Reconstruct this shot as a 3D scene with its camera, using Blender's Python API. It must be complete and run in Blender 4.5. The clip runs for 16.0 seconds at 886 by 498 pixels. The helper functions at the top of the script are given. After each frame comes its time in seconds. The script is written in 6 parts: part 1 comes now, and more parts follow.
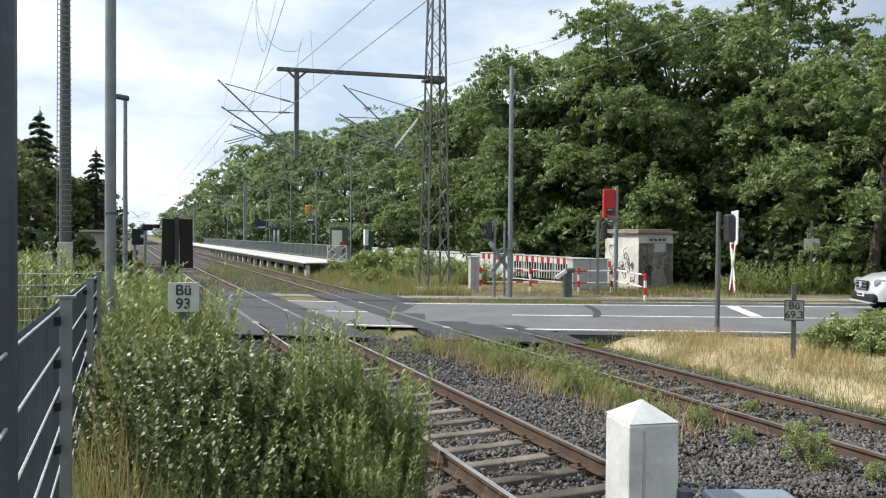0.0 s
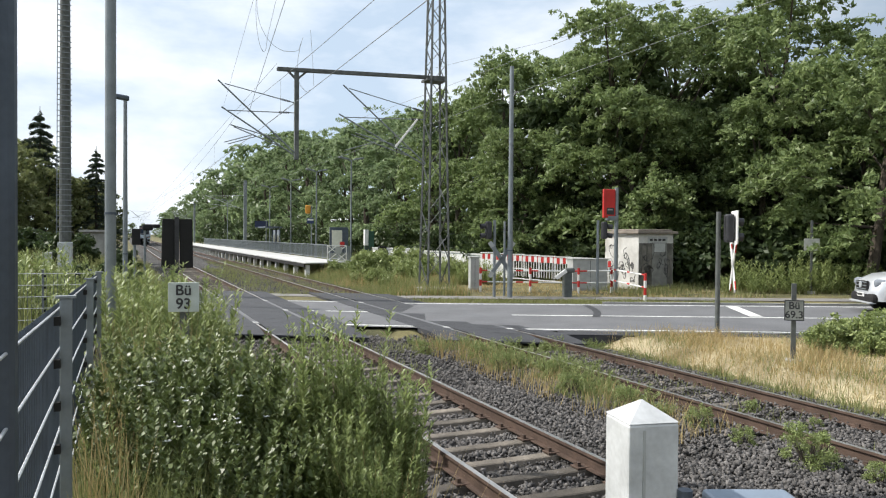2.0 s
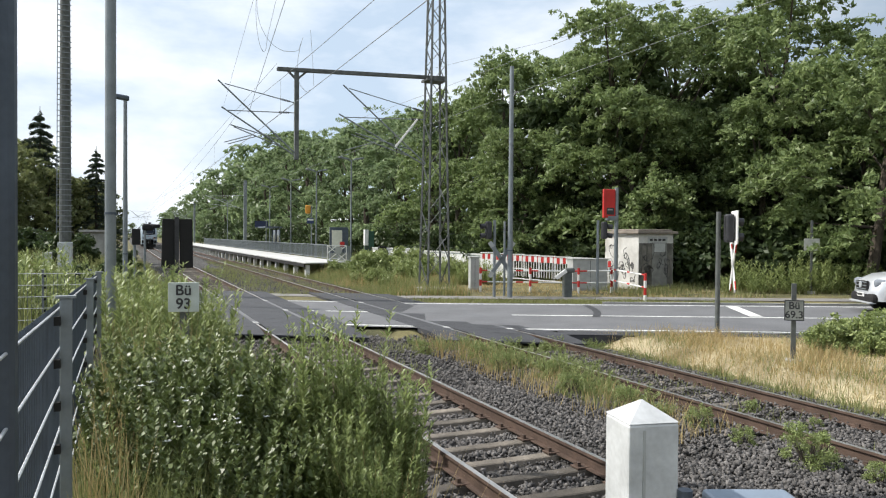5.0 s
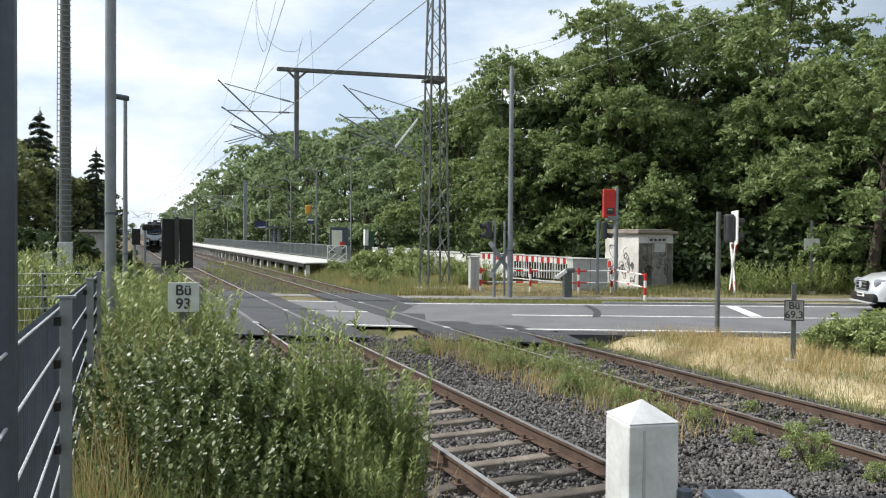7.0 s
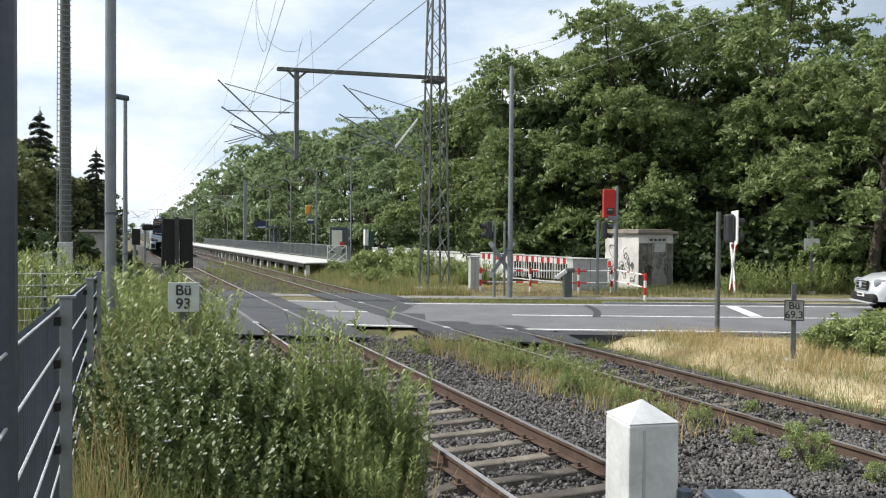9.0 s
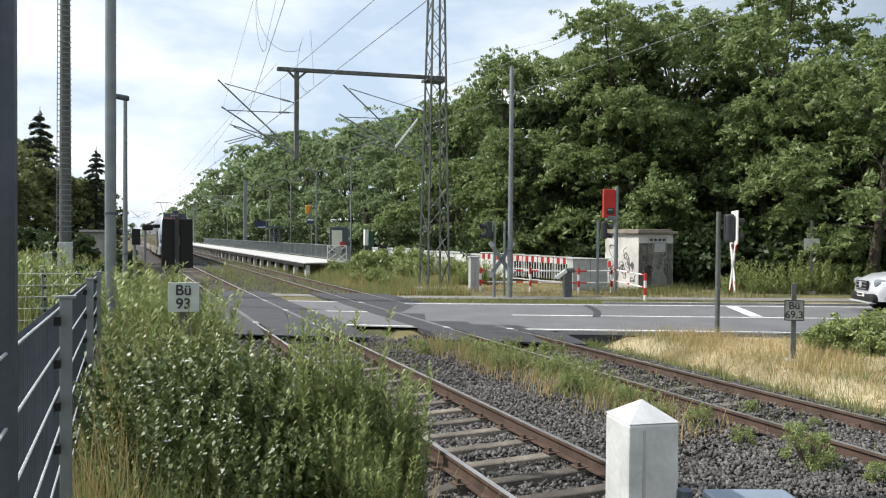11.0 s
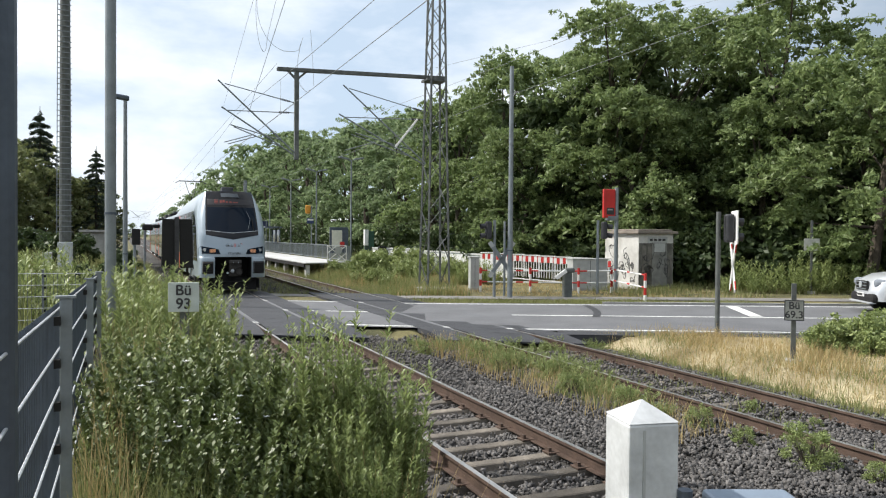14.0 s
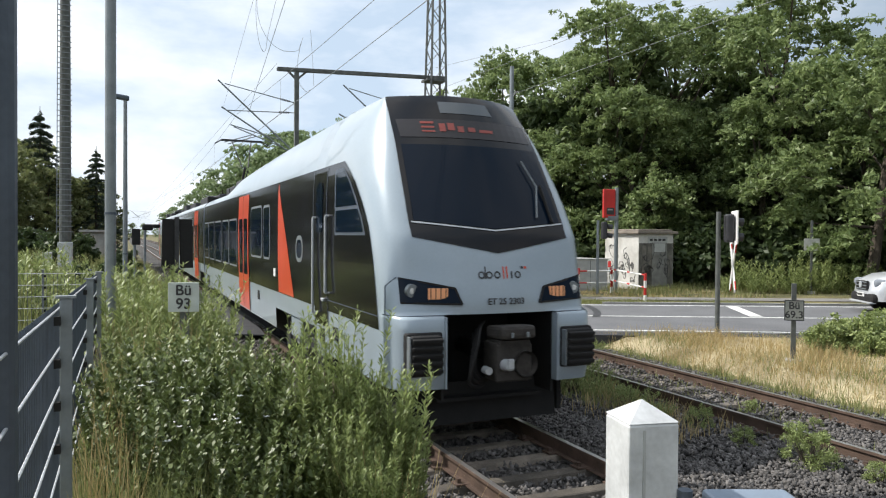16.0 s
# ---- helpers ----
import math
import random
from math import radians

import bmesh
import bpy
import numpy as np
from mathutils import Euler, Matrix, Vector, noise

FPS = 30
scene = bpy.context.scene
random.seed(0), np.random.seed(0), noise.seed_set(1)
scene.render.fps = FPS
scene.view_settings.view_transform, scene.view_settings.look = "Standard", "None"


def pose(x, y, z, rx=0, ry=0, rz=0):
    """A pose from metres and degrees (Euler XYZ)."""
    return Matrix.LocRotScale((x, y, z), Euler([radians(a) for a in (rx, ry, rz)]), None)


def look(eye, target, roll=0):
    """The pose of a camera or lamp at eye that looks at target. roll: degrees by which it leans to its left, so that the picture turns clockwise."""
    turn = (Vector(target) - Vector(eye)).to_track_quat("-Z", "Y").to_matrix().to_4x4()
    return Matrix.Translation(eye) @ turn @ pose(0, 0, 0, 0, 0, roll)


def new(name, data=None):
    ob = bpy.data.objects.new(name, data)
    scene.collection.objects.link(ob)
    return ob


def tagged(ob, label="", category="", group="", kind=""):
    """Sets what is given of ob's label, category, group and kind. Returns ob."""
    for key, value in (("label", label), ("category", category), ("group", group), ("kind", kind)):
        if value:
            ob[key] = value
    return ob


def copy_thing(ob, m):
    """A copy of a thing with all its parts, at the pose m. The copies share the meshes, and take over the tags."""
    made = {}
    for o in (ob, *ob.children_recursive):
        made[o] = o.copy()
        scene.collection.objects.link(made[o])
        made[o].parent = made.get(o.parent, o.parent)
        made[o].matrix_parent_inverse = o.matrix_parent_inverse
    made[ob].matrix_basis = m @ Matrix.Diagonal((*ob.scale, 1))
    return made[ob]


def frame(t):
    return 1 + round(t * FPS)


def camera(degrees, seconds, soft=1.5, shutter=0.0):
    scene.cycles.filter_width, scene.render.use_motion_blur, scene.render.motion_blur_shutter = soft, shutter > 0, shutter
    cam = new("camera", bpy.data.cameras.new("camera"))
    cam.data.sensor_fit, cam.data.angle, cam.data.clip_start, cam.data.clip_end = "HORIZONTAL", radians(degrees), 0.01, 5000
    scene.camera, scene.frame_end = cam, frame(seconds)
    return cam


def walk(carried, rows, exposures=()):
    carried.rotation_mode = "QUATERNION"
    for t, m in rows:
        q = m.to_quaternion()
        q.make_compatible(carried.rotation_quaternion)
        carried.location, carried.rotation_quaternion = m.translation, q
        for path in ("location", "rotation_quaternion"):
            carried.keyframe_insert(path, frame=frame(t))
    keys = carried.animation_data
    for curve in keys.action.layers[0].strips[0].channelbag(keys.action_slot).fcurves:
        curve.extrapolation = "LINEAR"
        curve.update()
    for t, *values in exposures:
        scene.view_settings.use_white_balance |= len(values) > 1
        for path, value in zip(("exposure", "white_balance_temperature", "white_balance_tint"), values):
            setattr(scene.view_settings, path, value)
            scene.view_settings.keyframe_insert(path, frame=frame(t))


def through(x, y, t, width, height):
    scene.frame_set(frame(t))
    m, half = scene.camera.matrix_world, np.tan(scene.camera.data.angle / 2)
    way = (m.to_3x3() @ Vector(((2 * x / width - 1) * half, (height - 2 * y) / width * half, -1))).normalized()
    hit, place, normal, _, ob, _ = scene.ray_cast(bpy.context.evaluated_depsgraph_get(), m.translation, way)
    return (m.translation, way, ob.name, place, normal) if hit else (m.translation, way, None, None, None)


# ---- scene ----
# camera: stands still beside the fence
EYE = Vector((-4.1156, 0.0, 2.4518))
VIEW = Vector((0.39834324, 0.91708179, -0.01684222))
cam = camera(62.2, 16.0, soft=1.15, shutter=0.1)
here = look(EYE, EYE + VIEW * 10, 0.474)
walk(cam, [(0.0, here), (16.0, here)])

# light: sun high, beyond the tracks to the left, bright broken cloud
SUN_DIR = Vector((-0.85, 0.58, 1.05)).normalized()
world = bpy.data.worlds.new("sky")
scene.world = world
world.use_nodes = True
wn, wl = world.node_tree.nodes, world.node_tree.links
wn.clear()
w_out = wn.new("ShaderNodeOutputWorld")
w_bg = wn.new("ShaderNodeBackground")
w_sky = wn.new("ShaderNodeTexSky")
w_sky.sky_type, w_sky.sun_disc = "NISHITA", False
w_sky.sun_elevation = math.asin(SUN_DIR.z)
w_sky.sun_rotation = math.atan2(SUN_DIR.x, SUN_DIR.y)
w_sky.dust_density, w_sky.ozone_density = 1.5, 1.5
w_co = wn.new("ShaderNodeTexCoord")
w_map = wn.new("ShaderNodeMapping")
w_map.inputs["Scale"].default_value = (1.0, 1.0, 2.6)
w_map.inputs["Location"].default_value = (0.35, 0.1, 0.2)
w_noise = wn.new("ShaderNodeTexNoise")
w_noise.inputs["Scale"].default_value = 2.2
w_noise.inputs["Detail"].default_value = 7
w_noise.inputs["Roughness"].default_value = 0.55
w_ramp = wn.new("ShaderNodeValToRGB")
w_ramp.color_ramp.elements[0].position, w_ramp.color_ramp.elements[0].color = 0.41, (0.53, 0.64, 0.77, 1)
w_ramp.color_ramp.elements[1].position, w_ramp.color_ramp.elements[1].color = 0.61, (1.04, 1.05, 1.06, 1)
w_gain = wn.new("ShaderNodeMixRGB")
w_gain.blend_type = "MULTIPLY"
w_gain.inputs["Fac"].default_value = 1.0
w_gain.inputs["Color2"].default_value = (9.4, 9.5, 9.6, 1)
w_dot = wn.new("ShaderNodeVectorMath")
w_dot.operation = "DOT_PRODUCT"
w_dot.inputs[1].default_value = SUN_DIR
w_glow = wn.new("ShaderNodeMapRange")
w_glow.interpolation_type = "SMOOTHSTEP"
w_glow.inputs["From Min"].default_value, w_glow.inputs["From Max"].default_value = -0.55, 0.35
w_glow.inputs["To Min"].default_value, w_glow.inputs["To Max"].default_value = 0.3, 1.0
w_lit = wn.new("ShaderNodeVectorMath")
w_lit.operation = "SCALE"
w_cloud = wn.new("ShaderNodeMixRGB")
w_cloud.inputs["Fac"].default_value = 0.88
w_bg.inputs["Strength"].default_value = 0.125
wl.new(w_co.outputs["Generated"], w_map.inputs["Vector"])
wl.new(w_map.outputs["Vector"], w_noise.inputs["Vector"])
wl.new(w_noise.outputs["Fac"], w_ramp.inputs["Fac"])
wl.new(w_ramp.outputs["Color"], w_gain.inputs["Color1"])
wl.new(w_co.outputs["Generated"], w_dot.inputs[0])
wl.new(w_dot.outputs["Value"], w_glow.inputs["Value"])
wl.new(w_gain.outputs["Color"], w_lit.inputs["Vector"])
wl.new(w_glow.outputs["Result"], w_lit.inputs["Scale"])
wl.new(w_lit.outputs["Vector"], w_cloud.inputs["Color2"])
wl.new(w_sky.outputs["Color"], w_cloud.inputs["Color1"])
wl.new(w_cloud.outputs["Color"], w_bg.inputs["Color"])
wl.new(w_bg.outputs["Background"], w_out.inputs["Surface"])
sun_data = bpy.data.lights.new("sun", "SUN")
sun_data.energy, sun_data.angle, sun_data.color = 5.0, radians(0.6), (1.0, 0.96, 0.89)
sun = new("sun", sun_data)
sun.matrix_world = look(SUN_DIR * 50, (0, 0, 0))
scene.view_settings.exposure = 0.08


# ---------- materials ----------
def mat(name, color, rough=0.6, metal=0.0, vary=0.25, scale=6.0, fine=60.0, bump=0.15, tint=None, coat=0.0, depth=0.01, per=None):
    m = bpy.data.materials.new(name)
    m.use_nodes = True
    n, l = m.node_tree.nodes, m.node_tree.links
    b = n["Principled BSDF"]
    co = n.new("ShaderNodeTexCoord")
    big, small = n.new("ShaderNodeTexNoise"), n.new("ShaderNodeTexNoise")
    big.inputs["Scale"].default_value, small.inputs["Scale"].default_value = scale, fine
    big.inputs["Detail"].default_value, small.inputs["Detail"].default_value = 5, 3
    src = co.outputs["Object"]
    l.new(src, big.inputs["Vector"])
    l.new(src, small.inputs["Vector"])
    add = n.new("ShaderNodeMath")
    add.operation = "MULTIPLY_ADD"
    add.inputs[1].default_value = 0.4
    l.new(small.outputs["Fac"], add.inputs[0])
    l.new(big.outputs["Fac"], add.inputs[2])
    ramp = n.new("ShaderNodeValToRGB")
    dark = tuple(c * (1 - vary) for c in color)
    light = tint if tint else tuple(min(1, c * (1 + vary)) for c in color)
    ramp.color_ramp.elements[0].position, ramp.color_ramp.elements[1].position = 0.5, 0.92
    ramp.color_ramp.elements[0].color, ramp.color_ramp.elements[1].color = (*dark, 1), (*light, 1)
    l.new(add.outputs[0], ramp.inputs["Fac"])
    last = ramp.outputs["Color"]
    if per:
        if per == "island":
            info = n.new("ShaderNodeNewGeometry").outputs["Random Per Island"]
        else:
            info = n.new("ShaderNodeObjectInfo").outputs["Random"]
        hsv = n.new("ShaderNodeHueSaturation")
        rng = n.new("ShaderNodeMapRange")
        rng.inputs["To Min"].default_value, rng.inputs["To Max"].default_value = 0.5, 1.6
        l.new(info, rng.inputs["Value"])
        l.new(rng.outputs["Result"], hsv.inputs["Value"])
        l.new(last, hsv.inputs["Color"])
        last = hsv.outputs["Color"]
    l.new(last, b.inputs["Base Color"])
    b.inputs["Roughness"].default_value, b.inputs["Metallic"].default_value = rough, metal
    b.inputs["Coat Weight"].default_value = coat
    if bump:
        bp = n.new("ShaderNodeBump")
        bp.inputs["Strength"].default_value, bp.inputs["Distance"].default_value = bump, depth
        l.new(small.outputs["Fac"], bp.inputs["Height"])
        l.new(bp.outputs["Normal"], b.inputs["Normal"])
    return m


def leaf_mat(name, color, tint, through=0.45, rough=0.5):
    m = bpy.data.materials.new(name)
    m.use_nodes = True
    n, l = m.node_tree.nodes, m.node_tree.links
    b = n["Principled BSDF"]
    ramp = n.new("ShaderNodeValToRGB")
    ramp.color_ramp.elements[0].color, ramp.color_ramp.elements[1].color = (*color, 1), (*tint, 1)
    geo = n.new("ShaderNodeNewGeometry")
    noise_t = n.new("ShaderNodeTexNoise")
    noise_t.inputs["Scale"].default_value = 0.5
    co = n.new("ShaderNodeTexCoord")
    l.new(co.outputs["Object"], noise_t.inputs["Vector"])
    mix = n.new("ShaderNodeMath")
    mix.operation = "MULTIPLY_ADD"
    mix.inputs[1].default_value = 0.55
    sub = n.new("ShaderNodeMath")
    sub.operation = "MULTIPLY"
    sub.inputs[1].default_value = 0.6
    l.new(noise_t.outputs["Fac"], sub.inputs[0])
    l.new(geo.outputs["Random Per Island"], mix.inputs[0])
    l.new(sub.outputs[0], mix.inputs[2])
    l.new(mix.outputs[0], ramp.inputs["Fac"])
    l.new(ramp.outputs["Color"], b.inputs["Base Color"])
    b.inputs["Roughness"].default_value = rough
    b.inputs["Specular IOR Level"].default_value = 0.35
    tr = n.new("ShaderNodeBsdfTranslucent")
    l.new(ramp.outputs["Color"], tr.inputs["Color"])
    ms = n.new("ShaderNodeMixShader")
    ms.inputs["Fac"].default_value = through
    l.new(b.outputs["BSDF"], ms.inputs[1])
    l.new(tr.outputs["BSDF"], ms.inputs[2])
    l.new(ms.outputs["Shader"], n["Material Output"].inputs["Surface"])
    return m


def glass_mat(name, color, rough=0.05, spec=0.6):
    m = bpy.data.materials.new(name)
    m.use_nodes = True
    b = m.node_tree.nodes["Principled BSDF"]
    b.inputs["Base Color"].default_value = (*color, 1)
    b.inputs["Roughness"].default_value = rough
    b.inputs["Specular IOR Level"].default_value = spec
    return m


def glow_mat(name, color, power):
    m = glass_mat(name, color, 0.4)
    b = m.node_tree.nodes["Principled BSDF"]
    b.inputs["Emission Color"].default_value = (*color, 1)
    b.inputs["Emission Strength"].default_value = power
    return m


M_soil = mat("soil_and_grass", (0.10, 0.105, 0.045), 0.95, vary=0.45, scale=0.8, fine=25, bump=0.6, depth=0.05, tint=(0.22, 0.19, 0.085))
M_straw = mat("straw_ground", (0.29, 0.225, 0.11), 0.95, vary=0.5, scale=0.8, fine=30, bump=0.7, depth=0.05, tint=(0.57, 0.49, 0.32))
# bed darkened so that the shade in gaps between stones is in its colour
M_ballast = mat("ballast_bed", (0.05, 0.046, 0.044), 0.95, vary=0.5, scale=3, fine=38, bump=1.0, depth=0.05, tint=(0.1, 0.095, 0.09))
M_stone = mat("ballast_stone", (0.106, 0.099, 0.095), 0.92, vary=0.4, scale=9, fine=60, bump=0.3, per="island")
M_asphalt = mat("asphalt", (0.135, 0.137, 0.145), 0.85, vary=0.14, scale=0.9, fine=140, bump=0.35, depth=0.006)
M_asphalt_dark = mat("rubber_panel", (0.045, 0.046, 0.052), 0.75, vary=0.2, scale=2, fine=90, bump=0.3, depth=0.006)
M_paving = mat("paving", (0.21, 0.2, 0.19), 0.9, vary=0.2, scale=2, fine=60, bump=0.3)
M_concrete = mat("concrete", (0.36, 0.35, 0.33), 0.9, vary=0.2, scale=3, fine=50, bump=0.3)
M_white_paint = mat("road_marking", (0.72, 0.72, 0.7), 0.8, vary=0.14, scale=5, fine=70, bump=0.2)
M_rail = mat("rusty_rail", (0.10, 0.066, 0.05), 0.8, 0.2, vary=0.35, scale=4, fine=60, bump=0.3)
M_railtop = mat("polished_railhead", (0.6, 0.58, 0.56), 0.35, 0.9, vary=0.15, scale=2, fine=40, bump=0.05)
M_sleeper = mat("rusty_steel_sleeper", (0.128, 0.11, 0.09), 0.85, vary=0.4, scale=5, fine=45, bump=0.6, depth=0.02, per="object")
M_galv = mat("galvanised_steel", (0.235, 0.26, 0.275), 0.5, 0.5, vary=0.16, scale=5, fine=50, bump=0.08)
M_galv_dark = mat("fence_steel", (0.085, 0.105, 0.135), 0.5, 0.4, vary=0.2, scale=5, fine=50, bump=0.08)
M_rod = mat("bright_zinc_rod", (0.48, 0.5, 0.52), 0.45, 0.3, vary=0.12, scale=5, fine=50, bump=0.05)
M_mast = mat("weathered_mast_steel", (0.12, 0.128, 0.122), 0.65, 0.3, vary=0.3, scale=5, fine=50, bump=0.12)
M_darksteel = mat("dark_steel", (0.06, 0.06, 0.065), 0.6, 0.5, vary=0.3, scale=5, fine=50, bump=0.12)
M_black = mat("matt_black", (0.009, 0.0085, 0.0085), 0.8, vary=0.25, scale=5, fine=50, bump=0.08)
M_wire = mat("wire_copper", (0.24, 0.25, 0.255), 0.6, 0.4, vary=0.1, bump=0)
M_bark = mat("bark", (0.075, 0.06, 0.045), 0.95, vary=0.35, scale=4, fine=30, bump=0.7, depth=0.03)
M_leaf = leaf_mat("leaf_locust", (0.078, 0.132, 0.045), (0.315, 0.385, 0.16), 0.45, 0.45)
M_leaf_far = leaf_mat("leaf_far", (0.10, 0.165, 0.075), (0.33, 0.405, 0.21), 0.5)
# dark leaves; for the wood's inside and foot, shade is put into this colour
M_leaf_dark_shade = leaf_mat("leaf_dark_shade", (0.032, 0.058, 0.021), (0.08, 0.11, 0.04), 0.34)
M_leaf_side = leaf_mat("leaf_olive", (0.075, 0.105, 0.036), (0.25, 0.27, 0.115), 0.46)
M_conifer = leaf_mat("needle_conifer", (0.025, 0.042, 0.026), (0.06, 0.085, 0.05), 0.2)
M_weed = leaf_mat("weed_leaf", (0.085, 0.13, 0.04), (0.42, 0.48, 0.19), 0.34, 0.45)
M_willow = leaf_mat("willow_leaf", (0.09, 0.14, 0.045), (0.44, 0.51, 0.2), 0.42, 0.45)
# dark end lowered: the bramble's inner shade is put into the leaf colour
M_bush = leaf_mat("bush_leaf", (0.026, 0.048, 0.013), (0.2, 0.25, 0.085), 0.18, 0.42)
M_grass = leaf_mat("grass_green", (0.12, 0.15, 0.045), (0.34, 0.35, 0.15), 0.4)
M_dry = leaf_mat("grass_dry", (0.353, 0.252, 0.105), (0.538, 0.437, 0.227), 0.3)
M_train_white = mat("train_silver_white", (0.345, 0.41, 0.465), 0.3, 0.1, vary=0.05, scale=1.5, fine=30, bump=0.01, coat=0.5)
M_train_black = glass_mat("train_dark_band", (0.008, 0.008, 0.010), 0.12, 0.35)
M_glass = glass_mat("dark_glass", (0.004, 0.010, 0.021), 0.05, 0.16)
M_train_red = mat("train_red", (0.62, 0.075, 0.03), 0.3, vary=0.06, scale=2, fine=30, bump=0.01, coat=0.4)
M_white = mat("white_plastic", (0.74, 0.74, 0.72), 0.5, vary=0.1, scale=5, fine=40, bump=0.05)
M_red = mat("red_enamel", (0.52, 0.03, 0.025), 0.5, vary=0.12, scale=4, fine=40, bump=0.05)
M_grey = mat("grey_cabinet", (0.40, 0.41, 0.40), 0.6, vary=0.12, scale=4, fine=40, bump=0.08)


# ---------- mesh helpers ----------
def smooth01(a):
    a = min(1.0, max(0.0, a))
    return a * a * (3 - 2 * a)


def part(name, bm, material, parent=None, label="", smooth=False):
    me = bpy.data.meshes.new(name)
    if isinstance(bm, tuple):
        me.from_pydata([tuple(map(float, v)) for v in bm[0]], [], [tuple(map(int, f)) for f in bm[1]])
    else:
        bmesh.ops.recalc_face_normals(bm, faces=bm.faces)
        bm.to_mesh(me)
        bm.free()
    for mm in (material if isinstance(material, (list, tuple)) else [material]):
        me.materials.append(mm)
    if smooth:
        for p in me.polygons:
            p.use_smooth = True
    ob = new(name, me)
    if parent:
        ob.parent = parent
    if label:
        ob["label"] = label
    return ob


def thing(name, m, label, category, group="", kind=""):
    e = new(name)
    e.matrix_world = m
    e.empty_display_size = 0.2
    return tagged(e, label, category, group, kind)


def box(bm, cx, cy, cz, sx, sy, sz, rz=0.0, bevel=0.0, rx=0.0, ry=0.0):
    m = Matrix.Translation((cx, cy, cz)) @ Euler((rx, ry, rz)).to_matrix().to_4x4() @ Matrix.Diagonal((sx, sy, sz, 1))
    r = bmesh.ops.create_cube(bm, size=1.0, matrix=m)
    if bevel:
        edges = list({e for v in r["verts"] for e in v.link_edges})
        bmesh.ops.bevel(bm, geom=edges, offset=bevel, segments=2, affect="EDGES", profile=0.5)
    return bm


def tube(bm, a, b, r0, r1=None, n=10, caps=True):
    a, b = Vector(a), Vector(b)
    d = b - a
    m = Matrix.Translation((a + b) / 2) @ d.to_track_quat("Z", "Y").to_matrix().to_4x4()
    bmesh.ops.create_cone(bm, cap_ends=caps, segments=n, radius1=r0, radius2=r0 if r1 is None else r1, depth=d.length, matrix=m)
    return bm


def bar(bm, a, b, w, h=None):
    """A square bar from a to b."""
    a, b = Vector(a), Vector(b)
    d = b - a
    m = Matrix.Translation((a + b) / 2) @ d.to_track_quat("Z", "Y").to_matrix().to_4x4() @ Matrix.Diagonal((w, h or w, d.length, 1))
    bmesh.ops.create_cube(bm, size=1.0, matrix=m)
    return bm


def B():
    return bmesh.new()


def strip(pts_left, pts_right):
    v = list(pts_left) + list(pts_right)
    k = len(pts_left)
    return v, [(i, i + 1, k + i + 1, k + i) for i in range(k - 1)]


def rounded(pts, k=5):
    """A smooth line through the points."""
    p = [Vector(q) for q in pts]
    p = [p[0] * 2 - p[1]] + p + [p[-1] * 2 - p[-2]]
    out = []
    for a, b, c, d in zip(p[:-3], p[1:-2], p[2:-1], p[3:]):
        for i in range(k):
            t = i / k
            out.append(tuple(0.5 * (b * 2 + (c - a) * t + (a * 2 - b * 5 + c * 4 - d) * t * t + (b * 3 - a - c * 3 + d) * t ** 3)))
    return out + [tuple(p[-2])]


def wire(name, pts, r, material, label, parent=None):
    cu = bpy.data.curves.new(name, "CURVE")
    cu.dimensions, cu.bevel_depth, cu.bevel_resolution = "3D", r, 1
    if name in ("jumper_loop", "air_hose", "scribble"):
        pts = rounded(pts)
    sp = cu.splines.new("POLY")
    sp.points.add(len(pts) - 1)
    for p, c in zip(sp.points, pts):
        p.co = (*c, 1)
    cu.materials.append(material)
    ob = new(name, cu)
    if parent:
        ob.parent = parent
    else:
        tagged(ob, label, "overhead wire", "overhead wires")
    return ob


# ---------- the lie of the land ----------
ROAD_A = radians(-31.5)
RU, RN = Vector((math.cos(ROAD_A), math.sin(ROAD_A), 0)), Vector((-math.sin(ROAD_A), math.cos(ROAD_A), 0))
ROAD_N0, ROAD_N1 = 17.2, 24.55
T2 = 4.61


def rise(x):
    return min(0.3, 0.015 * max(0.0, x - 5.5))


def ground_z(x, y):
    z = rise(x) - 0.04
    track = smooth01((x + 3.2) / 1.2) * smooth01((7.6 - x) / 1.0)
    z -= 0.36 * track
    bank = smooth01((-1.9 - x) / 2.0) * smooth01((17 - y) / 9.0)
    z += 0.95 * max(bank, 0.85 * smooth01((-4.3 - x) / 1.6))
    n = x * RN.x + y * RN.y
    cross = smooth01((n - 16.75) / 0.35) * smooth01((29.4 - n) / 1.2)
    if -60 < x < 80:
        z = z * (1 - cross) + (rise(x) - 0.07) * cross
    return z


def axis(parts):
    out = []
    for a, b, k in parts:
        out += list(np.linspace(a, b, k, endpoint=False))
    return out + [parts[-1][1]]


gx_ = axis([(-3000, -200, 8), (-200, -30, 10), (-30, -8, 14), (-8, 14, 60), (14, 40, 30), (40, 200, 12), (200, 3000, 8)])
gy_ = axis([(-600, -20, 6), (-20, 0, 12), (0, 35, 80), (35, 90, 40), (90, 400, 30), (400, 4500, 12)])
gv = [(x, y, ground_z(x, y) + (0.03 * noise.noise((x * 0.8, y * 0.8, 0)) if abs(x) < 60 else 0)) for y in gy_ for x in gx_]
gn = len(gx_)
gf = [(j * gn + i, j * gn + i + 1, (j + 1) * gn + i + 1, (j + 1) * gn + i) for j in range(len(gy_) - 1) for i in range(gn - 1)]
ground = part("ground", (gv, gf), M_soil, smooth=True)
tagged(ground, "uneven grassy ground with patches of bare soil", "ground", kind="structure")


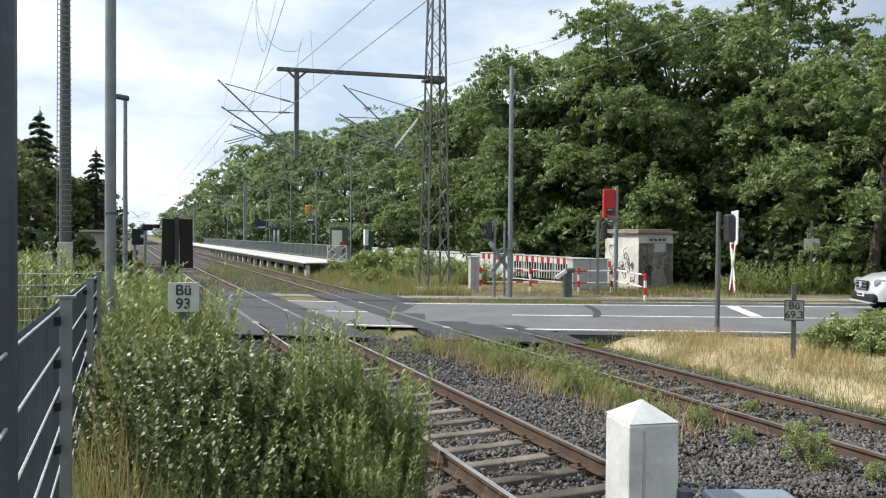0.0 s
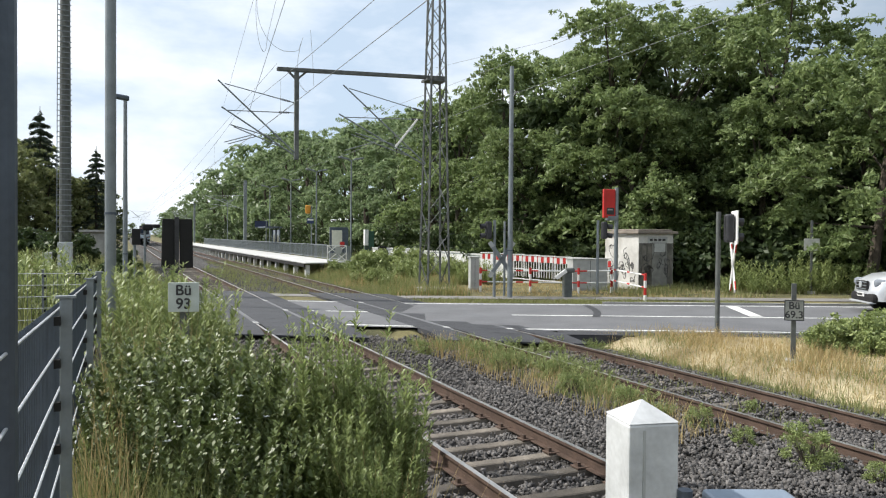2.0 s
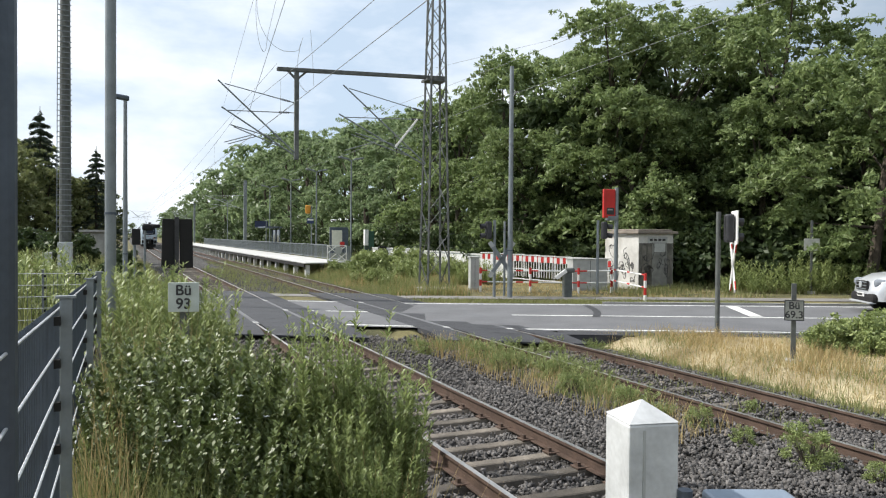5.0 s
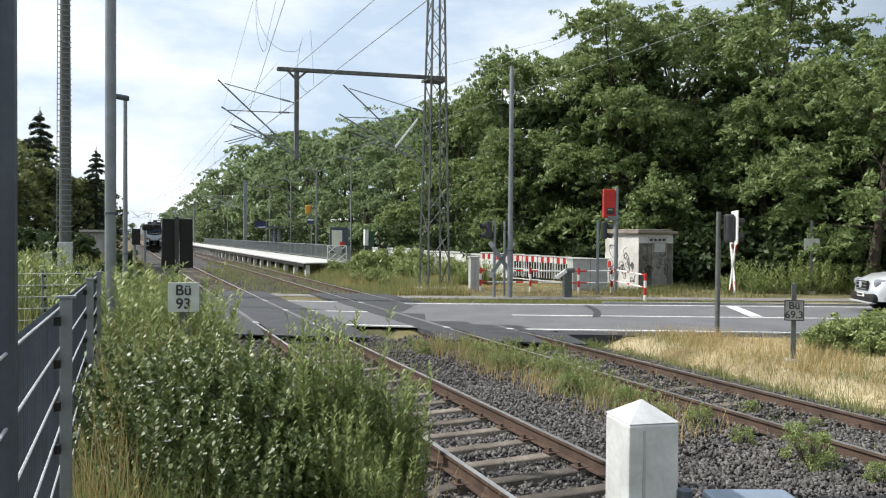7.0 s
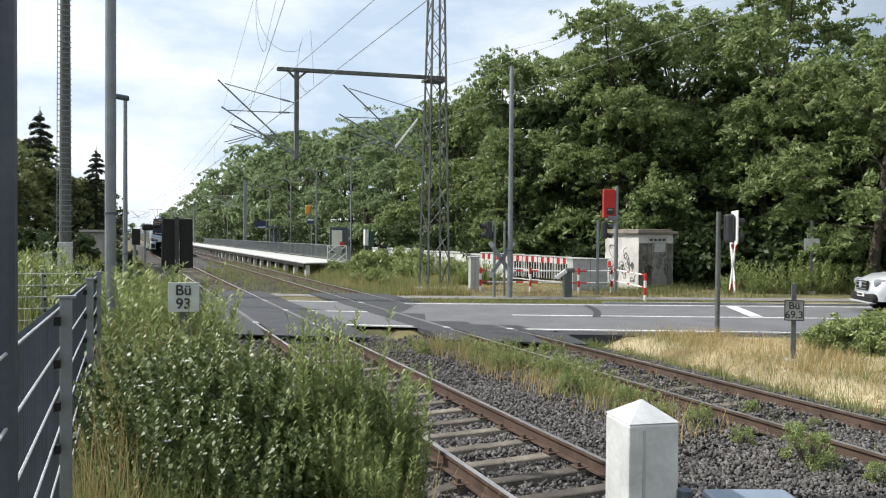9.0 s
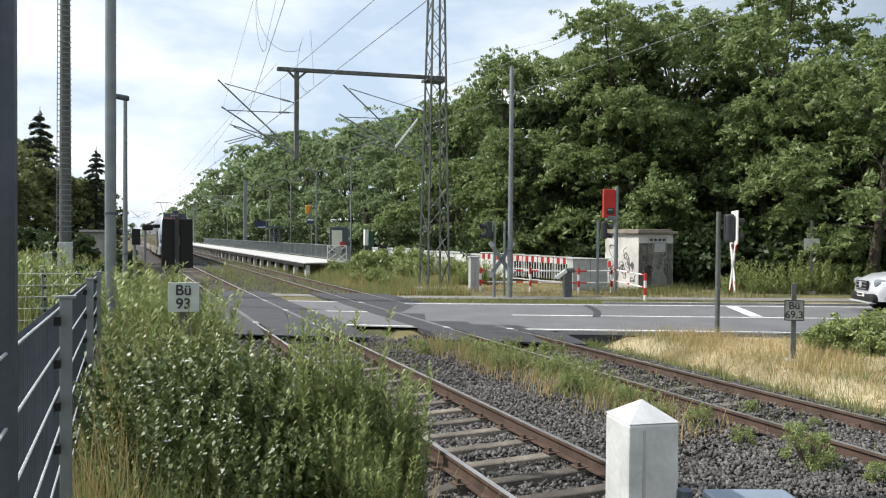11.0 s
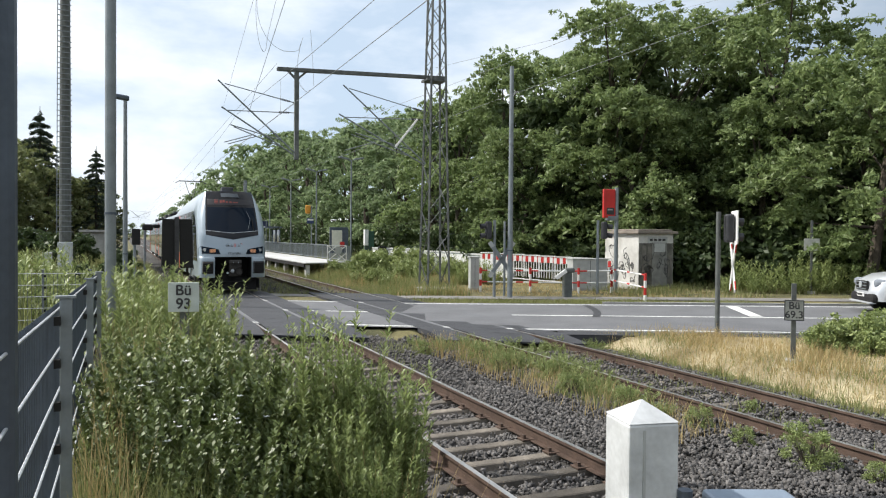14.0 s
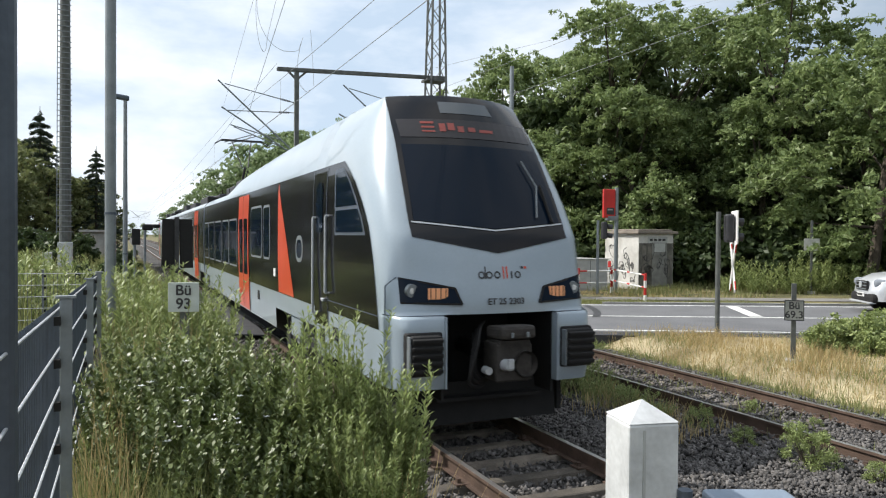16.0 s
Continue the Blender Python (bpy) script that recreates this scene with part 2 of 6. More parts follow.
def rpt(s, n, z=0.0):
    p = RU * s + RN * n
    return (p.x, p.y, rise(p.x) + z)


def road_strip(n0, n1, s0, s1, z, step=1.5):
    k = max(2, int((s1 - s0) / step))
    ss = np.linspace(s0, s1, k)
    return strip([rpt(s, n0, z) for s in ss], [rpt(s, n1, z) for s in ss])


road = part("road", road_strip(ROAD_N0, ROAD_N1, -70, 60, 0.004), M_asphalt, smooth=True)
tagged(road, "grey asphalt road crossing two railway tracks", "road", kind="structure")
part("edge_line", road_strip(17.42, 17.56, -70, 60, 0.009), M_white_paint, road, "white painted edge line")
part("edge_line", road_strip(24.1, 24.24, -70, 60, 0.009), M_white_paint, road, "white painted edge line")
part("centre_line", road_strip(20.85, 20.99, -70, -11.0, 0.009), M_white_paint, road, "white painted centre line")
part("centre_line", road_strip(20.85, 20.99, -10.6, -8.2, 0.009), M_white_paint, road)
part("centre_line", road_strip(20.7, 20.84, -5.6, 40, 0.009), M_white_paint, road)
part("stop_line", road_strip(21.0, 24.0, 2.58, 2.95, 0.010), M_white_paint, road, "broad white stop line")
part("tar_patch", strip([rpt(-2.12 + 0.12 * math.sin(k * 0.5), 20.5 + 0.45 * k, 0.012) for k in range(9)], [rpt(-1.88 + 0.12 * math.sin(k * 0.5), 20.5 + 0.45 * k, 0.012) for k in range(9)]), M_asphalt_dark, road, "dark curved tar patch")
bm = B()
for s_ in np.arange(-3.2, 6.0, 0.8):
    bar(bm, rpt(s_, 16.66, -0.12), rpt(s_ + 0.79, 16.66, -0.12), 0.1, 0.22)
part("crossing_edge", bm, M_asphalt_dark, road, "edge beam, black for the shadow under the deck of the crossing")
part("crossing_apron", road_strip(16.6, 17.21, -3.2, 6.2, -0.001), M_asphalt_dark, road, "dark strip along the crossing edge")
pavement = part("pavement", road_strip(26.8, 28.0, -70, 60, -0.045), M_paving, smooth=True)
tagged(pavement, "pale paved footway beside the road", "pavement", kind="structure")
vx_, vy_ = np.linspace(6.7, 20, 40), np.linspace(-4, 20, 60)
vv = [(x, y, ground_z(x, y) + (0.035 if x > 7.0 else -0.1) - (0.2 if x * RN.x + y * RN.y > 17.0 else 0) + 0.02 * noise.noise((x * 2, y * 2, 3))) for y in vy_ for x in vx_]
vf = [(j * 40 + i, j * 40 + i + 1, (j + 1) * 40 + i + 1, (j + 1) * 40 + i) for j in range(59) for i in range(39)]
verge = part("verge", (vv, vf), M_straw, smooth=True)
tagged(verge, "straw-coloured mown verge beside the track", "verge", kind="structure")
bm = B()
for s in np.arange(-1.5, 40, 1.0):
    a, b_ = rpt(s, 24.68, 0.0), rpt(s + 0.98, 24.68, 0.0)
    bar(bm, a, b_, 0.12, 0.14)
kerb = part("kerb", bm, M_concrete)
tagged(kerb, "pale concrete kerb stones along the road", "kerb", kind="structure")


# ---------- tracks ----------
def rail_piece(bm, x, y0, y1):
    for (w, z0, z1) in ((0.14, -0.172, -0.155), (0.018, -0.155, -0.035), (0.068, -0.035, -0.001)):
        box(bm, x, (y0 + y1) / 2, (z0 + z1) / 2, w, y1 - y0, z1 - z0)
    return bm


def crossing_span(x):
    """Where the road covers the track at this offset."""
    return (15.7 - x * RN.x) / RN.y, (28.2 - x * RN.x) / RN.y


def sleeper_mesh():
    """A pressed steel trough sleeper: narrow flat top, flared sides, ends bent down."""
    xs_ = [(-1.3, -0.13), (-1.22, -0.07), (-1.1, -0.012), (-0.95, 0.0), (-0.4, -0.012), (0.4, -0.012), (0.95, 0.0), (1.1, -0.012), (1.22, -0.07), (1.3, -0.13)]
    v = []
    for x, dz in xs_:
        v += [(x, -0.13, -0.09), (x, -0.085, 0.07 + dz), (x, -0.07, 0.08 + dz), (x, 0.07, 0.08 + dz), (x, 0.085, 0.07 + dz), (x, 0.13, -0.09)]
    f = [(j * 6 + i, j * 6 + i + 1, j * 6 + i + 7, j * 6 + i + 6) for j in range(9) for i in range(5)] + [(0, 1, 2, 3, 4, 5), tuple(range(54, 60))]
    me = bpy.data.meshes.new("sleeper")
    me.from_pydata(v, [], f)
    me.materials.append(M_sleeper)
    return me


SLEEPER = sleeper_mesh()
CLIP = B()
box(CLIP, 0, 0, 0, 0.34, 0.16, 0.02, bevel=0.004)
box(CLIP, -0.12, 0, 0.03, 0.04, 0.06, 0.05)
box(CLIP, 0.12, 0, 0.03, 0.04, 0.06, 0.05)
CLIP_ME = bpy.data.meshes.new("base_plate")
CLIP.to_mesh(CLIP_ME)
CLIP.free()
CLIP_ME.materials.append(M_rail)


def track(name, x0, label):
    bedv = []
    ys = axis([(-12, 20, 40), (20, 60, 30), (60, 200, 30), (200, 900, 20)])
    prof = [(-2.6, -0.52), (-2.31, -0.32), (-1.9, -0.25), (-1.45, -0.235), (0, -0.265), (1.45, -0.235), (1.9, -0.25), (2.31, -0.32), (2.6, -0.52)]
    for y in ys:
        for px, pz in prof:
            bedv.append((x0 + px, y, pz + 0.02 * noise.noise((px * 3, y * 1.7, x0))))
    k = len(prof)
    bedf = [(j * k + i, j * k + i + 1, (j + 1) * k + i + 1, (j + 1) * k + i) for j in range(len(ys) - 1) for i in range(k - 1)]
    bed = part(name, (bedv, bedf), M_ballast, smooth=True)
    tagged(bed, label, "railway track", "railway tracks", "structure")
    for sx in (-0.752, 0.752):
        rail = part("rail", rail_piece(B(), x0 + sx, -12, 900), M_rail, bed, "rusty steel rail with a worn head")
        bm = B()
        box(bm, x0 + sx, 444, 0.0005, 0.058, 912, 0.003)
        part("running_surface", bm, M_railtop, rail, "bright polished running surface")
    c0, c1 = crossing_span(x0)
    y = -6.0
    rnd = random.Random(5)
    while y < 62:
        if not (c0 - 0.3 < y < c1 + 0.3):
            s = new("sleeper", SLEEPER)
            s.parent = bed
            s.location = (x0 + rnd.uniform(-0.03, 0.03), y, -0.245 + rnd.uniform(-0.008, 0.008))
            s.rotation_euler = (0, 0, rnd.uniform(-0.012, 0.012))
            if y < 30:
                for sx in (-0.752, 0.752):
                    c = new("base_plate", CLIP_ME)
                    c.parent = bed
                    c.location = (x0 + sx, y, -0.158)
        y += 0.62
    return bed


near_track = track("track_near", 0.0, "rusty railway track on stone ballast with steel sleepers")
far_track = track("track_far", T2, "weedy second railway track on stone ballast")

# rubber panels of the crossing, between and beside the rails
for x0 in (0.0, T2):
    owner = near_track if x0 == 0.0 else far_track
    for a, b_ in ((-1.5, -0.81), (-0.66, 0.66), (0.81, 1.5)):
        for k in range(14):
            t0, t1 = k / 14, (k + 1) / 14
            def yy(x, t):
                c0, c1 = crossing_span(x0 + x)
                return c0 + (c1 - c0) * t
            bm = B()
            vs = [bm.verts.new((x0 + x, yy(x, t) + (0.006 if t == t0 else -0.006), -0.085 if (k, t, z) == (0, 0.0, 0.012) else z)) for z in (-0.12, 0.012) for x, t in ((a, t0), (b_, t0), (b_, t1), (a, t1))]
            for q in ((0, 1, 2, 3), (4, 5, 6, 7), (0, 1, 5, 4), (1, 2, 6, 5), (2, 3, 7, 6), (3, 0, 4, 7)):
                bm.faces.new([vs[i] for i in q])
            part("crossing_panel", bm, M_asphalt_dark, owner, "dark rubber crossing panel")


# ---------- foliage ----------
def leaves(rng, centres, spread, count, size, up=0.6, droop=0.0, slim=0.36):
    """Quads for leaves: count of them round each centre, in an ellipsoid of the given spreads."""
    centres, spread = np.asarray(centres, float), np.asarray(spread, float)
    n = len(centres) * count
    c = np.repeat(centres, count, 0)
    sp = np.repeat(np.broadcast_to(spread, centres.shape), count, 0)
    d = rng.normal(size=(n, 3))
    d /= np.linalg.norm(d, axis=1, keepdims=True)
    rad = rng.uniform(0.25, 1.0, (n, 1)) ** 0.6
    off = d * rad * sp
    off[:, 2] -= droop * (off[:, 0] ** 2 + off[:, 1] ** 2)
    p = c + off
    nrm = rng.normal(size=(n, 3)) * (1 - up)
    nrm[:, 2] += up
    nrm += d * 0.55
    nrm /= np.linalg.norm(nrm, axis=1, keepdims=True)
    ax = rng.normal(size=(n, 3))
    ax -= nrm * np.sum(ax * nrm, 1, keepdims=True)
    ax /= np.linalg.norm(ax, axis=1, keepdims=True)
    bx = np.cross(nrm, ax)
    s = size * rng.uniform(0.6, 1.35, (n, 1))
    a, b, e = p - ax * s * 0.5, p + bx * s * slim * 0.5 - nrm * s * 0.06, p + ax * s * 0.5 - np.array([[0, 0, 0.12]]) * s
    f = p - bx * s * slim * 0.5 - nrm * s * 0.06
    v = np.stack([a, b, e, f], 1).reshape(-1, 3)
    q = np.arange(n * 4).reshape(-1, 4)
    return v, q


def quads(name, chunks, material, parent=None, label=""):
    vs = np.concatenate([c[0] for c in chunks])
    base, fs = 0, []
    for v, f in chunks:
        fs.append(f + base)
        base += len(v)
    fs = np.concatenate(fs)
    me = bpy.data.meshes.new(name)
    k = fs.shape[1]
    me.vertices.add(len(vs))
    me.vertices.foreach_set("co", vs.astype(np.float32).ravel())
    me.loops.add(fs.size)
    me.loops.foreach_set("vertex_index", fs.astype(np.int32).ravel())
    me.polygons.add(len(fs))
    me.polygons.foreach_set("loop_start", np.arange(0, fs.size, k, dtype=np.int32))
    me.update(calc_edges=True)
    me.materials.append(material)
    ob = new(name, me)
    if parent:
        ob.parent = parent
    if label:
        ob["label"] = label
    return ob


def make_tree(seed, h, width, sprays, per, leaf, material, label, low=0.18, clump=1.0, category="tree", lobe_n=13, slim=0.4):
    """A broadleaf tree of height h: tapered trunk with limbs, and a crown of drooping leafy sprays in uneven lobes."""
    rng = np.random.default_rng(seed)
    t = thing("tree", pose(0, 0, 0), label, category, "trees of the wood")
    bm = B()
    top = Vector((rng.normal() * 0.5, rng.normal() * 0.5, h * 0.74))
    pts = [Vector((0, 0, -0.3)), Vector((top.x * 0.2, top.y * 0.3, h * 0.25)), Vector((top.x * 0.6, top.y * 0.5, h * 0.5)), top]
    rr = [0.024 * h, 0.018 * h, 0.012 * h, 0.004 * h]
    for i in range(3):
        tube(bm, pts[i], pts[i + 1], rr[i], rr[i + 1], 8, False)
    lobes = []
    for i in range(lobe_n):
        a = i * 2.399 + rng.uniform(-0.5, 0.5)
        zf = low + (0.9 - low) * ((i + 0.5) / lobe_n)
        reach = width * (0.5 + 0.5 * math.sin(math.pi * min(1, (zf - low) / (1 - low) * 0.85 + 0.15))) * rng.uniform(0.55, 1.1)
        c = Vector((math.cos(a) * reach * 0.66, math.sin(a) * reach * 0.66, h * zf + rng.uniform(-0.4, 0.4)))
        lobes.append((c, width * rng.uniform(0.28, 0.46)))
        s = pts[1].lerp(pts[3], max(0.0, zf - 0.3) / 0.7 * 0.9)
        tube(bm, s, c, 0.006 * h, 0.002 * h, 5, False)
    lobes.append((Vector((top.x, top.y, h * 0.86)), width * 0.36))
    part("trunk", bm, M_bark, t, "grey-brown bark trunk and limbs")
    cs, sp = [], []
    for k in range(sprays):
        c, r = lobes[rng.integers(len(lobes))]
        d = rng.normal(size=3)
        d /= np.linalg.norm(d)
        if d[2] < -0.35:
            d[2] *= -0.6
        p = np.array(c) + d * r * rng.uniform(0.5, 1.05) * np.array([1, 1, 0.85])
        out = np.array([p[0] - top.x * 0.5, p[1] - top.y * 0.5, 0.0])
        out /= np.linalg.norm(out) + 1e-6
        out += rng.normal(size=3) * 0.35
        step, size = 0.3 * clump * rng.uniform(0.7, 1.3), clump * rng.uniform(0.7, 1.25)
        for q in range(4):
            e = p + out * step * q + np.array([0, 0, 0.12 * q - 0.085 * q * q]) * clump
            if e[2] < h:
                cs.append(e)
                sp.append(np.array([0.36, 0.36, 0.2]) * size * (1 - 0.14 * q))
    quads("crown", [leaves(rng, np.array(cs), np.array(sp), per, leaf, 0.45, 0.25 / clump, slim)], material, t, "dense crown of small green leaves")
    return t


def place(proto, spots):
    first = True
    for (x, y, sc, rz) in spots:
        m = pose(x, y, ground_z(x, y) - 0.05, 0, 0, rz)
        if first:
            proto.matrix_world = m
            proto.scale = (sc, sc, sc)
            first = False
            keep = proto
        else:
            c = copy_thing(keep, m)
            c.scale = (sc, sc, sc)


place(make_tree(1, 16.0, 4.9, 480, 12, 0.31, M_leaf, "tall leafy locust tree at the edge of a wood", 0.10),
      [(20.3, 33.0, 0.97, 0), (24.9, 33.2, 1.02, 130), (29.6, 21.2, 0.8, 250), (30.0, 34.0, 1.05, 70), (22.6, 31.6, 0.66, 310)])
place(make_tree(2, 16.0, 4.7, 480, 12, 0.31, M_leaf, "tall leafy locust tree with drooping sprays", 0.08),
      [(26.9, 28.0, 1.03, 20), (24.0, 37.5, 0.9, 300), (18.2, 41.5, 0.93, 160), (28.6, 24.6, 0.62, 40)])
place(make_tree(3, 11.5, 4.3, 440, 13, 0.28, M_leaf, "leafy locust tree with low hanging branches", 0.06),
      [(24.9, 21.4, 0.97, 40), (20.9, 31.2, 0.86, 150), (25.3, 27.3, 0.85, 260), (18.0, 48.5, 1.15, 110), (16.9, 37.6, 0.78, 0)])
far_spots_a = [(23, 45, 1.08, 10), (33.5, 38, 1.0, 50), (43, 26, 0.95, 90)]
far_spots_b = [(28.5, 42, 1.0, 200), (39, 32, 1.0, 140), (38, 22, 0.9, 300), (22, 52, 0.95, 77)]
far_spots_c = [(x, 640 + 4 * (x % 7), 0.8 + 0.05 * (x % 5), 37 * x) for x in range(-70, 31, 9)]
rnd = random.Random(11)
for i, (y, hh) in enumerate([(53, 13), (60, 13), (68, 14), (77, 14.5), (87, 15.5), (98, 17), (110, 18), (123, 18.5), (138, 19), (155, 19), (174, 19), (195, 19), (220, 18), (250, 17), (285, 16), (325, 15.5), (380, 15), (440, 15)]):
    spot = (18.2 + rnd.uniform(-0.8, 0.8) - (2 if y > 300 else 0), y, hh / 14.0 * rnd.uniform(0.90, 1.06), rnd.uniform(0, 360))
    (far_spots_c if y > 115 else far_spots_a if i % 2 else far_spots_b).append(spot)
    spot = (24.0 + rnd.uniform(-1, 1), y + 4, hh / 14.0 * rnd.uniform(0.93, 1.12), rnd.uniform(0, 360))
    (far_spots_c if y > 115 else far_spots_b if i % 2 else far_spots_a).append(spot)
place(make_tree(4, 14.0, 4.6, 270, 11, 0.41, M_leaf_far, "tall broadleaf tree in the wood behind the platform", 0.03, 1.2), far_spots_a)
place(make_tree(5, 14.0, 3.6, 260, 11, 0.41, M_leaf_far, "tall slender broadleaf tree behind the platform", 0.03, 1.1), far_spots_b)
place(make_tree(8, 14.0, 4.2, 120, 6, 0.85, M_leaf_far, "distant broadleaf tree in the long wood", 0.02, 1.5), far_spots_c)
# trees filling the gaps behind, the wood's inner shade put into their leaf colour
place(make_tree(6, 8.0, 3.6, 160, 13, 0.4, M_leaf_dark_shade, "leafy tree deep in the wood, shade put into its colour", 0.03, 1.0),
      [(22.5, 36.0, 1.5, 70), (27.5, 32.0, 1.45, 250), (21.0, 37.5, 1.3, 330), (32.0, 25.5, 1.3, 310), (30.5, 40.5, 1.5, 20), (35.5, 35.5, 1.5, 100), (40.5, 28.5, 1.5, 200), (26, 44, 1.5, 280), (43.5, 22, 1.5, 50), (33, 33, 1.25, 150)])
place(make_tree(9, 8.0, 3.6, 190, 12, 0.38, M_leaf_side, "leafy olive-green tree beyond the fence", 0.03, 1.0),
      [(-11.8, 56, 1.0, 0), (-9.0, 60, 0.82, 80), (-7.4, 63, 0.74, 150), (-6.2, 67, 0.66, 220), (-13.5, 50, 0.9, 40), (-16, 60, 1.1, 10), (-8.4, 74, 0.85, 280), (-12.5, 66, 1.15, 200), (-10.5, 52, 0.7, 100), (-14.5, 56, 1.0, 300), (-8.6, 92, 0.8, 30), (-8.6, 112, 0.85, 90)])


def conifer(seed, h):
    rng = np.random.default_rng(seed)
    t = thing("conifer", pose(0, 0, 0), "dark spruce tree with drooping tiers above its neighbours", "conifer tree", "conifers")
    bm = B()
    tube(bm, (0, 0, -0.2), (0, 0, h), 0.16, 0.02, 8, False)
    cs, sp = [], []
    for i in range(19):
        u = i / 19
        r = (1 - u) ** 0.85 * h * 0.3 * rng.uniform(0.8, 1.15) + 0.1
        for j in range(8):
            a = rng.uniform(0, 6.28)
            rj, zj = r * rng.uniform(0.7, 1.1), h * (0.1 + 0.87 * u) + rng.uniform(-0.12, 0.12)
            tube(bm, (0, 0, zj), (math.cos(a) * rj, math.sin(a) * rj, zj - 0.22 * rj), 0.03, 0.008, 4, False)
            for f_ in (0.3, 0.55, 0.8, 1.0):
                cs.append((math.cos(a) * rj * f_, math.sin(a) * rj * f_, zj - 0.3 * rj * f_ * f_))
                sp.append((0.12 + 0.16 * r * (1.15 - f_), 0.12 + 0.16 * r * (1.15 - f_), 0.1))
        cs.append((0, 0, h * (0.12 + 0.88 * u)))
        sp.append((0.16, 0.16, 0.22))
    part("trunk", bm, M_bark, t)
    quads("needles", [leaves(rng, cs, np.array(sp), 26, 0.26, 0.5, 0.2, 0.3)], M_conifer, t, "dark green needle branches")
    return t


place(conifer(7, 11.0), [(-9.75, 61, 1.0, 0), (-6.05, 61.5, 0.76, 90)])


# ---------- the train ----------
TRAIN_ROWS = [(0.0, 204.0), (2.0, 179.0), (4.0, 154.0), (6.0, 129.0), (7.0, 116.5), (8.0, 104.0), (9.0, 92.0), (10.0, 79.8), (11.5, 61.8), (12.0, 55.8), (13.0, 43.35), (14.0, 31.05), (14.5, 25.1), (15.0, 19.15), (15.5, 13.45), (16.0, 7.67)]
train = thing("train", pose(0, 0, 0), "silver white regional train with dark window band and red doors", "train")
# nose: height, centre line, half width and set-back of the flat front, wall half width, set-back of the wall
NOSE = [(0.70, 0.02, 1.10, 0.05, 1.340, 0.50), (0.85, -0.02, 1.12, 0.01, 1.345, 0.50), (1.10, -0.02, 1.12, 0.01, 1.350, 0.52), (1.38, -0.02, 1.12, 0.01, 1.360, 0.54),
        (1.50, -0.01, 1.12, 0.02, 1.365, 0.56), (1.535, 0.00, 1.12, 0.05, 1.366, 0.57), (1.55, 0.015, 1.10, 0.14, 1.366, 0.585), (1.69, 0.012, 1.10, 0.17, 1.370, 0.60),
        (1.85, 0.04, 1.10, 0.20, 1.375, 0.63), (2.03, 0.085, 1.08, 0.235, 1.380, 0.67), (2.25, 0.138, 1.06, 0.26, 1.380, 0.75), (2.45, 0.20, 1.055, 0.30, 1.380, 0.84),
        (2.62, 0.28, 1.06, 0.40, 1.380, 0.93), (2.90, 0.425, 1.05, 0.56, 1.380, 1.19), (3.20, 0.58, 1.035, 0.75, 1.378, 1.53), (3.45, 0.71, 1.02, 0.91, 1.360, 2.00),
        (3.60, 0.79, 1.01, 1.01, 1.335, 2.30), (3.75, 0.87, 1.00, 1.125, 1.295, 2.55), (3.90, 0.95, 0.99, 1.25, 1.240, 2.75), (4.02, 1.015, 0.98, 1.355, 1.185, 2.85),
        (4.12, 1.07, 0.97, 1.445, 1.120, 2.95), (4.20, 1.115, 0.965, 1.52, 1.055, 3.00), (4.26, 1.155, 0.955, 1.575, 1.00, 3.03), (4.30, 1.20, 0.94, 1.62, 0.96, 3.05)]
NOSE_END = 3.1
BODY_W = [(0.55, 1.33)] + [(r[0], r[4]) for r in NOSE if r[0] > 1.0 and r[0] < 4.28] + [(4.305, 0.86), (4.33, 0.6), (4.35, 0.02)]
ROOF_FALL = [(0.0, 1.0), (4.0, 1.0), (7.3, 0.94), (11.0, 0.82), (13.4, 0.72), (14.3, 0.55), (15.2, 0.34), (16.0, 0.3), (90.0, 0.3)]


def table(rows, z, k=1):
    return float(np.interp(z, [r[0] for r in rows], [r[k] for r in rows]))


def nose_row(z):
    return [table(NOSE, z, k) for k in range(1, 6)]


def corner(z, t):
    """A point on the rounded corner between the front and the side wall."""
    yc, a, ye, w, yb = nose_row(z)
    cx_, cy_ = w - 0.015, ye + 2 * (ye - yc) / a * (w - a) * 0.8
    s = 1 - t
    return s * s * a + 2 * s * t * cx_ + t * t * w, s * s * ye + 2 * s * t * cy_ + t * t * yb


def skin(x, z, off=0.0):
    """A point on the nose, x metres from the middle, raised by off."""
    yc, a, ye, w, yb = nose_row(z)
    ax = abs(x)
    if ax <= a:
        return (x, yc + (ye - yc) * (ax / a) ** 2 - off, z + off * 0.4)
    lo_, hi_ = 0.0, 1.0
    for _ in range(24):
        m_ = (lo_ + hi_) / 2
        if corner(z, m_)[0] < ax:
            lo_ = m_
        else:
            hi_ = m_
    return (math.copysign(ax + off * 0.5, x), corner(z, lo_)[1] - off * 0.9, z)


def nose_patch(xa, xb, za, zb, off, nx=14, nz=10):
    """A patch on the nose from xa(u) to xb(u) across and za(x) to zb(x) up, u from 0 at the foot to 1."""
    v, f = [], []
    for j in range(nz + 1):
        u = j / nz
        for i in range(nx + 1):
            x = xa(u) + (xb(u) - xa(u)) * i / nx
            v.append(skin(x, za(x) + (zb(x) - za(x)) * u, off))
    w = nx + 1
    for j in range(nz):
        for i in range(nx):
            a = j * w + i
            f.append((a, a + 1, a + w + 1, a + w))
    return v, f


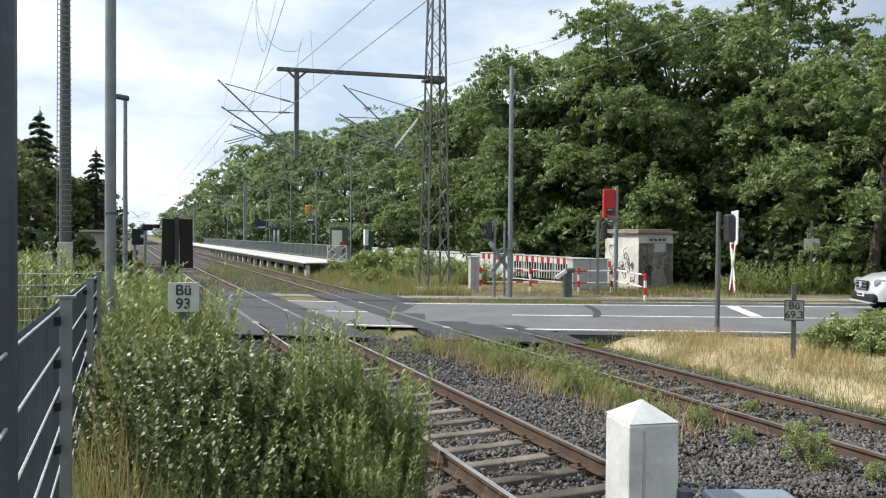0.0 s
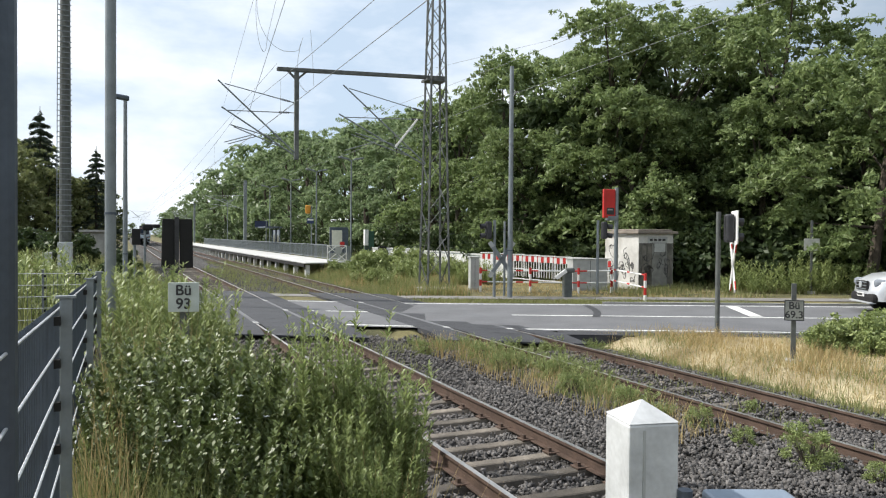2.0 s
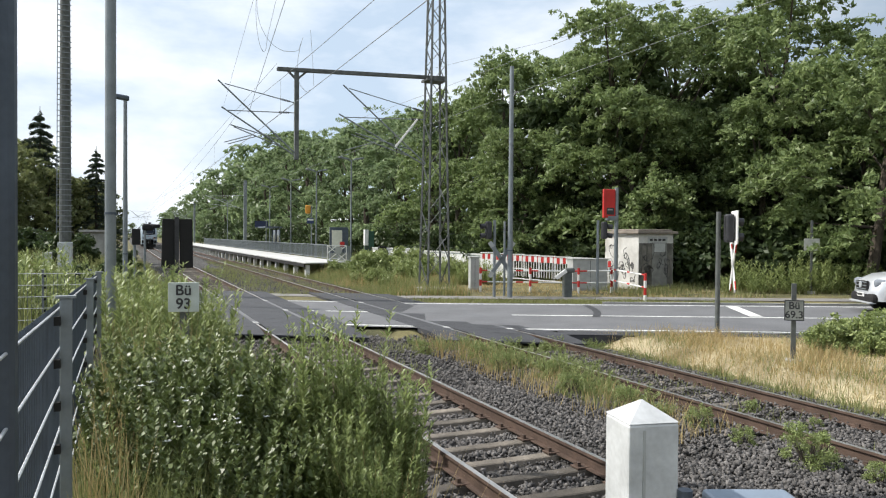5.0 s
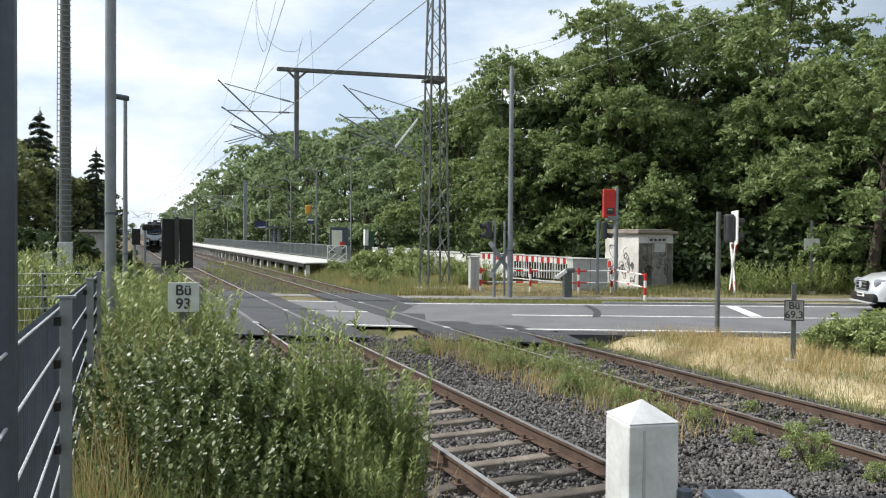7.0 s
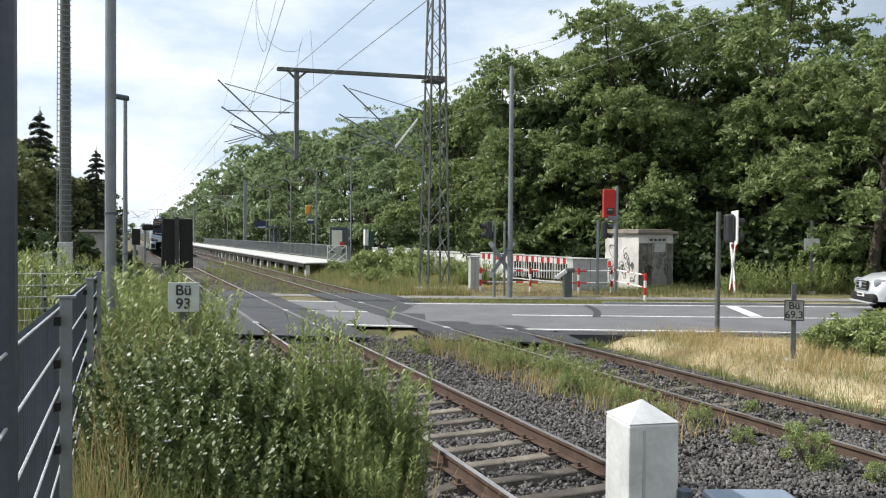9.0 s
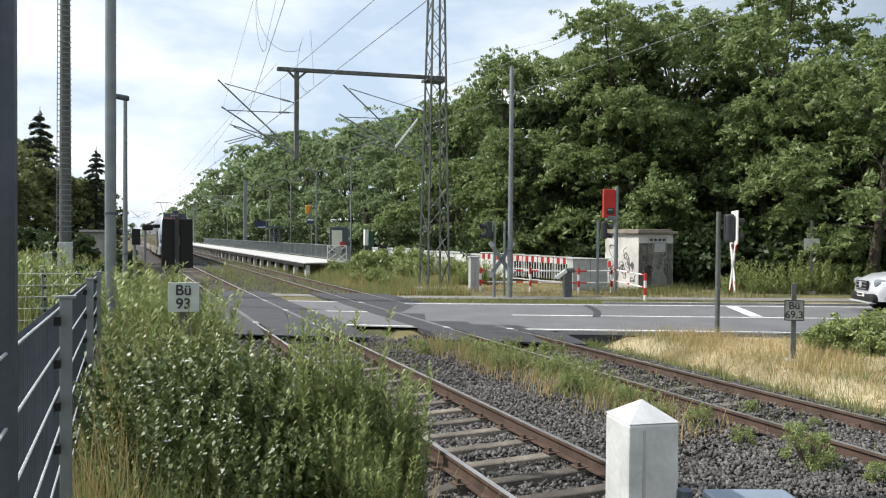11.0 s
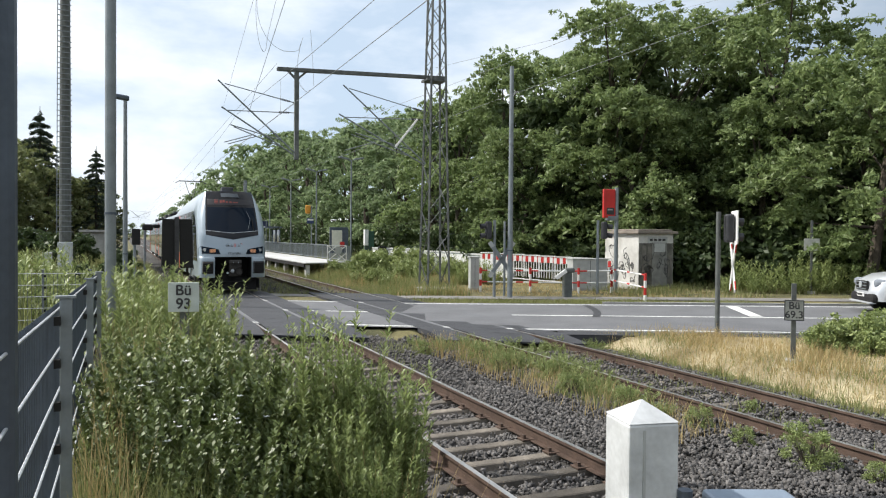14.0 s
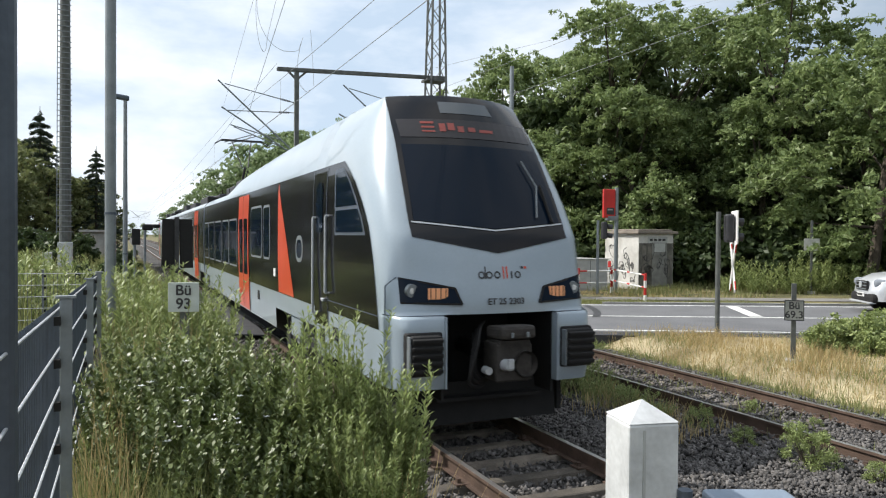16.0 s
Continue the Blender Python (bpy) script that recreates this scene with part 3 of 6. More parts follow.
def body_section(y0, y1, zlo=1.02):
    """The plain part of a car: walls and roof."""
    zs = [zlo, 1.1, 1.4, 1.7, 2.1, 2.6, 2.9, 3.2, 3.36, 3.45, 3.52, 3.6, 3.68, 3.75, 3.83, 3.9, 3.96, 4.02, 4.07, 4.12, 4.16, 4.2, 4.23, 4.26, 4.305, 4.33, 4.35]
    ring = [(-table(BODY_W, z), z) for z in zs] + [(table(BODY_W, z), z) for z in reversed(zs)]
    k = len(ring)
    ys = list(np.linspace(y0, y1, 30))
    v = [(x, y, z if z < 3.52 else 3.52 + (z - 3.52) * table(ROOF_FALL, y)) for y in ys for x, z in ring]
    f = [(j * k + i, j * k + i + 1, j * k + k + i + 1, j * k + k + i) for j in range(len(ys) - 1) for i in range(k - 1)] + [tuple(range(k)), tuple(range(k * (len(ys) - 1), k * len(ys)))]
    return v, f


def side_patch(side, ya, yb, z0, z1, off, nz=5, ny=1):
    """A patch on the side wall from ya(z) to yb(z)."""
    v, f = [], []
    for j in range(nz + 1):
        z = z0 + (z1 - z0) * j / nz
        x = side * (table(BODY_W, z) + off)
        for i in range(ny + 1):
            v.append((x, ya(z) + (yb(z) - ya(z)) * i / ny, z))
    w = ny + 1
    for j in range(nz):
        for i in range(ny):
            a = j * w + i
            f.append((a, a + 1, a + w + 1, a + w))
    return v, f


def side_rect(side, y0, y1, z0, z1, off, nz=5):
    return side_patch(side, lambda z: y0, lambda z: y1, z0, z1, off, nz)


def side_window(side, y0, y1, z0, z1, off, r=0.1):
    """A flat rounded rectangle on the side wall."""
    ring = []
    for cy_, cz_, a0 in ((y1 - r, z1 - r, 0), (y0 + r, z1 - r, 90), (y0 + r, z0 + r, 180), (y1 - r, z0 + r, 270)):
        for k in range(5):
            a = radians(a0 + 22.5 * k)
            ring.append((cy_ + r * math.cos(a), cz_ + r * math.sin(a)))
    v = [(side * (table(BODY_W, z) + off), y, z) for y, z in ring]
    v.append((side * (table(BODY_W, (z0 + z1) / 2) + off), (y0 + y1) / 2, (z0 + z1) / 2))
    k = len(ring)
    return v, [(i, (i + 1) % k, k) for i in range(k)]


# front shell, with the coupler opening left free
ts = [0, 0.2, 0.4, 0.55, 0.673, 0.8, 0.9, 0.96, 1.0]
cs_ = [0.08, 0.18, 0.3, 0.42, 0.55, 0.7, 0.85, 1.0]
zs = sorted(set([r[0] for r in NOSE] + [0.95, 1.25, 1.6, 1.77, 1.94, 2.14, 2.35, 2.54, 2.76, 3.05, 3.33]))
v, f = [], []
for z in zs:
    yc, a, ye, w, yb = nose_row(z)
    half = [(a * t, yc + (ye - yc) * t * t) for t in ts] + [corner(z, t) for t in cs_] + [(w, NOSE_END)]
    v += [(-x, y, z) for x, y in reversed(half[1:])] + [(x, y, z) for x, y in half]
cols = 2 * len(half) - 1
mid = len(half) - 1
top = v[-cols:]
crown = lambda x: float(np.interp(-abs(x), [-r[1] for r in BODY_W if r[0] > 3.5], [r[0] for r in BODY_W if r[0] > 3.5]))
for u in (0.12, 0.4, 1.0):
    v += [(x, y + (NOSE_END - y) * u, 4.30 + (max(4.30, crown(x)) - 4.30) * smooth01(u * 1.4)) for x, y, z in top]
for j in range(len(zs) + 2):
    for i in range(cols - 1):
        if abs(i + 0.5 - mid) < 4 and j < len(zs) - 1 and zs[j + 1] < 1.56:
            continue
        a = j * cols + i
        f.append((a, a + 1, a + cols + 1, a + cols))
nose = part("nose", (v, f), M_train_white, train, "rounded silver white front shell", smooth=True)
# recess behind the coupler
part("coupler_recess", box(B(), 0, 1.25, 1.1, 1.48, 0.05, 1.2), M_black, train, "black back of the coupler opening")
for sx in (-1, 1):
    part("recess_side", box(B(), sx * 0.735, 0.66, 1.05, 0.03, 1.13, 1.0), M_black, train, "black side of the coupler opening")
    part("opening_edge", box(B(), sx * 0.742, 0.05, 1.12, 0.02, 0.16, 0.82), M_train_white, train)
part("recess_top", box(B(), 0, 0.66, 1.575, 1.43, 1.13, 0.03), M_black, train)
part("recess_floor", box(B(), 0, 0.75, 0.5, 1.43, 0.9, 0.04), M_black, train)
bm = B()
box(bm, 0, 0.5, 0.42, 2.0, 0.08, 0.5, rx=-0.15)
for sx in (-1, 1):
    box(bm, sx * 1.1, 0.95, 0.42, 0.06, 0.9, 0.4)
part("rail_guard", bm, M_black, train, "black rail guard below the nose")
# automatic coupler
M_coupler = mat("oily_coupler_steel", (0.045, 0.04, 0.036), 0.75, 0.3, vary=0.4, scale=9, fine=60, bump=0.2)
cp = part("coupler", box(B(), 0.06, 0.02, 0.99, 0.46, 0.34, 0.46, bevel=0.03), M_coupler, train, "grey automatic coupler")
bm = B()
tube(bm, (0.06, 0.1, 1.0), (0.02, 1.2, 1.02), 0.13, 0.11, 14)
part("coupler_shaft", bm, M_black, cp)
bm = B()
box(bm, 0.06, -0.08, 1.34, 0.46, 0.42, 0.16, bevel=0.045, rx=-0.08)
box(bm, 0.06, -0.02, 1.22, 0.4, 0.34, 0.06)
part("electric_coupler", bm, M_coupler, cp, "hooded electrical coupler")
for sx in (-0.1, 0.1):
    part("cover_bolt", box(B(), 0.06 + sx, -0.31, 1.33, 0.03, 0.03, 0.06, bevel=0.008), M_galv, cp, "bright bolt on the hood")
bm = B()
tube(bm, (0.2, -0.22, 0.97), (0.2, -0.14, 0.97), 0.145, 0.11, 24, False)
tube(bm, (0.2, -0.215, 0.97), (0.2, -0.14, 0.97), 0.155, 0.155, 24, False)
part("coupler_face", bm, M_coupler, cp, "round coupling cone")
part("cone_hollow", tube(B(), (0.2, -0.16, 0.97), (0.2, -0.155, 0.97), 0.112, n=20), M_black, cp, "dark hollow of the cone")
bm = B()
tube(bm, (-0.06, -0.3, 0.97), (-0.06, -0.1, 0.97), 0.05, 0.085, 16)
box(bm, -0.06, -0.31, 1.0, 0.08, 0.04, 0.12, bevel=0.012)
part("coupler_latch", bm, M_rod, cp, "bright coupling horn")
part("air_valve", tube(B(), (-0.24, -0.12, 0.9), (-0.24, 0.0, 0.9), 0.045, n=12), M_rod, cp, "bright air valve")
part("face_plate", box(B(), 0.06, -0.16, 0.99, 0.47, 0.03, 0.42, bevel=0.01), M_coupler, cp, "worn coupling face plate")
for k in range(4):
    pts = [(-0.05 - 0.05 * k, 0.4, 1.42 - 0.05 * k), (-0.24 - 0.03 * k, 0.12, 1.38 - 0.07 * k), (-0.34 - 0.03 * k, -0.02, 1.2 - 0.1 * k), (-0.36 - 0.02 * k, 0.02, 0.98 - 0.08 * k), (-0.26, 0.1, 0.8 - 0.04 * k), (-0.05, 0.3, 0.72)]
    wire("air_hose", pts, 0.022, M_black, "", cp)
M_amber = glow_mat("amber_lens", (0.6, 0.28, 0.14), 0.22)
for sx in (-1, 1):
    # ribbed buffers beside the coupler
    rc = part("buffer_recess", box(B(), sx * 1.012, 0.02, 1.115, 0.45, 0.12, 0.5, bevel=0.03), M_black, train, "dark rim round the buffer")
    buf = part("crash_buffer", box(B(), sx * 1.012, -0.03, 1.115, 0.4, 0.2, 0.45, bevel=0.04), M_black, train, "black ribbed crash buffer")
    for k in range(5):
        part("rib", box(B(), sx * 1.012, -0.13, 0.945 + 0.085 * k, 0.37, 0.06, 0.05, bevel=0.012, rx=0.25), M_black, buf)
    part("buffer_edge", box(B(), sx * 1.012 - 0.205, -0.06, 1.115, 0.02, 0.12, 0.44, bevel=0.006), M_galv, buf, "pale outer edge")
    # headlight
    hx = lambda a, b: (lambda u: sx * (a + (b - a) * u))
    top_z = lambda x: 1.848 + 0.198 * (abs(x) - 0.595)
    low_z = lambda x: 1.663 + 0.04 * (abs(x) - 0.516)
    lamp = part("headlight", nose_patch(hx(0.516, 0.595), hx(1.215, 1.225), low_z, top_z, 0.012, 16, 6), M_glass, train, "dark wedge-shaped headlight unit", smooth=True)
    rim = B()
    for (xa_, za_), (xb_, zb_) in (((0.516, 1.663), (0.595, 1.848)), ((0.595, 1.848), (0.9, 1.908)), ((0.9, 1.908), (1.225, 1.972)), ((0.516, 1.663), (0.9, 1.678)), ((0.9, 1.678), (1.215, 1.691))):
        bar(rim, skin(sx * xa_, za_, 0.012), skin(sx * xb_, zb_, 0.012), 0.022)
    part("headlight_rim", rim, M_black, lamp)
    px, py, pz = skin(sx * 1.09, 1.82, 0.012)
    part("reflector", tube(B(), (px, py + 0.03, pz), (px - sx * 0.005, py - 0.012, pz), 0.085, 0.075, 22), M_galv, lamp, "round silver reflector")
    part("bulb", tube(B(), (px, py - 0.006, pz), (px - sx * 0.005, py - 0.016, pz), 0.04, 0.03, 16), M_white, lamp, "pale bulb in the reflector")
    px, py, pz = skin(sx * 0.8, 1.785, 0.016)
    part("amber_lamp", box(B(), px, py, pz, 0.24, 0.02, 0.13, rz=sx * 0.13, bevel=0.008), M_amber, lamp, "lit amber-white lamp")
    for k in range(4):
        part("lens_bar", box(B(), px - 0.09 + 0.06 * k, py - 0.012 + (0.06 * k - 0.09) * sx * 0.13, pz, 0.008, 0.008, 0.13), M_black, lamp)
    # seams round the lower corner
    sm = B()
    pts = [skin(sx * x, 1.542, 0.006) for x in (0.75, 0.9, 1.05, 1.15, 1.25, 1.32, 1.355)]
    for a_, b_ in zip(pts[:-1], pts[1:]):
        bar(sm, a_, b_, 0.012)
    bar(sm, skin(sx * 1.34, 1.55, 0.006), skin(sx * 1.335, 1.87, 0.006), 0.01)
    bar(sm, skin(sx * 1.335, 1.87, 0.006), skin(sx * 1.24, 1.98, 0.006), 0.01)
    part("shell_seam", sm, M_galv_dark, nose, "fine dark seam")
# dark screen: panel, glass, display
edge = lambda z: table(NOSE, z, 2)
lo = lambda x: 2.255 + 0.181 * abs(x)
v, f = [], []
NU, NV = 28, 34
for j in range(NV + 1):
    for i in range(NU + 1):
        xr = 2 * i / NU - 1
        z = lo(xr * 1.05) + (4.297 - lo(xr * 1.05)) * j / NV
        v.append(skin(xr * (edge(z) - 0.002), z, 0.010))
f = [(j * (NU + 1) + i, j * (NU + 1) + i + 1, (j + 1) * (NU + 1) + i + 1, (j + 1) * (NU + 1) + i) for j in range(NV) for i in range(NU)]
part("screen_panel", (v, f), M_train_black, train, "black panel round the windscreen", smooth=True)
part("windscreen", nose_patch(lambda u: -1.0 + 0.05 * u, lambda u: 1.0 - 0.05 * u, lambda x: 2.545 + 0.092 * abs(x), lambda x: 3.6, 0.017, 24, 14), M_glass, train, "dark sloping windscreen glass", smooth=True)
part("windscreen_trim", nose_patch(lambda u: -1.03, lambda u: 1.03, lambda x: 2.513 + 0.094 * abs(x), lambda x: 2.532 + 0.094 * abs(x), 0.02, 24, 1), M_rod, train, "thin bright strip below the glass")
disp = part("destination_display", nose_patch(lambda u: -0.93, lambda u: 0.92, lambda x: 3.70, lambda x: 3.95, 0.017, 16, 3), glass_mat("display_glass", (0.035, 0.033, 0.036), 0.3, 0.3), train, "dark destination display")
M_led = glow_mat("led_red", (0.24, 0.04, 0.028), 0.06)
for a, b_, z0, z1 in ((-0.66, -0.5, 3.885, 3.915), (-0.66, -0.5, 3.825, 3.85), (-0.66, -0.5, 3.77, 3.79), (-0.44, -0.36, 3.78, 3.89), (-0.33, -0.24, 3.80, 3.90), (-0.2, -0.12, 3.78, 3.86), (-0.06, 0.04, 3.79, 3.85), (0.1, 0.3, 3.79, 3.83)):
    part("display_segment", nose_patch(lambda u: a, lambda u: b_, lambda x: z0, lambda x: z1, 0.022, 3, 1), M_led, disp, "lit red segment")
part("roof_lamp", nose_patch(lambda u: -0.38, lambda u: 0.36 - 0.06 * u, lambda x: 4.04, lambda x: 4.2, 0.016, 6, 3), glass_mat("lamp_glass", (0.10, 0.115, 0.13), 0.2, 0.5), train, "pale glazed roof lamp panel")
wp = B()
p0, p1, p2 = Vector(skin(0.62, 3.42, 0.05)), Vector(skin(0.75, 3.08, 0.06)), Vector(skin(0.63, 2.68, 0.045))
tube(wp, p0, p1, 0.009, n=6)
tube(wp, p1, p2, 0.011, n=6)
part("wiper", wp, M_galv, train, "folded windscreen wiper")
part("wiper_blade", tube(B(), Vector(skin(0.82, 3.1, 0.05)), Vector(skin(0.86, 2.62, 0.04)), 0.02, n=6), M_black, train, "black wiper blade")


def lettering(name, text, size, at, material, parent, turn):
    cu = bpy.data.curves.new(name, "FONT")
    cu.body, cu.size, cu.align_x, cu.align_y, cu.extrude = text, size, "CENTER", "CENTER", 0.002
    cu.offset = size * 0.018
    cu.materials.append(material)
    ob = new(name, cu)
    if parent:
        ob.parent = parent
    ob.matrix_local = Matrix.Translation(at) @ Euler(turn).to_matrix().to_4x4()
    return ob


M_ink = glass_mat("ink", (0.03, 0.03, 0.032), 0.5)
lettering("fleet_number", "ET 25 2303", 0.105, (0.04, -0.006, 1.69), M_ink, train, (radians(90), 0, 0))
# operator's mark, as plain shapes
for cx_ in (-0.25, -0.15, -0.045, 0.235):
    bm = B()
    for k in range(16):
        a0, a1 = k / 16 * 6.283, (k + 1) / 16 * 6.283
        q = [bm.verts.new(skin(cx_ + r * math.cos(a), 2.0 + r * math.sin(a), 0.006)) for r, a in ((0.026, a0), (0.044, a0), (0.044, a1), (0.026, a1))]
        bm.faces.new(q)
    part("operator_mark", bm, M_ink, train, "dark ring of the operator's mark")
for cx_, z0, z1, mm in ((-0.2, 1.957, 2.1, M_ink), (0.04, 1.957, 2.1, M_train_red), (0.085, 1.957, 2.1, M_train_red), (0.15, 1.957, 2.04, M_ink), (0.3, 2.07, 2.1, M_ink), (0.35, 2.07, 2.1, M_train_red)):
    w_ = 0.009 if z1 - z0 > 0.05 else 0.018
    part("operator_mark", nose_patch(lambda u: cx_ - w_, lambda u: cx_ + w_, lambda x: z0, lambda x: z1, 0.006, 1, 3), mm, train, "bar of the operator's mark")

# cars
CARS = [(NOSE_END, 20.85), (21.15, 40.0), (40.5, 61.0)]
BAND_Z0, BAND_Z1 = 1.35, 3.47
M_frame = mat("window_frame_grey", (0.2, 0.22, 0.23), 0.4, 0.3, vary=0.08, scale=4, bump=0.02)
for ci, (y0, y1) in enumerate(CARS):
    body = part("car_body", body_section(y0, y1), M_train_white, train, "smooth silver white car body", smooth=True)
    for side in (-1, 1):
        # dark band, its front edge following the nose
        front = (lambda z: table(NOSE, z, 5)) if ci == 0 else (lambda z: y0 + 0.05)
        part("window_band", side_patch(side, front, lambda z: y1 - 0.04, BAND_Z0, BAND_Z1, 0.008, 14, 2), M_train_black, train, "glossy black window band")
        # skirt, in pieces beside the bogies
        gaps = ([(3.65, 7.0)] if ci == 0 else []) + [(y1 - 1.6, y1 + 2.1)]
        a = NOSE_END if ci == 0 else y0 + 1.6
        for g0, g1 in gaps + [(y1, y1)]:
            if g0 - a > 0.5:
                part("skirt", side_rect(side, a, min(g0, y1), 0.62, 1.02, 0.0, 2), M_train_white, train, "white side skirt")
            a = g1
        # doors and windows
        for d0 in ([10.25] if ci == 0 else [y0 + 2.2, y1 - 3.6]):
            door = part("side_door", side_rect(side, d0, d0 + 1.65, 0.66, 3.42, 0.02), M_train_red, train, "bright red double sliding door")
            for k in (0, 1):
                part("door_pane", side_window(side, d0 + 0.16 + 0.76 * k, d0 + 0.72 + 0.76 * k, 1.5, 2.85, 0.026, 0.06), M_glass, door, "narrow dark door window")
            part("door_seam", side_rect(side, d0 + 0.81, d0 + 0.845, 0.7, 3.4, 0.028), M_black, door)
        spots = [(7.5, 8.2, 2.0, 3.03), (8.45, 9.85, 2.0, 3.05)] + [(a_, b_, 1.66, 2.84) for a_, b_ in ((12.25, 13.7), (13.95, 15.3), (15.65, 17.2), (17.6, 19.0), (19.3, 20.5))] if ci == 0 else [(y0 + 4.3 + 1.75 * k, y0 + 5.75 + 1.75 * k, 1.7, 2.84) for k in range(6)]
        for a_, b_, z0, z1 in spots:
            fr = part("window", side_window(side, a_ - 0.05, b_ + 0.05, z0 - 0.05, z1 + 0.05, 0.014, 0.14), M_frame, train, "rounded pale grey window frame")
            part("pane", side_window(side, a_, b_, z0, z1, 0.018, 0.1), M_glass, fr, "tinted window pane")
        if ci == 0:
            near = lambda z: float(np.interp(z, [1.36, 2.18, 2.88, 3.44], [5.22, 5.66, 6.17, 6.58]))
            part("red_flash", side_patch(side, near, lambda z: 6.6, 1.36, 3.44, 0.014, 10), M_train_red, train, "tall red wedge stripe")
            for hy, z0, z1 in ((2.78, 1.62, 2.74), (3.55, 1.27, 2.73)):
                hr = B()
                tube(hr, (side * 1.44, hy, z0), (side * 1.44, hy, z1), 0.02, n=8)
                for zz in (z0, z1):
                    tube(hr, (side * 1.37, hy, zz), (side * 1.44, hy, zz), 0.016, n=6)
                part("handrail", hr, M_rod, train, "bright upright handrail")
            cd = part("cab_door", side_rect(side, 2.9, 3.68, 1.1, 3.4, 0.013), M_train_black, train, "black cab door flush with the band")
            part("cab_door_pane", side_window(side, 3.12, 3.5, 2.5, 3.25, 0.02, 0.1), M_glass, cd, "narrow cab door window")
            for hy in (2.88, 3.7):
                part("door_seam", side_rect(side, hy - 0.008, hy + 0.008, 1.0, 3.44, 0.018, 8), M_galv_dark, cd)
            part("door_latch", box(B(), side * 1.4, 3.05, 1.5, 0.05, 0.14, 0.05, bevel=0.012), M_rod, cd, "bright door latch")
            slope = lambda z: table(NOSE, z, 5) + 0.2
            cw = part("cab_window", side_patch(side, lambda z: slope(z) - 0.03, lambda z: 2.44, 2.46, 3.38, 0.013, 8), M_galv_dark, train, "side cab window frame")
            part("pane", side_patch(side, lambda z: slope(z) + 0.03, lambda z: 2.38, 2.5, 2.80, 0.018, 4), M_glass, cw, "lower cab pane")
            part("pane", side_patch(side, lambda z: slope(z) + 0.03, lambda z: 2.38, 2.85, 3.33, 0.018, 6), M_glass, cw, "upper cab pane")
            part("band_seam", side_patch(side, lambda z: table(NOSE, z, 5), lambda z: 2.85, 1.5, 1.515, 0.012, 1, 4), M_galv_dark, train)
            ov = part("oval_hatch", side_window(side, 4.45, 5.0, 2.0, 2.45, 0.014, 0.2), M_frame, train, "small oval hatch")
            part("hatch_pane", side_window(side, 4.52, 4.93, 2.07, 2.38, 0.018, 0.14), M_glass, ov)
            part("pale_mark", box(B(), side * 1.39, 6.95, 1.72, 0.006, 0.2, 0.16, bevel=0.002), M_white, train, "small white mark on the band")
            for hy, hz in ((3.25, 0.95), (2.5, 1.05), (9.0, 1.12)):
                part("step_hole", box(B(), side * 1.35, hy, hz, 0.03, 0.22, 0.2, bevel=0.01), M_black, train, "dark foot hold in the side")
    if ci:
        bm = B()
        g = CARS[ci - 1][1]
        for k in range(5):
            box(bm, 0, g + (y0 - g) * (k + 0.5) / 5, 2.3, 2.42 if k % 2 else 2.5, (y0 - g) / 5, 3.1)
        part("gangway_bellows", bm, M_black, train, "black gangway bellows")
    bm = B()
    box(bm, 0, (y0 + y1) / 2, 0.75, 2.2, y1 - y0, 0.55)
    part("underframe", bm, M_black, train, "dark underframe")
    # roof gear
    if ci == 0:
        gear = [(0.2, 3.9, 4.48, 0.5, 0.7, 0.3), (0.0, 16.6, 3.98, 1.5, 1.2, 0.42), (-0.3, 18.2, 3.94, 0.9, 1.0, 0.34), (0.1, 19.7, 3.95, 1.6, 0.7, 0.36)]
    else:
        gear = [(0.0, y0 + (y1 - y0) * (0.12 + 0.16 * k), 3.92, 1.3 + 0.3 * (k % 2), 2.0, 0.3 + 0.1 * (k % 3)) for k in range(6)]
    for gx, gy, gz, sx_, sy_, sz_ in gear:
        part("roof_unit", box(B(), gx, gy, gz, sx_, sy_, sz_, bevel=0.05), M_darksteel, train, "dark grey roof unit")
for by in (5.25, 21.0, 40.25, 57.5):
    bog = part("bogie", box(B(), 0, by, 0.5, 2.1, 2.9, 0.3, bevel=0.04), M_darksteel, train, "dark bogie frame")
    for wy in (-1.25, 1.25):
        for sx in (-0.75, 0.75):
            bm = B()
            tube(bm, (sx - 0.06, by + wy, 0.42), (sx + 0.06, by + wy, 0.42), 0.42, n=28)
            tube(bm, (sx - 0.2, by + wy, 0.42), (sx + 0.2, by + wy, 0.42), 0.13, n=14)
            part("wheel", bm, M_darksteel, bog, "steel wheel")
    for sx in (-1.12, 1.12):
        bm = B()
        box(bm, sx, by, 0.6, 0.12, 1.9, 0.24, bevel=0.03)
        for wy in (-1.25, 1.25):
            box(bm, sx, by + wy, 0.46, 0.16, 0.34, 0.34, bevel=0.05)
        part("bogie_side", bm, M_darksteel, bog, "bogie side frame")
        for wy in (-0.3, 0.3):
            part("spring", tube(B(), (sx, by + wy, 0.5), (sx, by + wy, 0.95), 0.11, n=12), M_grey, bog, "pale air spring")
        part("bogie_panel", box(B(), sx * 1.15, by, 0.82, 0.05, 0.9, 0.36, bevel=0.02), M_train_white, bog, "white panel between the wheels")
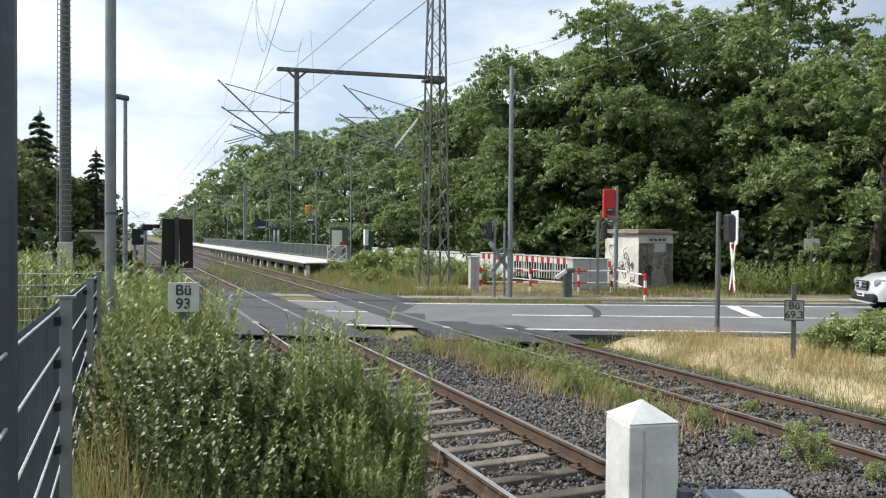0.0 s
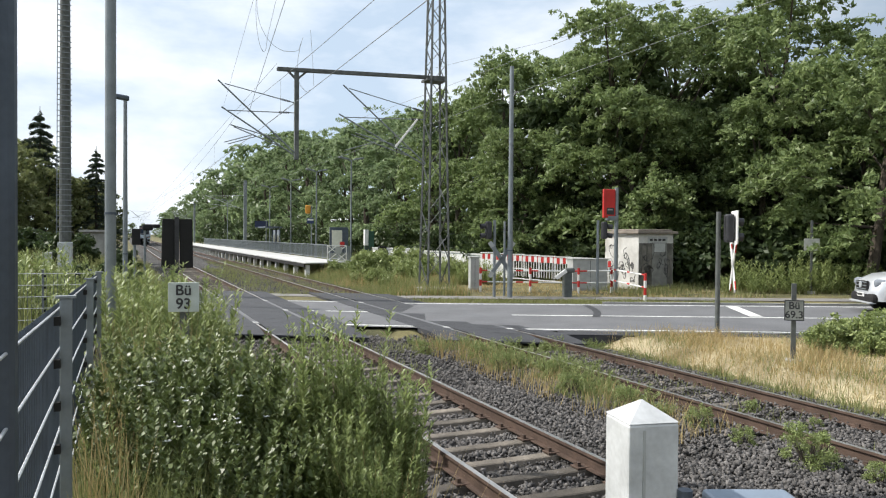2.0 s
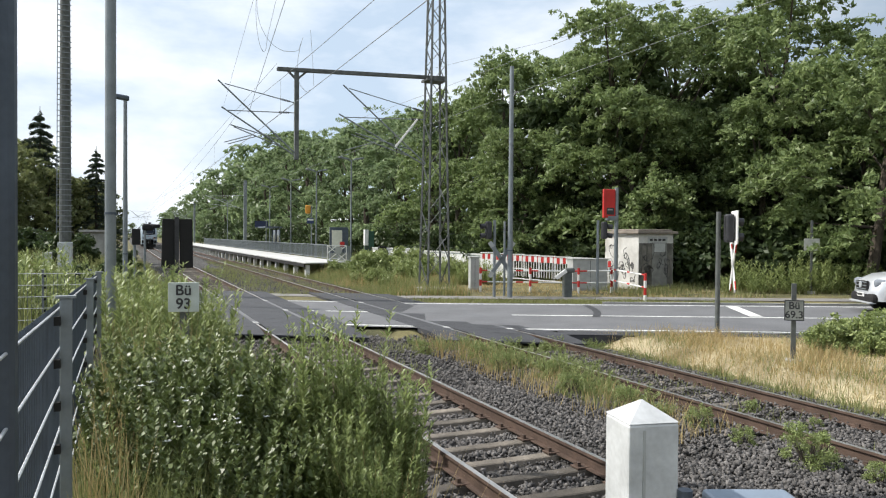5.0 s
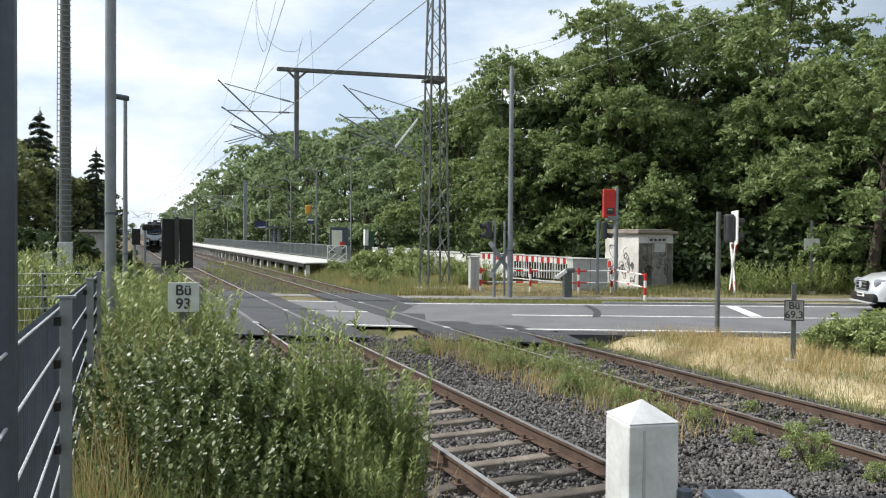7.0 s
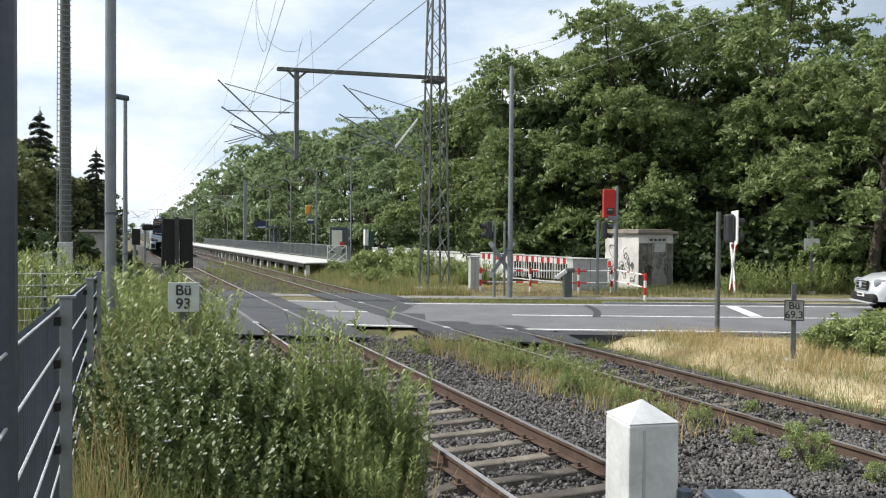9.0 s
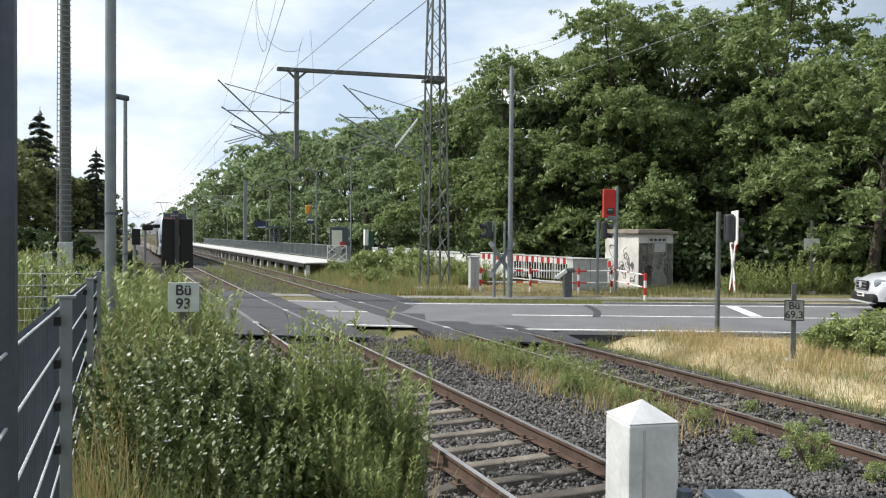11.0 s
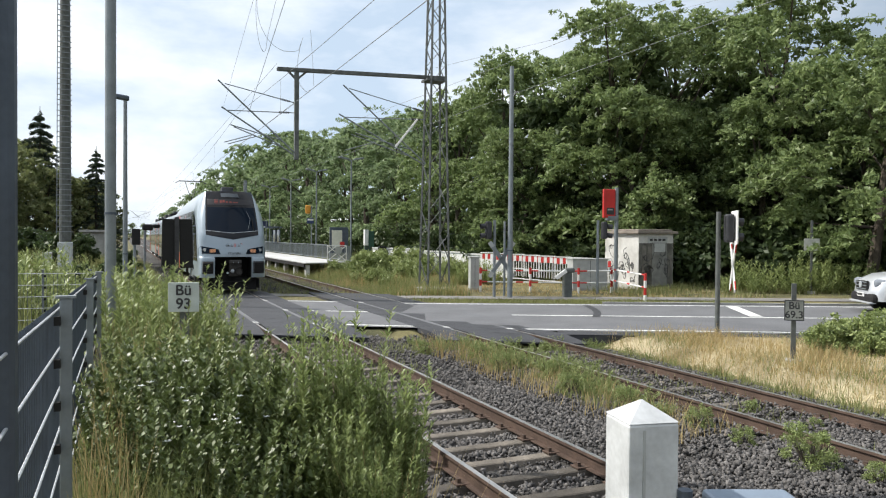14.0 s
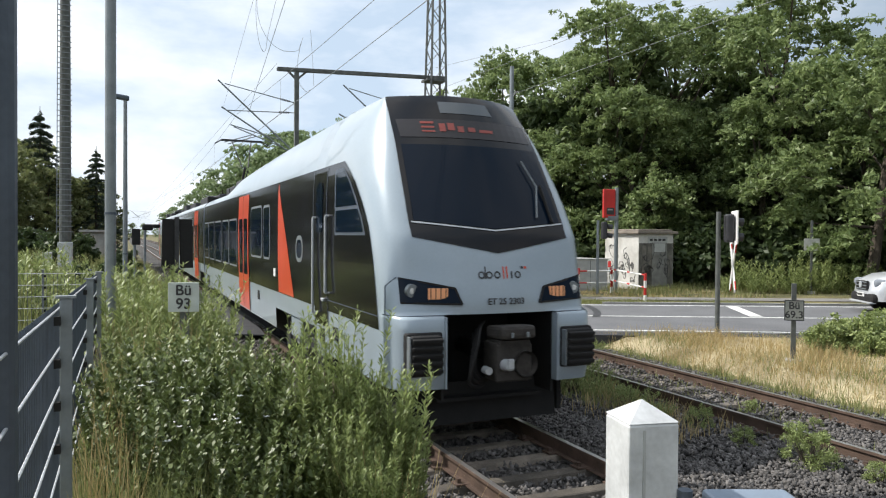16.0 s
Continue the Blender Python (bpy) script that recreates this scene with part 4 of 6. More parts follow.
# pantograph on the first car
PY = 21.2
panto = part("pantograph", box(B(), 0, PY - 0.3, 3.86, 1.3, 1.6, 0.1), M_darksteel, train, "raised pantograph")
for sx in (-0.5, 0.5):
    for sy in (-0.9, 0.4):
        ins = B()
        for k in range(4):
            tube(ins, (sx, PY + sy, 3.62 + 0.06 * k), (sx, PY + sy, 3.65 + 0.06 * k), 0.07, n=10)
        part("insulator", ins, M_concrete, panto, "ribbed insulator")
bm = B()
tube(bm, (0, PY + 0.5, 3.9), (0, PY - 0.9, 4.95), 0.045, n=8)
for sx in (-0.35, 0.35):
    tube(bm, (sx * 0.3, PY - 0.9, 4.95), (sx, PY, 6.0), 0.022, n=8)
tube(bm, (0.1, PY + 0.2, 3.9), (0.1, PY - 0.8, 4.85), 0.02, n=6)
part("pantograph_arm", bm, M_darksteel, panto)
bm = B()
for dy in (-0.14, 0.14):
    bar(bm, (-0.75, PY + dy, 6.04), (0.75, PY + dy, 6.04), 0.045)
    for sx in (-1, 1):
        bar(bm, (sx * 0.75, PY + dy, 6.04), (sx * 0.98, PY + dy, 5.9), 0.035)
part("contact_strip", bm, M_darksteel, panto, "pantograph contact strips")


# ---------- overhead line ----------
def lattice_mast(x, y, z0, h, w0, w1):
    t = thing("catenary_mast", pose(x, y, z0), "grey steel lattice mast carrying the overhead line", "catenary mast")
    c = [(-1, -1), (1, -1), (1, 1), (-1, 1)]

    def at(k, z):
        w = w0 + (w1 - w0) * z / h
        return Vector((c[k][0] * w / 2, c[k][1] * w / 2, z))
    for k in range(4):
        part("mast_leg", bar(B(), at(k, 0), at(k, h), 0.075), M_mast, t)
    z, flip = 0.2, False
    while z < h - 0.6:
        step = max(0.55, (w0 + (w1 - w0) * z / h) * 1.15)
        for k in range(4):
            bm = B()
            a, b_ = (k, (k + 1) % 4) if flip else ((k + 1) % 4, k)
            bar(bm, at(a, z), at(b_, min(h, z + step)), 0.045, 0.02)
            part("lattice_brace", bm, M_mast, t)
        z += step
        flip = not flip
    part("mast_foot", box(B(), 0, 0, 0.0, w0 + 0.35, w0 + 0.35, 0.3, bevel=0.03), M_concrete, t, "concrete foot")
    return t


def cantilever(parent, root_x, tip_x, y, z_lo, z_hi, z_cat, z_cw, M=None):
    """Bracket arms from the post to the wires, in the mast's space."""
    M = M or M_galv
    part("stay_arm", tube(B(), (root_x, y, z_hi), (tip_x, y, z_cat), 0.02, n=8), M, parent)
    part("bracket_tube", tube(B(), (root_x, y, z_lo), (tip_x - (0.25 if tip_x < root_x else -0.25), y, z_cat + 0.12), 0.032, n=8), M, parent)
    mid = (tip_x * 0.92 + root_x * 0.08)
    part("steady_tube", tube(B(), (root_x - (root_x - tip_x) * 0.22, y, z_lo + (z_cat - z_lo) * 0.2), (mid, y, z_cw + 0.75), 0.022, n=8), M, parent)
    part("steady_arm", tube(B(), (mid + 0.9 * (1 if root_x > tip_x else -1), y, z_cw + 0.42), (tip_x, y, z_cw + 0.05), 0.018, n=6), M, parent)
    bm = B()
    d = Vector((tip_x - root_x, 0, z_cat - z_hi)).normalized()
    for k in range(6):
        p = Vector((root_x, y, z_hi)) + d * (0.25 + 0.07 * k)
        tube(bm, p, p + d * 0.03, 0.045, n=10)
    part("insulator", bm, M_darksteel, parent, "ribbed ceramic insulator")


MAST_X, MAST_Y = 8.5, 30.0
mast = lattice_mast(MAST_X, MAST_Y, 0.05, 14.6, 1.02, 0.5)
bm = B()
for dy in (-0.1, 0.1):
    bar(bm, (-6.95, dy, 9.12), (0.42, dy, 9.42), 0.06, 0.13)
part("cross_beam", bm, M_mast, mast, "double channel cross beam")
bm = B()
bar(bm, (-6.16, 0, 5.5), (-6.16, 0, 9.15), 0.17)
for sx in (-1, 1):
    bar(bm, (-6.16, 0, 8.75), (-6.16 + sx * 0.38, 0, 9.1), 0.08)
part("drop_post", bm, M_mast, mast, "hanging post below the cross beam")
bm = B()
box(bm, -0.1, 0, 9.25, 0.9, 0.7, 0.1)
part("beam_clamp", bm, M_mast, mast)
cantilever(mast, -6.2, -9.0, 0, 5.75, 7.8, 8.35, 6.0)
cantilever(mast, -6.2, -8.85, 0.12, 5.68, 7.42, 7.33, 5.95)
cantilever(mast, -0.45, -3.95, 0, 5.6, 7.85, 8.6, 6.0)
cantilever(mast, -0.45, -4.1, 0.12, 5.55, 7.55, 7.4, 5.95)
bm = B()
bar(bm, (-0.9, -0.1, 7.5), (-1.9, -0.1, 6.25), 0.07)
part("light_strut", bm, M_white, mast, "white tensioning strut")
for (x, y, sc) in ((9.9, 95, 1.0), (9.9, 168, 1.0), (-3.6, 168, 1.0)):
    z0 = ground_z(x, y)
    t = thing("catenary_mast", pose(x, y, z0), "slim grey steel catenary mast beside the platform", "catenary mast", "slim catenary masts")
    part("mast_pole", bar(B(), (0, 0, 0), (0, 0, 9.3), 0.36), M_galv, t)
    s = -1 if x > 0 else 1
    cantilever(t, s * 0.15, s * 4.6, 0, 5.6, 7.4, 7.2, 5.5, M_rod)
    bm = B()
    bar(bm, (s * 0.9, 0, 7.3), (s * 2.4, 0, 6.0), 0.09)
    part("strut", bm, M_galv, t)


def catenary(x, name):
    """Messenger wire, contact wire and droppers of one track."""
    spans = [(-40, 30), (30, 95), (95, 168), (168, 240), (240, 320)]
    for a, b_ in spans:
        mess = []
        for k in range(17):
            u = k / 16
            mess.append((x, a + (b_ - a) * u, 7.25 - 0.75 * 4 * u * (1 - u)))
        wire("messenger_wire", mess, 0.0065 if x < 2 else 0.0045, M_wire, "thin sagging messenger wire above the track")
        wire("contact_wire", [(x, a, 5.95), (x, b_, 5.95)], 0.007 if x < 2 else 0.005, M_wire, "straight contact wire above the track")
        for k in range(2, 15, 3):
            wire("dropper", [mess[k], (x, mess[k][1], 5.95)], 0.004, M_wire, "thin upright dropper between wires")


catenary(0.0, "near")
catenary(T2, "far")
# feeder lines and loose loops at the cross beam
wire("feeder_wire", [(1.55, 30, 9.4), (1.2, 103, 8.6), (1, 240, 8.6)], 0.008, M_wire, "feeder wire over the tracks")
wire("return_wire", [(2.35, 30, 7.9), (0.6, 60, 6.6), (0.2, 103, 7.2)], 0.008, M_wire, "thin wire leading from the hanging post")
wire("return_wire", [(8.5, 30, 9.9), (26, 30, 15.5)], 0.006, M_wire, "thin wire leading from the mast")
a_, b2_ = (-0.93, 16.0, 7.54), (0.43, 30.0, 7.32)
wire("anchor_wire", [a_, b2_], 0.007, M_wire, "steep anchor wire above the track")
wire("anchor_wire", [(-1.29, 18.0, 8.07), (-0.55, 30.0, 7.46)], 0.004, M_wire, "steep anchor wire above the track")
wire("jumper_loop", [(0.72, 30, 12.4), (0.78, 30, 11.2), (1.15, 30, 10.35), (1.7, 30, 9.95), (2.25, 30, 9.95), (2.45, 30, 10.1), (2.6, 30, 10.6)], 0.008, M_wire, "hanging jumper cable loop")
wire("jumper_loop", [(0.72, 30, 12.4), (0.7, 30, 11.2), (0.82, 30, 10.2), (1.05, 30, 9.8), (1.2, 30, 10.6), (1.6, 30, 12.4)], 0.008, M_wire, "hanging jumper cable loop")
wire("jumper_loop", [(2.5, 30, 10.3), (2.38, 30, 9.5), (2.45, 30, 8.7), (2.75, 30, 8.35), (2.9, 30, 8.45)], 0.008, M_wire, "hanging jumper cable loop")
wire("jumper_loop", [(2.9, 30, 10.9), (3.0, 30, 9.6), (3.05, 30, 8.6)], 0.007, M_wire, "hanging jumper cable loop")


# ---------- poles and lamps ----------
def lamp_post(name, x, y, h, r0, r1, label, head="none", group="", steel=None):
    t = thing(name, pose(x, y, ground_z(x, y)), label, "lamp post", group)
    bm = B()
    tube(bm, (0, 0, -0.1), (0, 0, h), r0, r1, 20)
    part("pole", bm, steel or M_galv, t)
    if steel:
        return t
    bm = B()
    tube(bm, (0, 0, min(1.9, h * 0.25)), (0, 0, min(1.93, h * 0.25 + 0.03)), r0 + 0.006, r0 + 0.004, 20)
    part("collar", bm, M_galv_dark, t)
    if head == "double":
        for s in (-1, 1):
            part("lamp_head", box(B(), s * 0.55, 0, h + 0.12, 0.75, 0.3, 0.12, bevel=0.03, ry=-s * 0.18), M_galv, t, "flat lamp head")
            part("lamp_arm", bar(B(), (0, 0, h - 0.05), (s * 0.5, 0, h + 0.1), 0.05), M_galv, t)
    elif head == "single":
        part("lamp_head", box(B(), -0.22, 0, h + 0.04, 0.7, 0.3, 0.16, bevel=0.05, ry=0.12), M_galv_dark, t, "pointed lamp head")
    elif head == "bar":
        part("lamp_arm", bar(B(), (0, 0, h - 0.05), (-0.75, 0.3, h + 0.02), 0.05), M_galv, t)
    return t


lamp_post("lamp_post", -4.27, 10.0, 11.0, 0.067, 0.058, "grey galvanised steel pole beside the fence")
lamp_post("steel_pole", -4.418, 2.0, 6.0, 0.072, 0.068, "thick grey steel pole close by", steel=M_galv_dark)
lamp_post("lamp_post", -4.08, 28.0, 7.25, 0.09, 0.06, "slim lamp post with a pointed head", "single")
lamp_post("lamp_post", 10.15, 26.05, 9.3, 0.11, 0.085, "tall bare galvanised pole beside the crossing")
for (x, y, h) in ((11.0, 51.6, 7.9), (11.0, 62.1, 7.9), (11.0, 72.6, 7.8), (11.0, 84.0, 7.8), (11.0, 121, 7.8)):
    lamp_post("platform_lamp", x, y, h, 0.075, 0.05, "slim platform lamp with two flat heads", "double", "platform lamps")

# rung mast
RMX, RMY = -6.34, 34.0
rm = thing("rung_mast", pose(RMX, RMY, ground_z(RMX, RMY)), "tall slim grey mast with climbing rungs", "radio mast")
part("mast_shaft", tube(B(), (0, 0, 0), (0, 0, 16), 0.24, 0.17, 12), M_mast, rm)
part("mast_base", box(B(), 0, 0, 1.07, 0.54, 0.54, 2.2, bevel=0.03), M_rod, rm, "pale sheet metal sleeve at the foot")
for k in range(62):
    z = 2.6 + 0.215 * k
    w = 0.29 - 0.07 * z / 16
    bm = B()
    bar(bm, (-w - 0.04, -0.22, z), (w, -0.22, z), 0.028)
    part("rung", bm, M_galv, rm)
bm = B()
bar(bm, (-0.30, -0.22, 2.5), (-0.24, -0.22, 16), 0.03)
part("ladder_rail", bm, M_galv, rm)
cab = part("control_box", box(B(), -7.0, 34, ground_z(-7, 34) + 1.0, 0.35, 0.3, 1.5, bevel=0.02), M_grey)
tagged(cab, "small grey control box beside the mast", "control box")
bm = B()
box(bm, 0, 0, 0.9, 1.5, 2.0, 1.8)
hut = thing("hut", pose(-5.7, 50, ground_z(-5.7, 50)), "low grey concrete hut in the weeds", "hut")
part("wall", bm, M_concrete, hut)
part("roof", box(B(), 0, 0, 1.88, 1.8, 2.4, 0.14, bevel=0.02), M_concrete, hut, "flat overhanging roof slab")


# ---------- platform ----------
PLAT_X0, PLAT_X1, PLAT_Y0, PLAT_Y1, PLAT_Z = 6.5, 9.6, 46.5, 175.0, 0.72
platform = part("platform", box(B(), (PLAT_X0 + PLAT_X1) / 2, (PLAT_Y0 + PLAT_Y1) / 2, PLAT_Z - 0.04, PLAT_X1 - PLAT_X0, PLAT_Y1 - PLAT_Y0, 0.08, bevel=0.015), mat("platform_paving", (0.5, 0.5, 0.49), 0.9, vary=0.12, scale=1.0, fine=40, bump=0.2))
tagged(platform, "long pale paved station platform on short posts", "platform", kind="structure")
# black beam below the deck edge: the shadow there is put into its colour
part("shaded_edge_beam", box(B(), PLAT_X0 - 0.04, (PLAT_Y0 + PLAT_Y1) / 2, PLAT_Z - 0.19, 0.08, PLAT_Y1 - PLAT_Y0, 0.2), M_black, platform, "edge beam, black for the shadow under the deck")
y = PLAT_Y0 + 0.4
while y < 150:
    for x in (PLAT_X0 + 0.22, PLAT_X1 - 0.2):
        part("platform_post", box(B(), x, y, 0.1, 0.28, 0.28, 0.9, bevel=0.01), M_white, platform, "short white post")
    y += 3.4


def picket_railing(x0, y0, x1, y1, z, h, label, group, step=0.14):
    d = Vector((x1 - x0, y1 - y0, 0))
    L = d.length
    t = thing("railing", Matrix.Translation((x0, y0, z)) @ d.to_track_quat("X", "Z").to_matrix().to_4x4(), label, "railing", group)
    for zz in (0.12, h):
        part("rail_bar", bar(B(), (0, 0, zz), (L, 0, zz), 0.05), M_galv, t)
    k = max(1, round(L / 2.4))
    for i in range(k + 1):
        part("railing_post", bar(B(), (L * i / k, 0, 0), (L * i / k, 0, h + 0.03), 0.06), M_galv, t)
    bm = B()
    for i in range(int(L / step)):
        bar(bm, (i * step, 0, 0.12), (i * step, 0, h), 0.018)
    pk = part("picket_infill", bm, M_galv, t)
    pk["kind"] = "stuff"
    return t


for k in range(4):
    picket_railing(PLAT_X1 - 0.1, PLAT_Y0 + 0.3 + 24 * k, PLAT_X1 - 0.1, PLAT_Y0 + 24.2 + 24 * k, PLAT_Z, 1.05, "grey steel picket railing along the platform", "platform railings")
gate = picket_railing(PLAT_X0 + 1.5, PLAT_Y0 + 0.15, PLAT_X1 - 0.2, PLAT_Y0 + 0.15, PLAT_Z - 0.1, 1.1, "short railing across the platform end", "platform railings")
brd = thing("warning_board", pose(7.95, PLAT_Y0 + 0.02, PLAT_Z), "white lattice gate with a round dark disc", "gate")
bm = B()
for a, b_ in (((0, 0, 0.1), (0, 0, 1.1)), ((1.25, 0, 0.1), (1.25, 0, 1.1)), ((0, 0, 1.1), (1.25, 0, 1.1)), ((0, 0, 0.1), (1.25, 0, 0.1)), ((0, 0, 0.1), (1.25, 0, 1.1)), ((1.25, 0, 0.1), (0, 0, 1.1)), ((0, 0, 0.6), (0.62, 0, 1.1)), ((0.62, 0, 0.1), (1.25, 0, 0.6))):
    bar(bm, a, b_, 0.05)
part("frame", bm, M_white, brd)
bm = B()
tube(bm, (0.7, -0.05, 0.75), (0.7, -0.08, 0.75), 0.24, n=24)
part("disc", bm, M_grey, brd)

# platform furniture
t = thing("info_board", pose(9.0, 47.6, PLAT_Z), "grey glazed notice board with pale posters", "notice board")
part("board", box(B(), 0, 0, 1.45, 1.25, 0.12, 1.7, bevel=0.02), M_galv_dark, t)
part("poster", box(B(), -0.15, -0.07, 1.5, 0.7, 0.012, 1.2), mat("poster_paper", (0.66, 0.66, 0.55), 0.6, vary=0.12, bump=0), t, "pale poster")
part("poster", box(B(), 0.2, -0.08, 1.15, 0.32, 0.012, 0.36), M_red, t, "small red notice")
for sx in (-0.6, 0.6):
    part("board_post", bar(B(), (sx, 0, 0), (sx, 0, 2.3), 0.07), M_galv, t)
t = thing("ticket_machine", pose(11.1, 48.3, ground_z(11, 48)), "pale ticket machine with a dark green side", "ticket machine")
part("case", box(B(), 0, 0, 2.3, 0.28, 0.3, 1.1, bevel=0.03), M_white, t)
part("plinth", box(B(), 0.1, 0, 0.88, 0.4, 0.3, 1.76), mat("plinth_green", (0.05, 0.08, 0.06), 0.6), t)
part("side_panel", box(B(), 0.34, -0.02, 2.2, 0.38, 0.32, 1.1, bevel=0.02), mat("dark_green", (0.03, 0.09, 0.06), 0.5, vary=0.1), t, "dark green side panel")
t = thing("shelter", pose(9.0, 73, PLAT_Z), "glass platform shelter with a grey roof", "shelter")
part("roof", box(B(), 0, 0, 2.5, 1.6, 4.4, 0.14, bevel=0.02), M_galv_dark, t)
for sy in (-2, 0, 2):
    part("post", bar(B(), (0.6, sy, 0), (0.6, sy, 2.5), 0.08), M_galv_dark, t)
part("back_pane", box(B(), 0.65, 0, 1.3, 0.02, 4.0, 1.9), glass_mat("shelter_glass", (0.12, 0.15, 0.15), 0.1), t, "grey glass back wall")
t = thing("platform_sign", pose(10.2, 60.5, PLAT_Z), "platform post with an orange disc and a blue sign", "sign")
part("post", tube(B(), (0, 0, 0), (0, 0, 4.2), 0.05, n=10), M_galv, t)
part("lamp_disc", box(B(), -0.3, 0, 3.9, 0.45, 0.2, 0.7, bevel=0.1), mat("orange", (0.6, 0.27, 0.03), 0.5, vary=0.1), t, "orange light board")
part("sign_plate", box(B(), -0.1, -0.06, 2.95, 0.6, 0.04, 0.45), mat("sign_blue", (0.03, 0.05, 0.12), 0.5, vary=0.1), t, "dark blue sign")
part("sign_bar", box(B(), -0.1, -0.085, 3.05, 0.5, 0.01, 0.14), M_white, t, "white bar")
t = thing("platform_number", pose(9.9, 80, PLAT_Z), "dark blue platform number sign", "sign")
part("post", tube(B(), (0, 0, 0), (0, 0, 3.4), 0.05, n=8), M_galv, t)
part("sign_plate", box(B(), -0.5, 0, 2.9, 1.4, 0.06, 0.7), mat("sign_navy", (0.02, 0.03, 0.08), 0.5, vary=0.1), t)
t = thing("track_box", pose(11.3, 45.4, ground_z(11.3, 45.4)), "small black box on a thin post in the grass", "signal box")
part("post", tube(B(), (0, 0, 0), (0, 0, 1.2), 0.05, n=8), M_darksteel, t)
part("case", box(B(), 0, 0, 1.45, 0.5, 0.3, 0.6, bevel=0.03), M_black, t)

# white ramp wall behind the mast
for i, (x0, y0, x1, y1, z0, h) in enumerate(((12.0, 49.5, 13.4, 44.5, 0.35, 1.25), (13.4, 44.5, 14.4, 39.5, 0.3, 1.2), (14.4, 39.5, 14.9, 34.5, 0.28, 1.15))):
    d = Vector((x1 - x0, y1 - y0, 0))
    t = thing("ramp_parapet", Matrix.Translation((x0, y0, z0)) @ d.to_track_quat("X", "Z").to_matrix().to_4x4(), "white panelled parapet of the platform ramp", "parapet", "ramp parapets")
    L = d.length
    part("panel", box(B(), L / 2, 0, h / 2, L, 0.08, h), M_white, t)
    part("coping", box(B(), L / 2, 0, h + 0.03, L, 0.2, 0.06), M_white, t)
    for k in range(4):
        part("upright", bar(B(), (L * k / 3, 0.08, 0), (L * k / 3, 0.08, h), 0.1), M_grey, t)


# ---------- level crossing ----------
def light_signal(x, y, h, label, board=True, face=0.0, group="crossing signals", steel=None):
    t = thing("crossing_signal", pose(x, y, ground_z(x, y), 0, 0, face), label, "crossing signal", group)
    part("post", tube(B(), (0, 0, -0.05), (0, 0, h), 0.06, n=14), steel or M_galv, t)
    hd = part("signal_head", box(B(), 0.26, 0, h - 0.42, 0.2, 0.36, 0.72, bevel=0.05), M_darksteel, t, "dark signal head")
    if board:
        part("backboard", box(B(), 0.4, 0, h - 0.4, 0.04, 0.6, 0.86, bevel=0.02), M_white, t, "white-edged backboard")
    for dz in (-0.2, 0.18):
        bm = B()
        tube(bm, (0.4, 0, h - 0.42 + dz), (0.6, 0, h - 0.45 + dz), 0.1, 0.105, 16, False)
        part("hood", bm, M_darksteel, hd, "round lamp hood")
    return t


def st_andrews_cross(x, y, z, face, label, size=1.3, material=None):
    t = thing("warning_cross", pose(x, y, z, 0, 0, face), label, "warning cross", "warning crosses")
    for s in (-1, 1):
        bm = B()
        box(bm, 0, 0, 0, 0.17, 0.03, size, ry=s * 0.62, bevel=0.006)
        arm = part("cross_arm", bm, material or M_white, t)
        for e in (-1, 1):
            bm = B()
            box(bm, s * e * (size / 2 - 0.13) * math.sin(0.62), -0.004, e * (size / 2 - 0.13) * math.cos(0.62), 0.174, 0.03, 0.24, ry=s * 0.62)
            part("red_tip", bm, M_red if material is None else M_grey, arm, "red tip")
    return t


light_signal(9.85, 14.45, 3.15, "grey crossing signal post with a hooded dark light", face=-31, steel=M_mast)
st_andrews_cross(10.2, 14.3, ground_z(10, 14.4) + 1.75, 53, "white warning cross with red tips seen edge on", 1.5)
light_signal(9.7, 26.55, 3.15, "grey crossing signal post seen from behind", False, face=170)
st_andrews_cross(9.95, 26.4, ground_z(9.8, 26.5) + 1.55, -15, "grey back of a warning cross", 1.75, M_galv)
tt = thing("steel_pole", pose(10.35, 26.9, ground_z(10.3, 26.9)), "short grey steel pole beside the crossing", "pole")
part("pole_shaft", tube(B(), (0, 0, 0), (0, 0, 3.1), 0.05, n=10), M_galv, tt)
light_signal(14.1, 25.65, 3.1, "grey crossing signal with dark double lamp", False, face=-20)
t = thing("red_signal", pose(15.7, 26.55, ground_z(15.7, 26.5)), "tall red board with a dark badge on a grey post", "red sign")
part("post", tube(B(), (0, 0, 0), (0, 0, 4.55), 0.09, n=14), M_galv, t)
bd = part("red_board", box(B(), -0.42, -0.02, 3.84, 0.62, 0.12, 1.25, bevel=0.03), M_red, t, "bright red board")
part("badge", box(B(), -0.38, -0.085, 3.51, 0.4, 0.01, 0.3), M_ink, bd, "dark badge with pale bars")
part("badge_bar", box(B(), -0.4, -0.095, 3.57, 0.26, 0.006, 0.05), M_grey, bd)
part("bracket", box(B(), -0.25, 0, 3.2, 0.5, 0.25, 0.2, bevel=0.03), M_galv, t)

# relay house
house = thing("relay_house", pose(17.0, 26.65, ground_z(17, 26.7) - 0.05), "small pale rendered relay house with scribbled walls", "relay house")
M_render = mat("stained_render", (0.56, 0.54, 0.50), 0.9, vary=0.22, scale=1.6, fine=40, bump=0.3, tint=(0.66, 0.65, 0.62))
bm = B()
box(bm, 0.98, 1.25, 1.28, 1.96, 2.5, 2.56, bevel=0.02)
part("wall", bm, M_render, house)
bm = B()
box(bm, 0.98, 1.25, 2.63, 2.26, 2.8, 0.12, bevel=0.02)
box(bm, 0.98, 1.25, 2.73, 1.9, 2.4, 0.1, bevel=0.03)
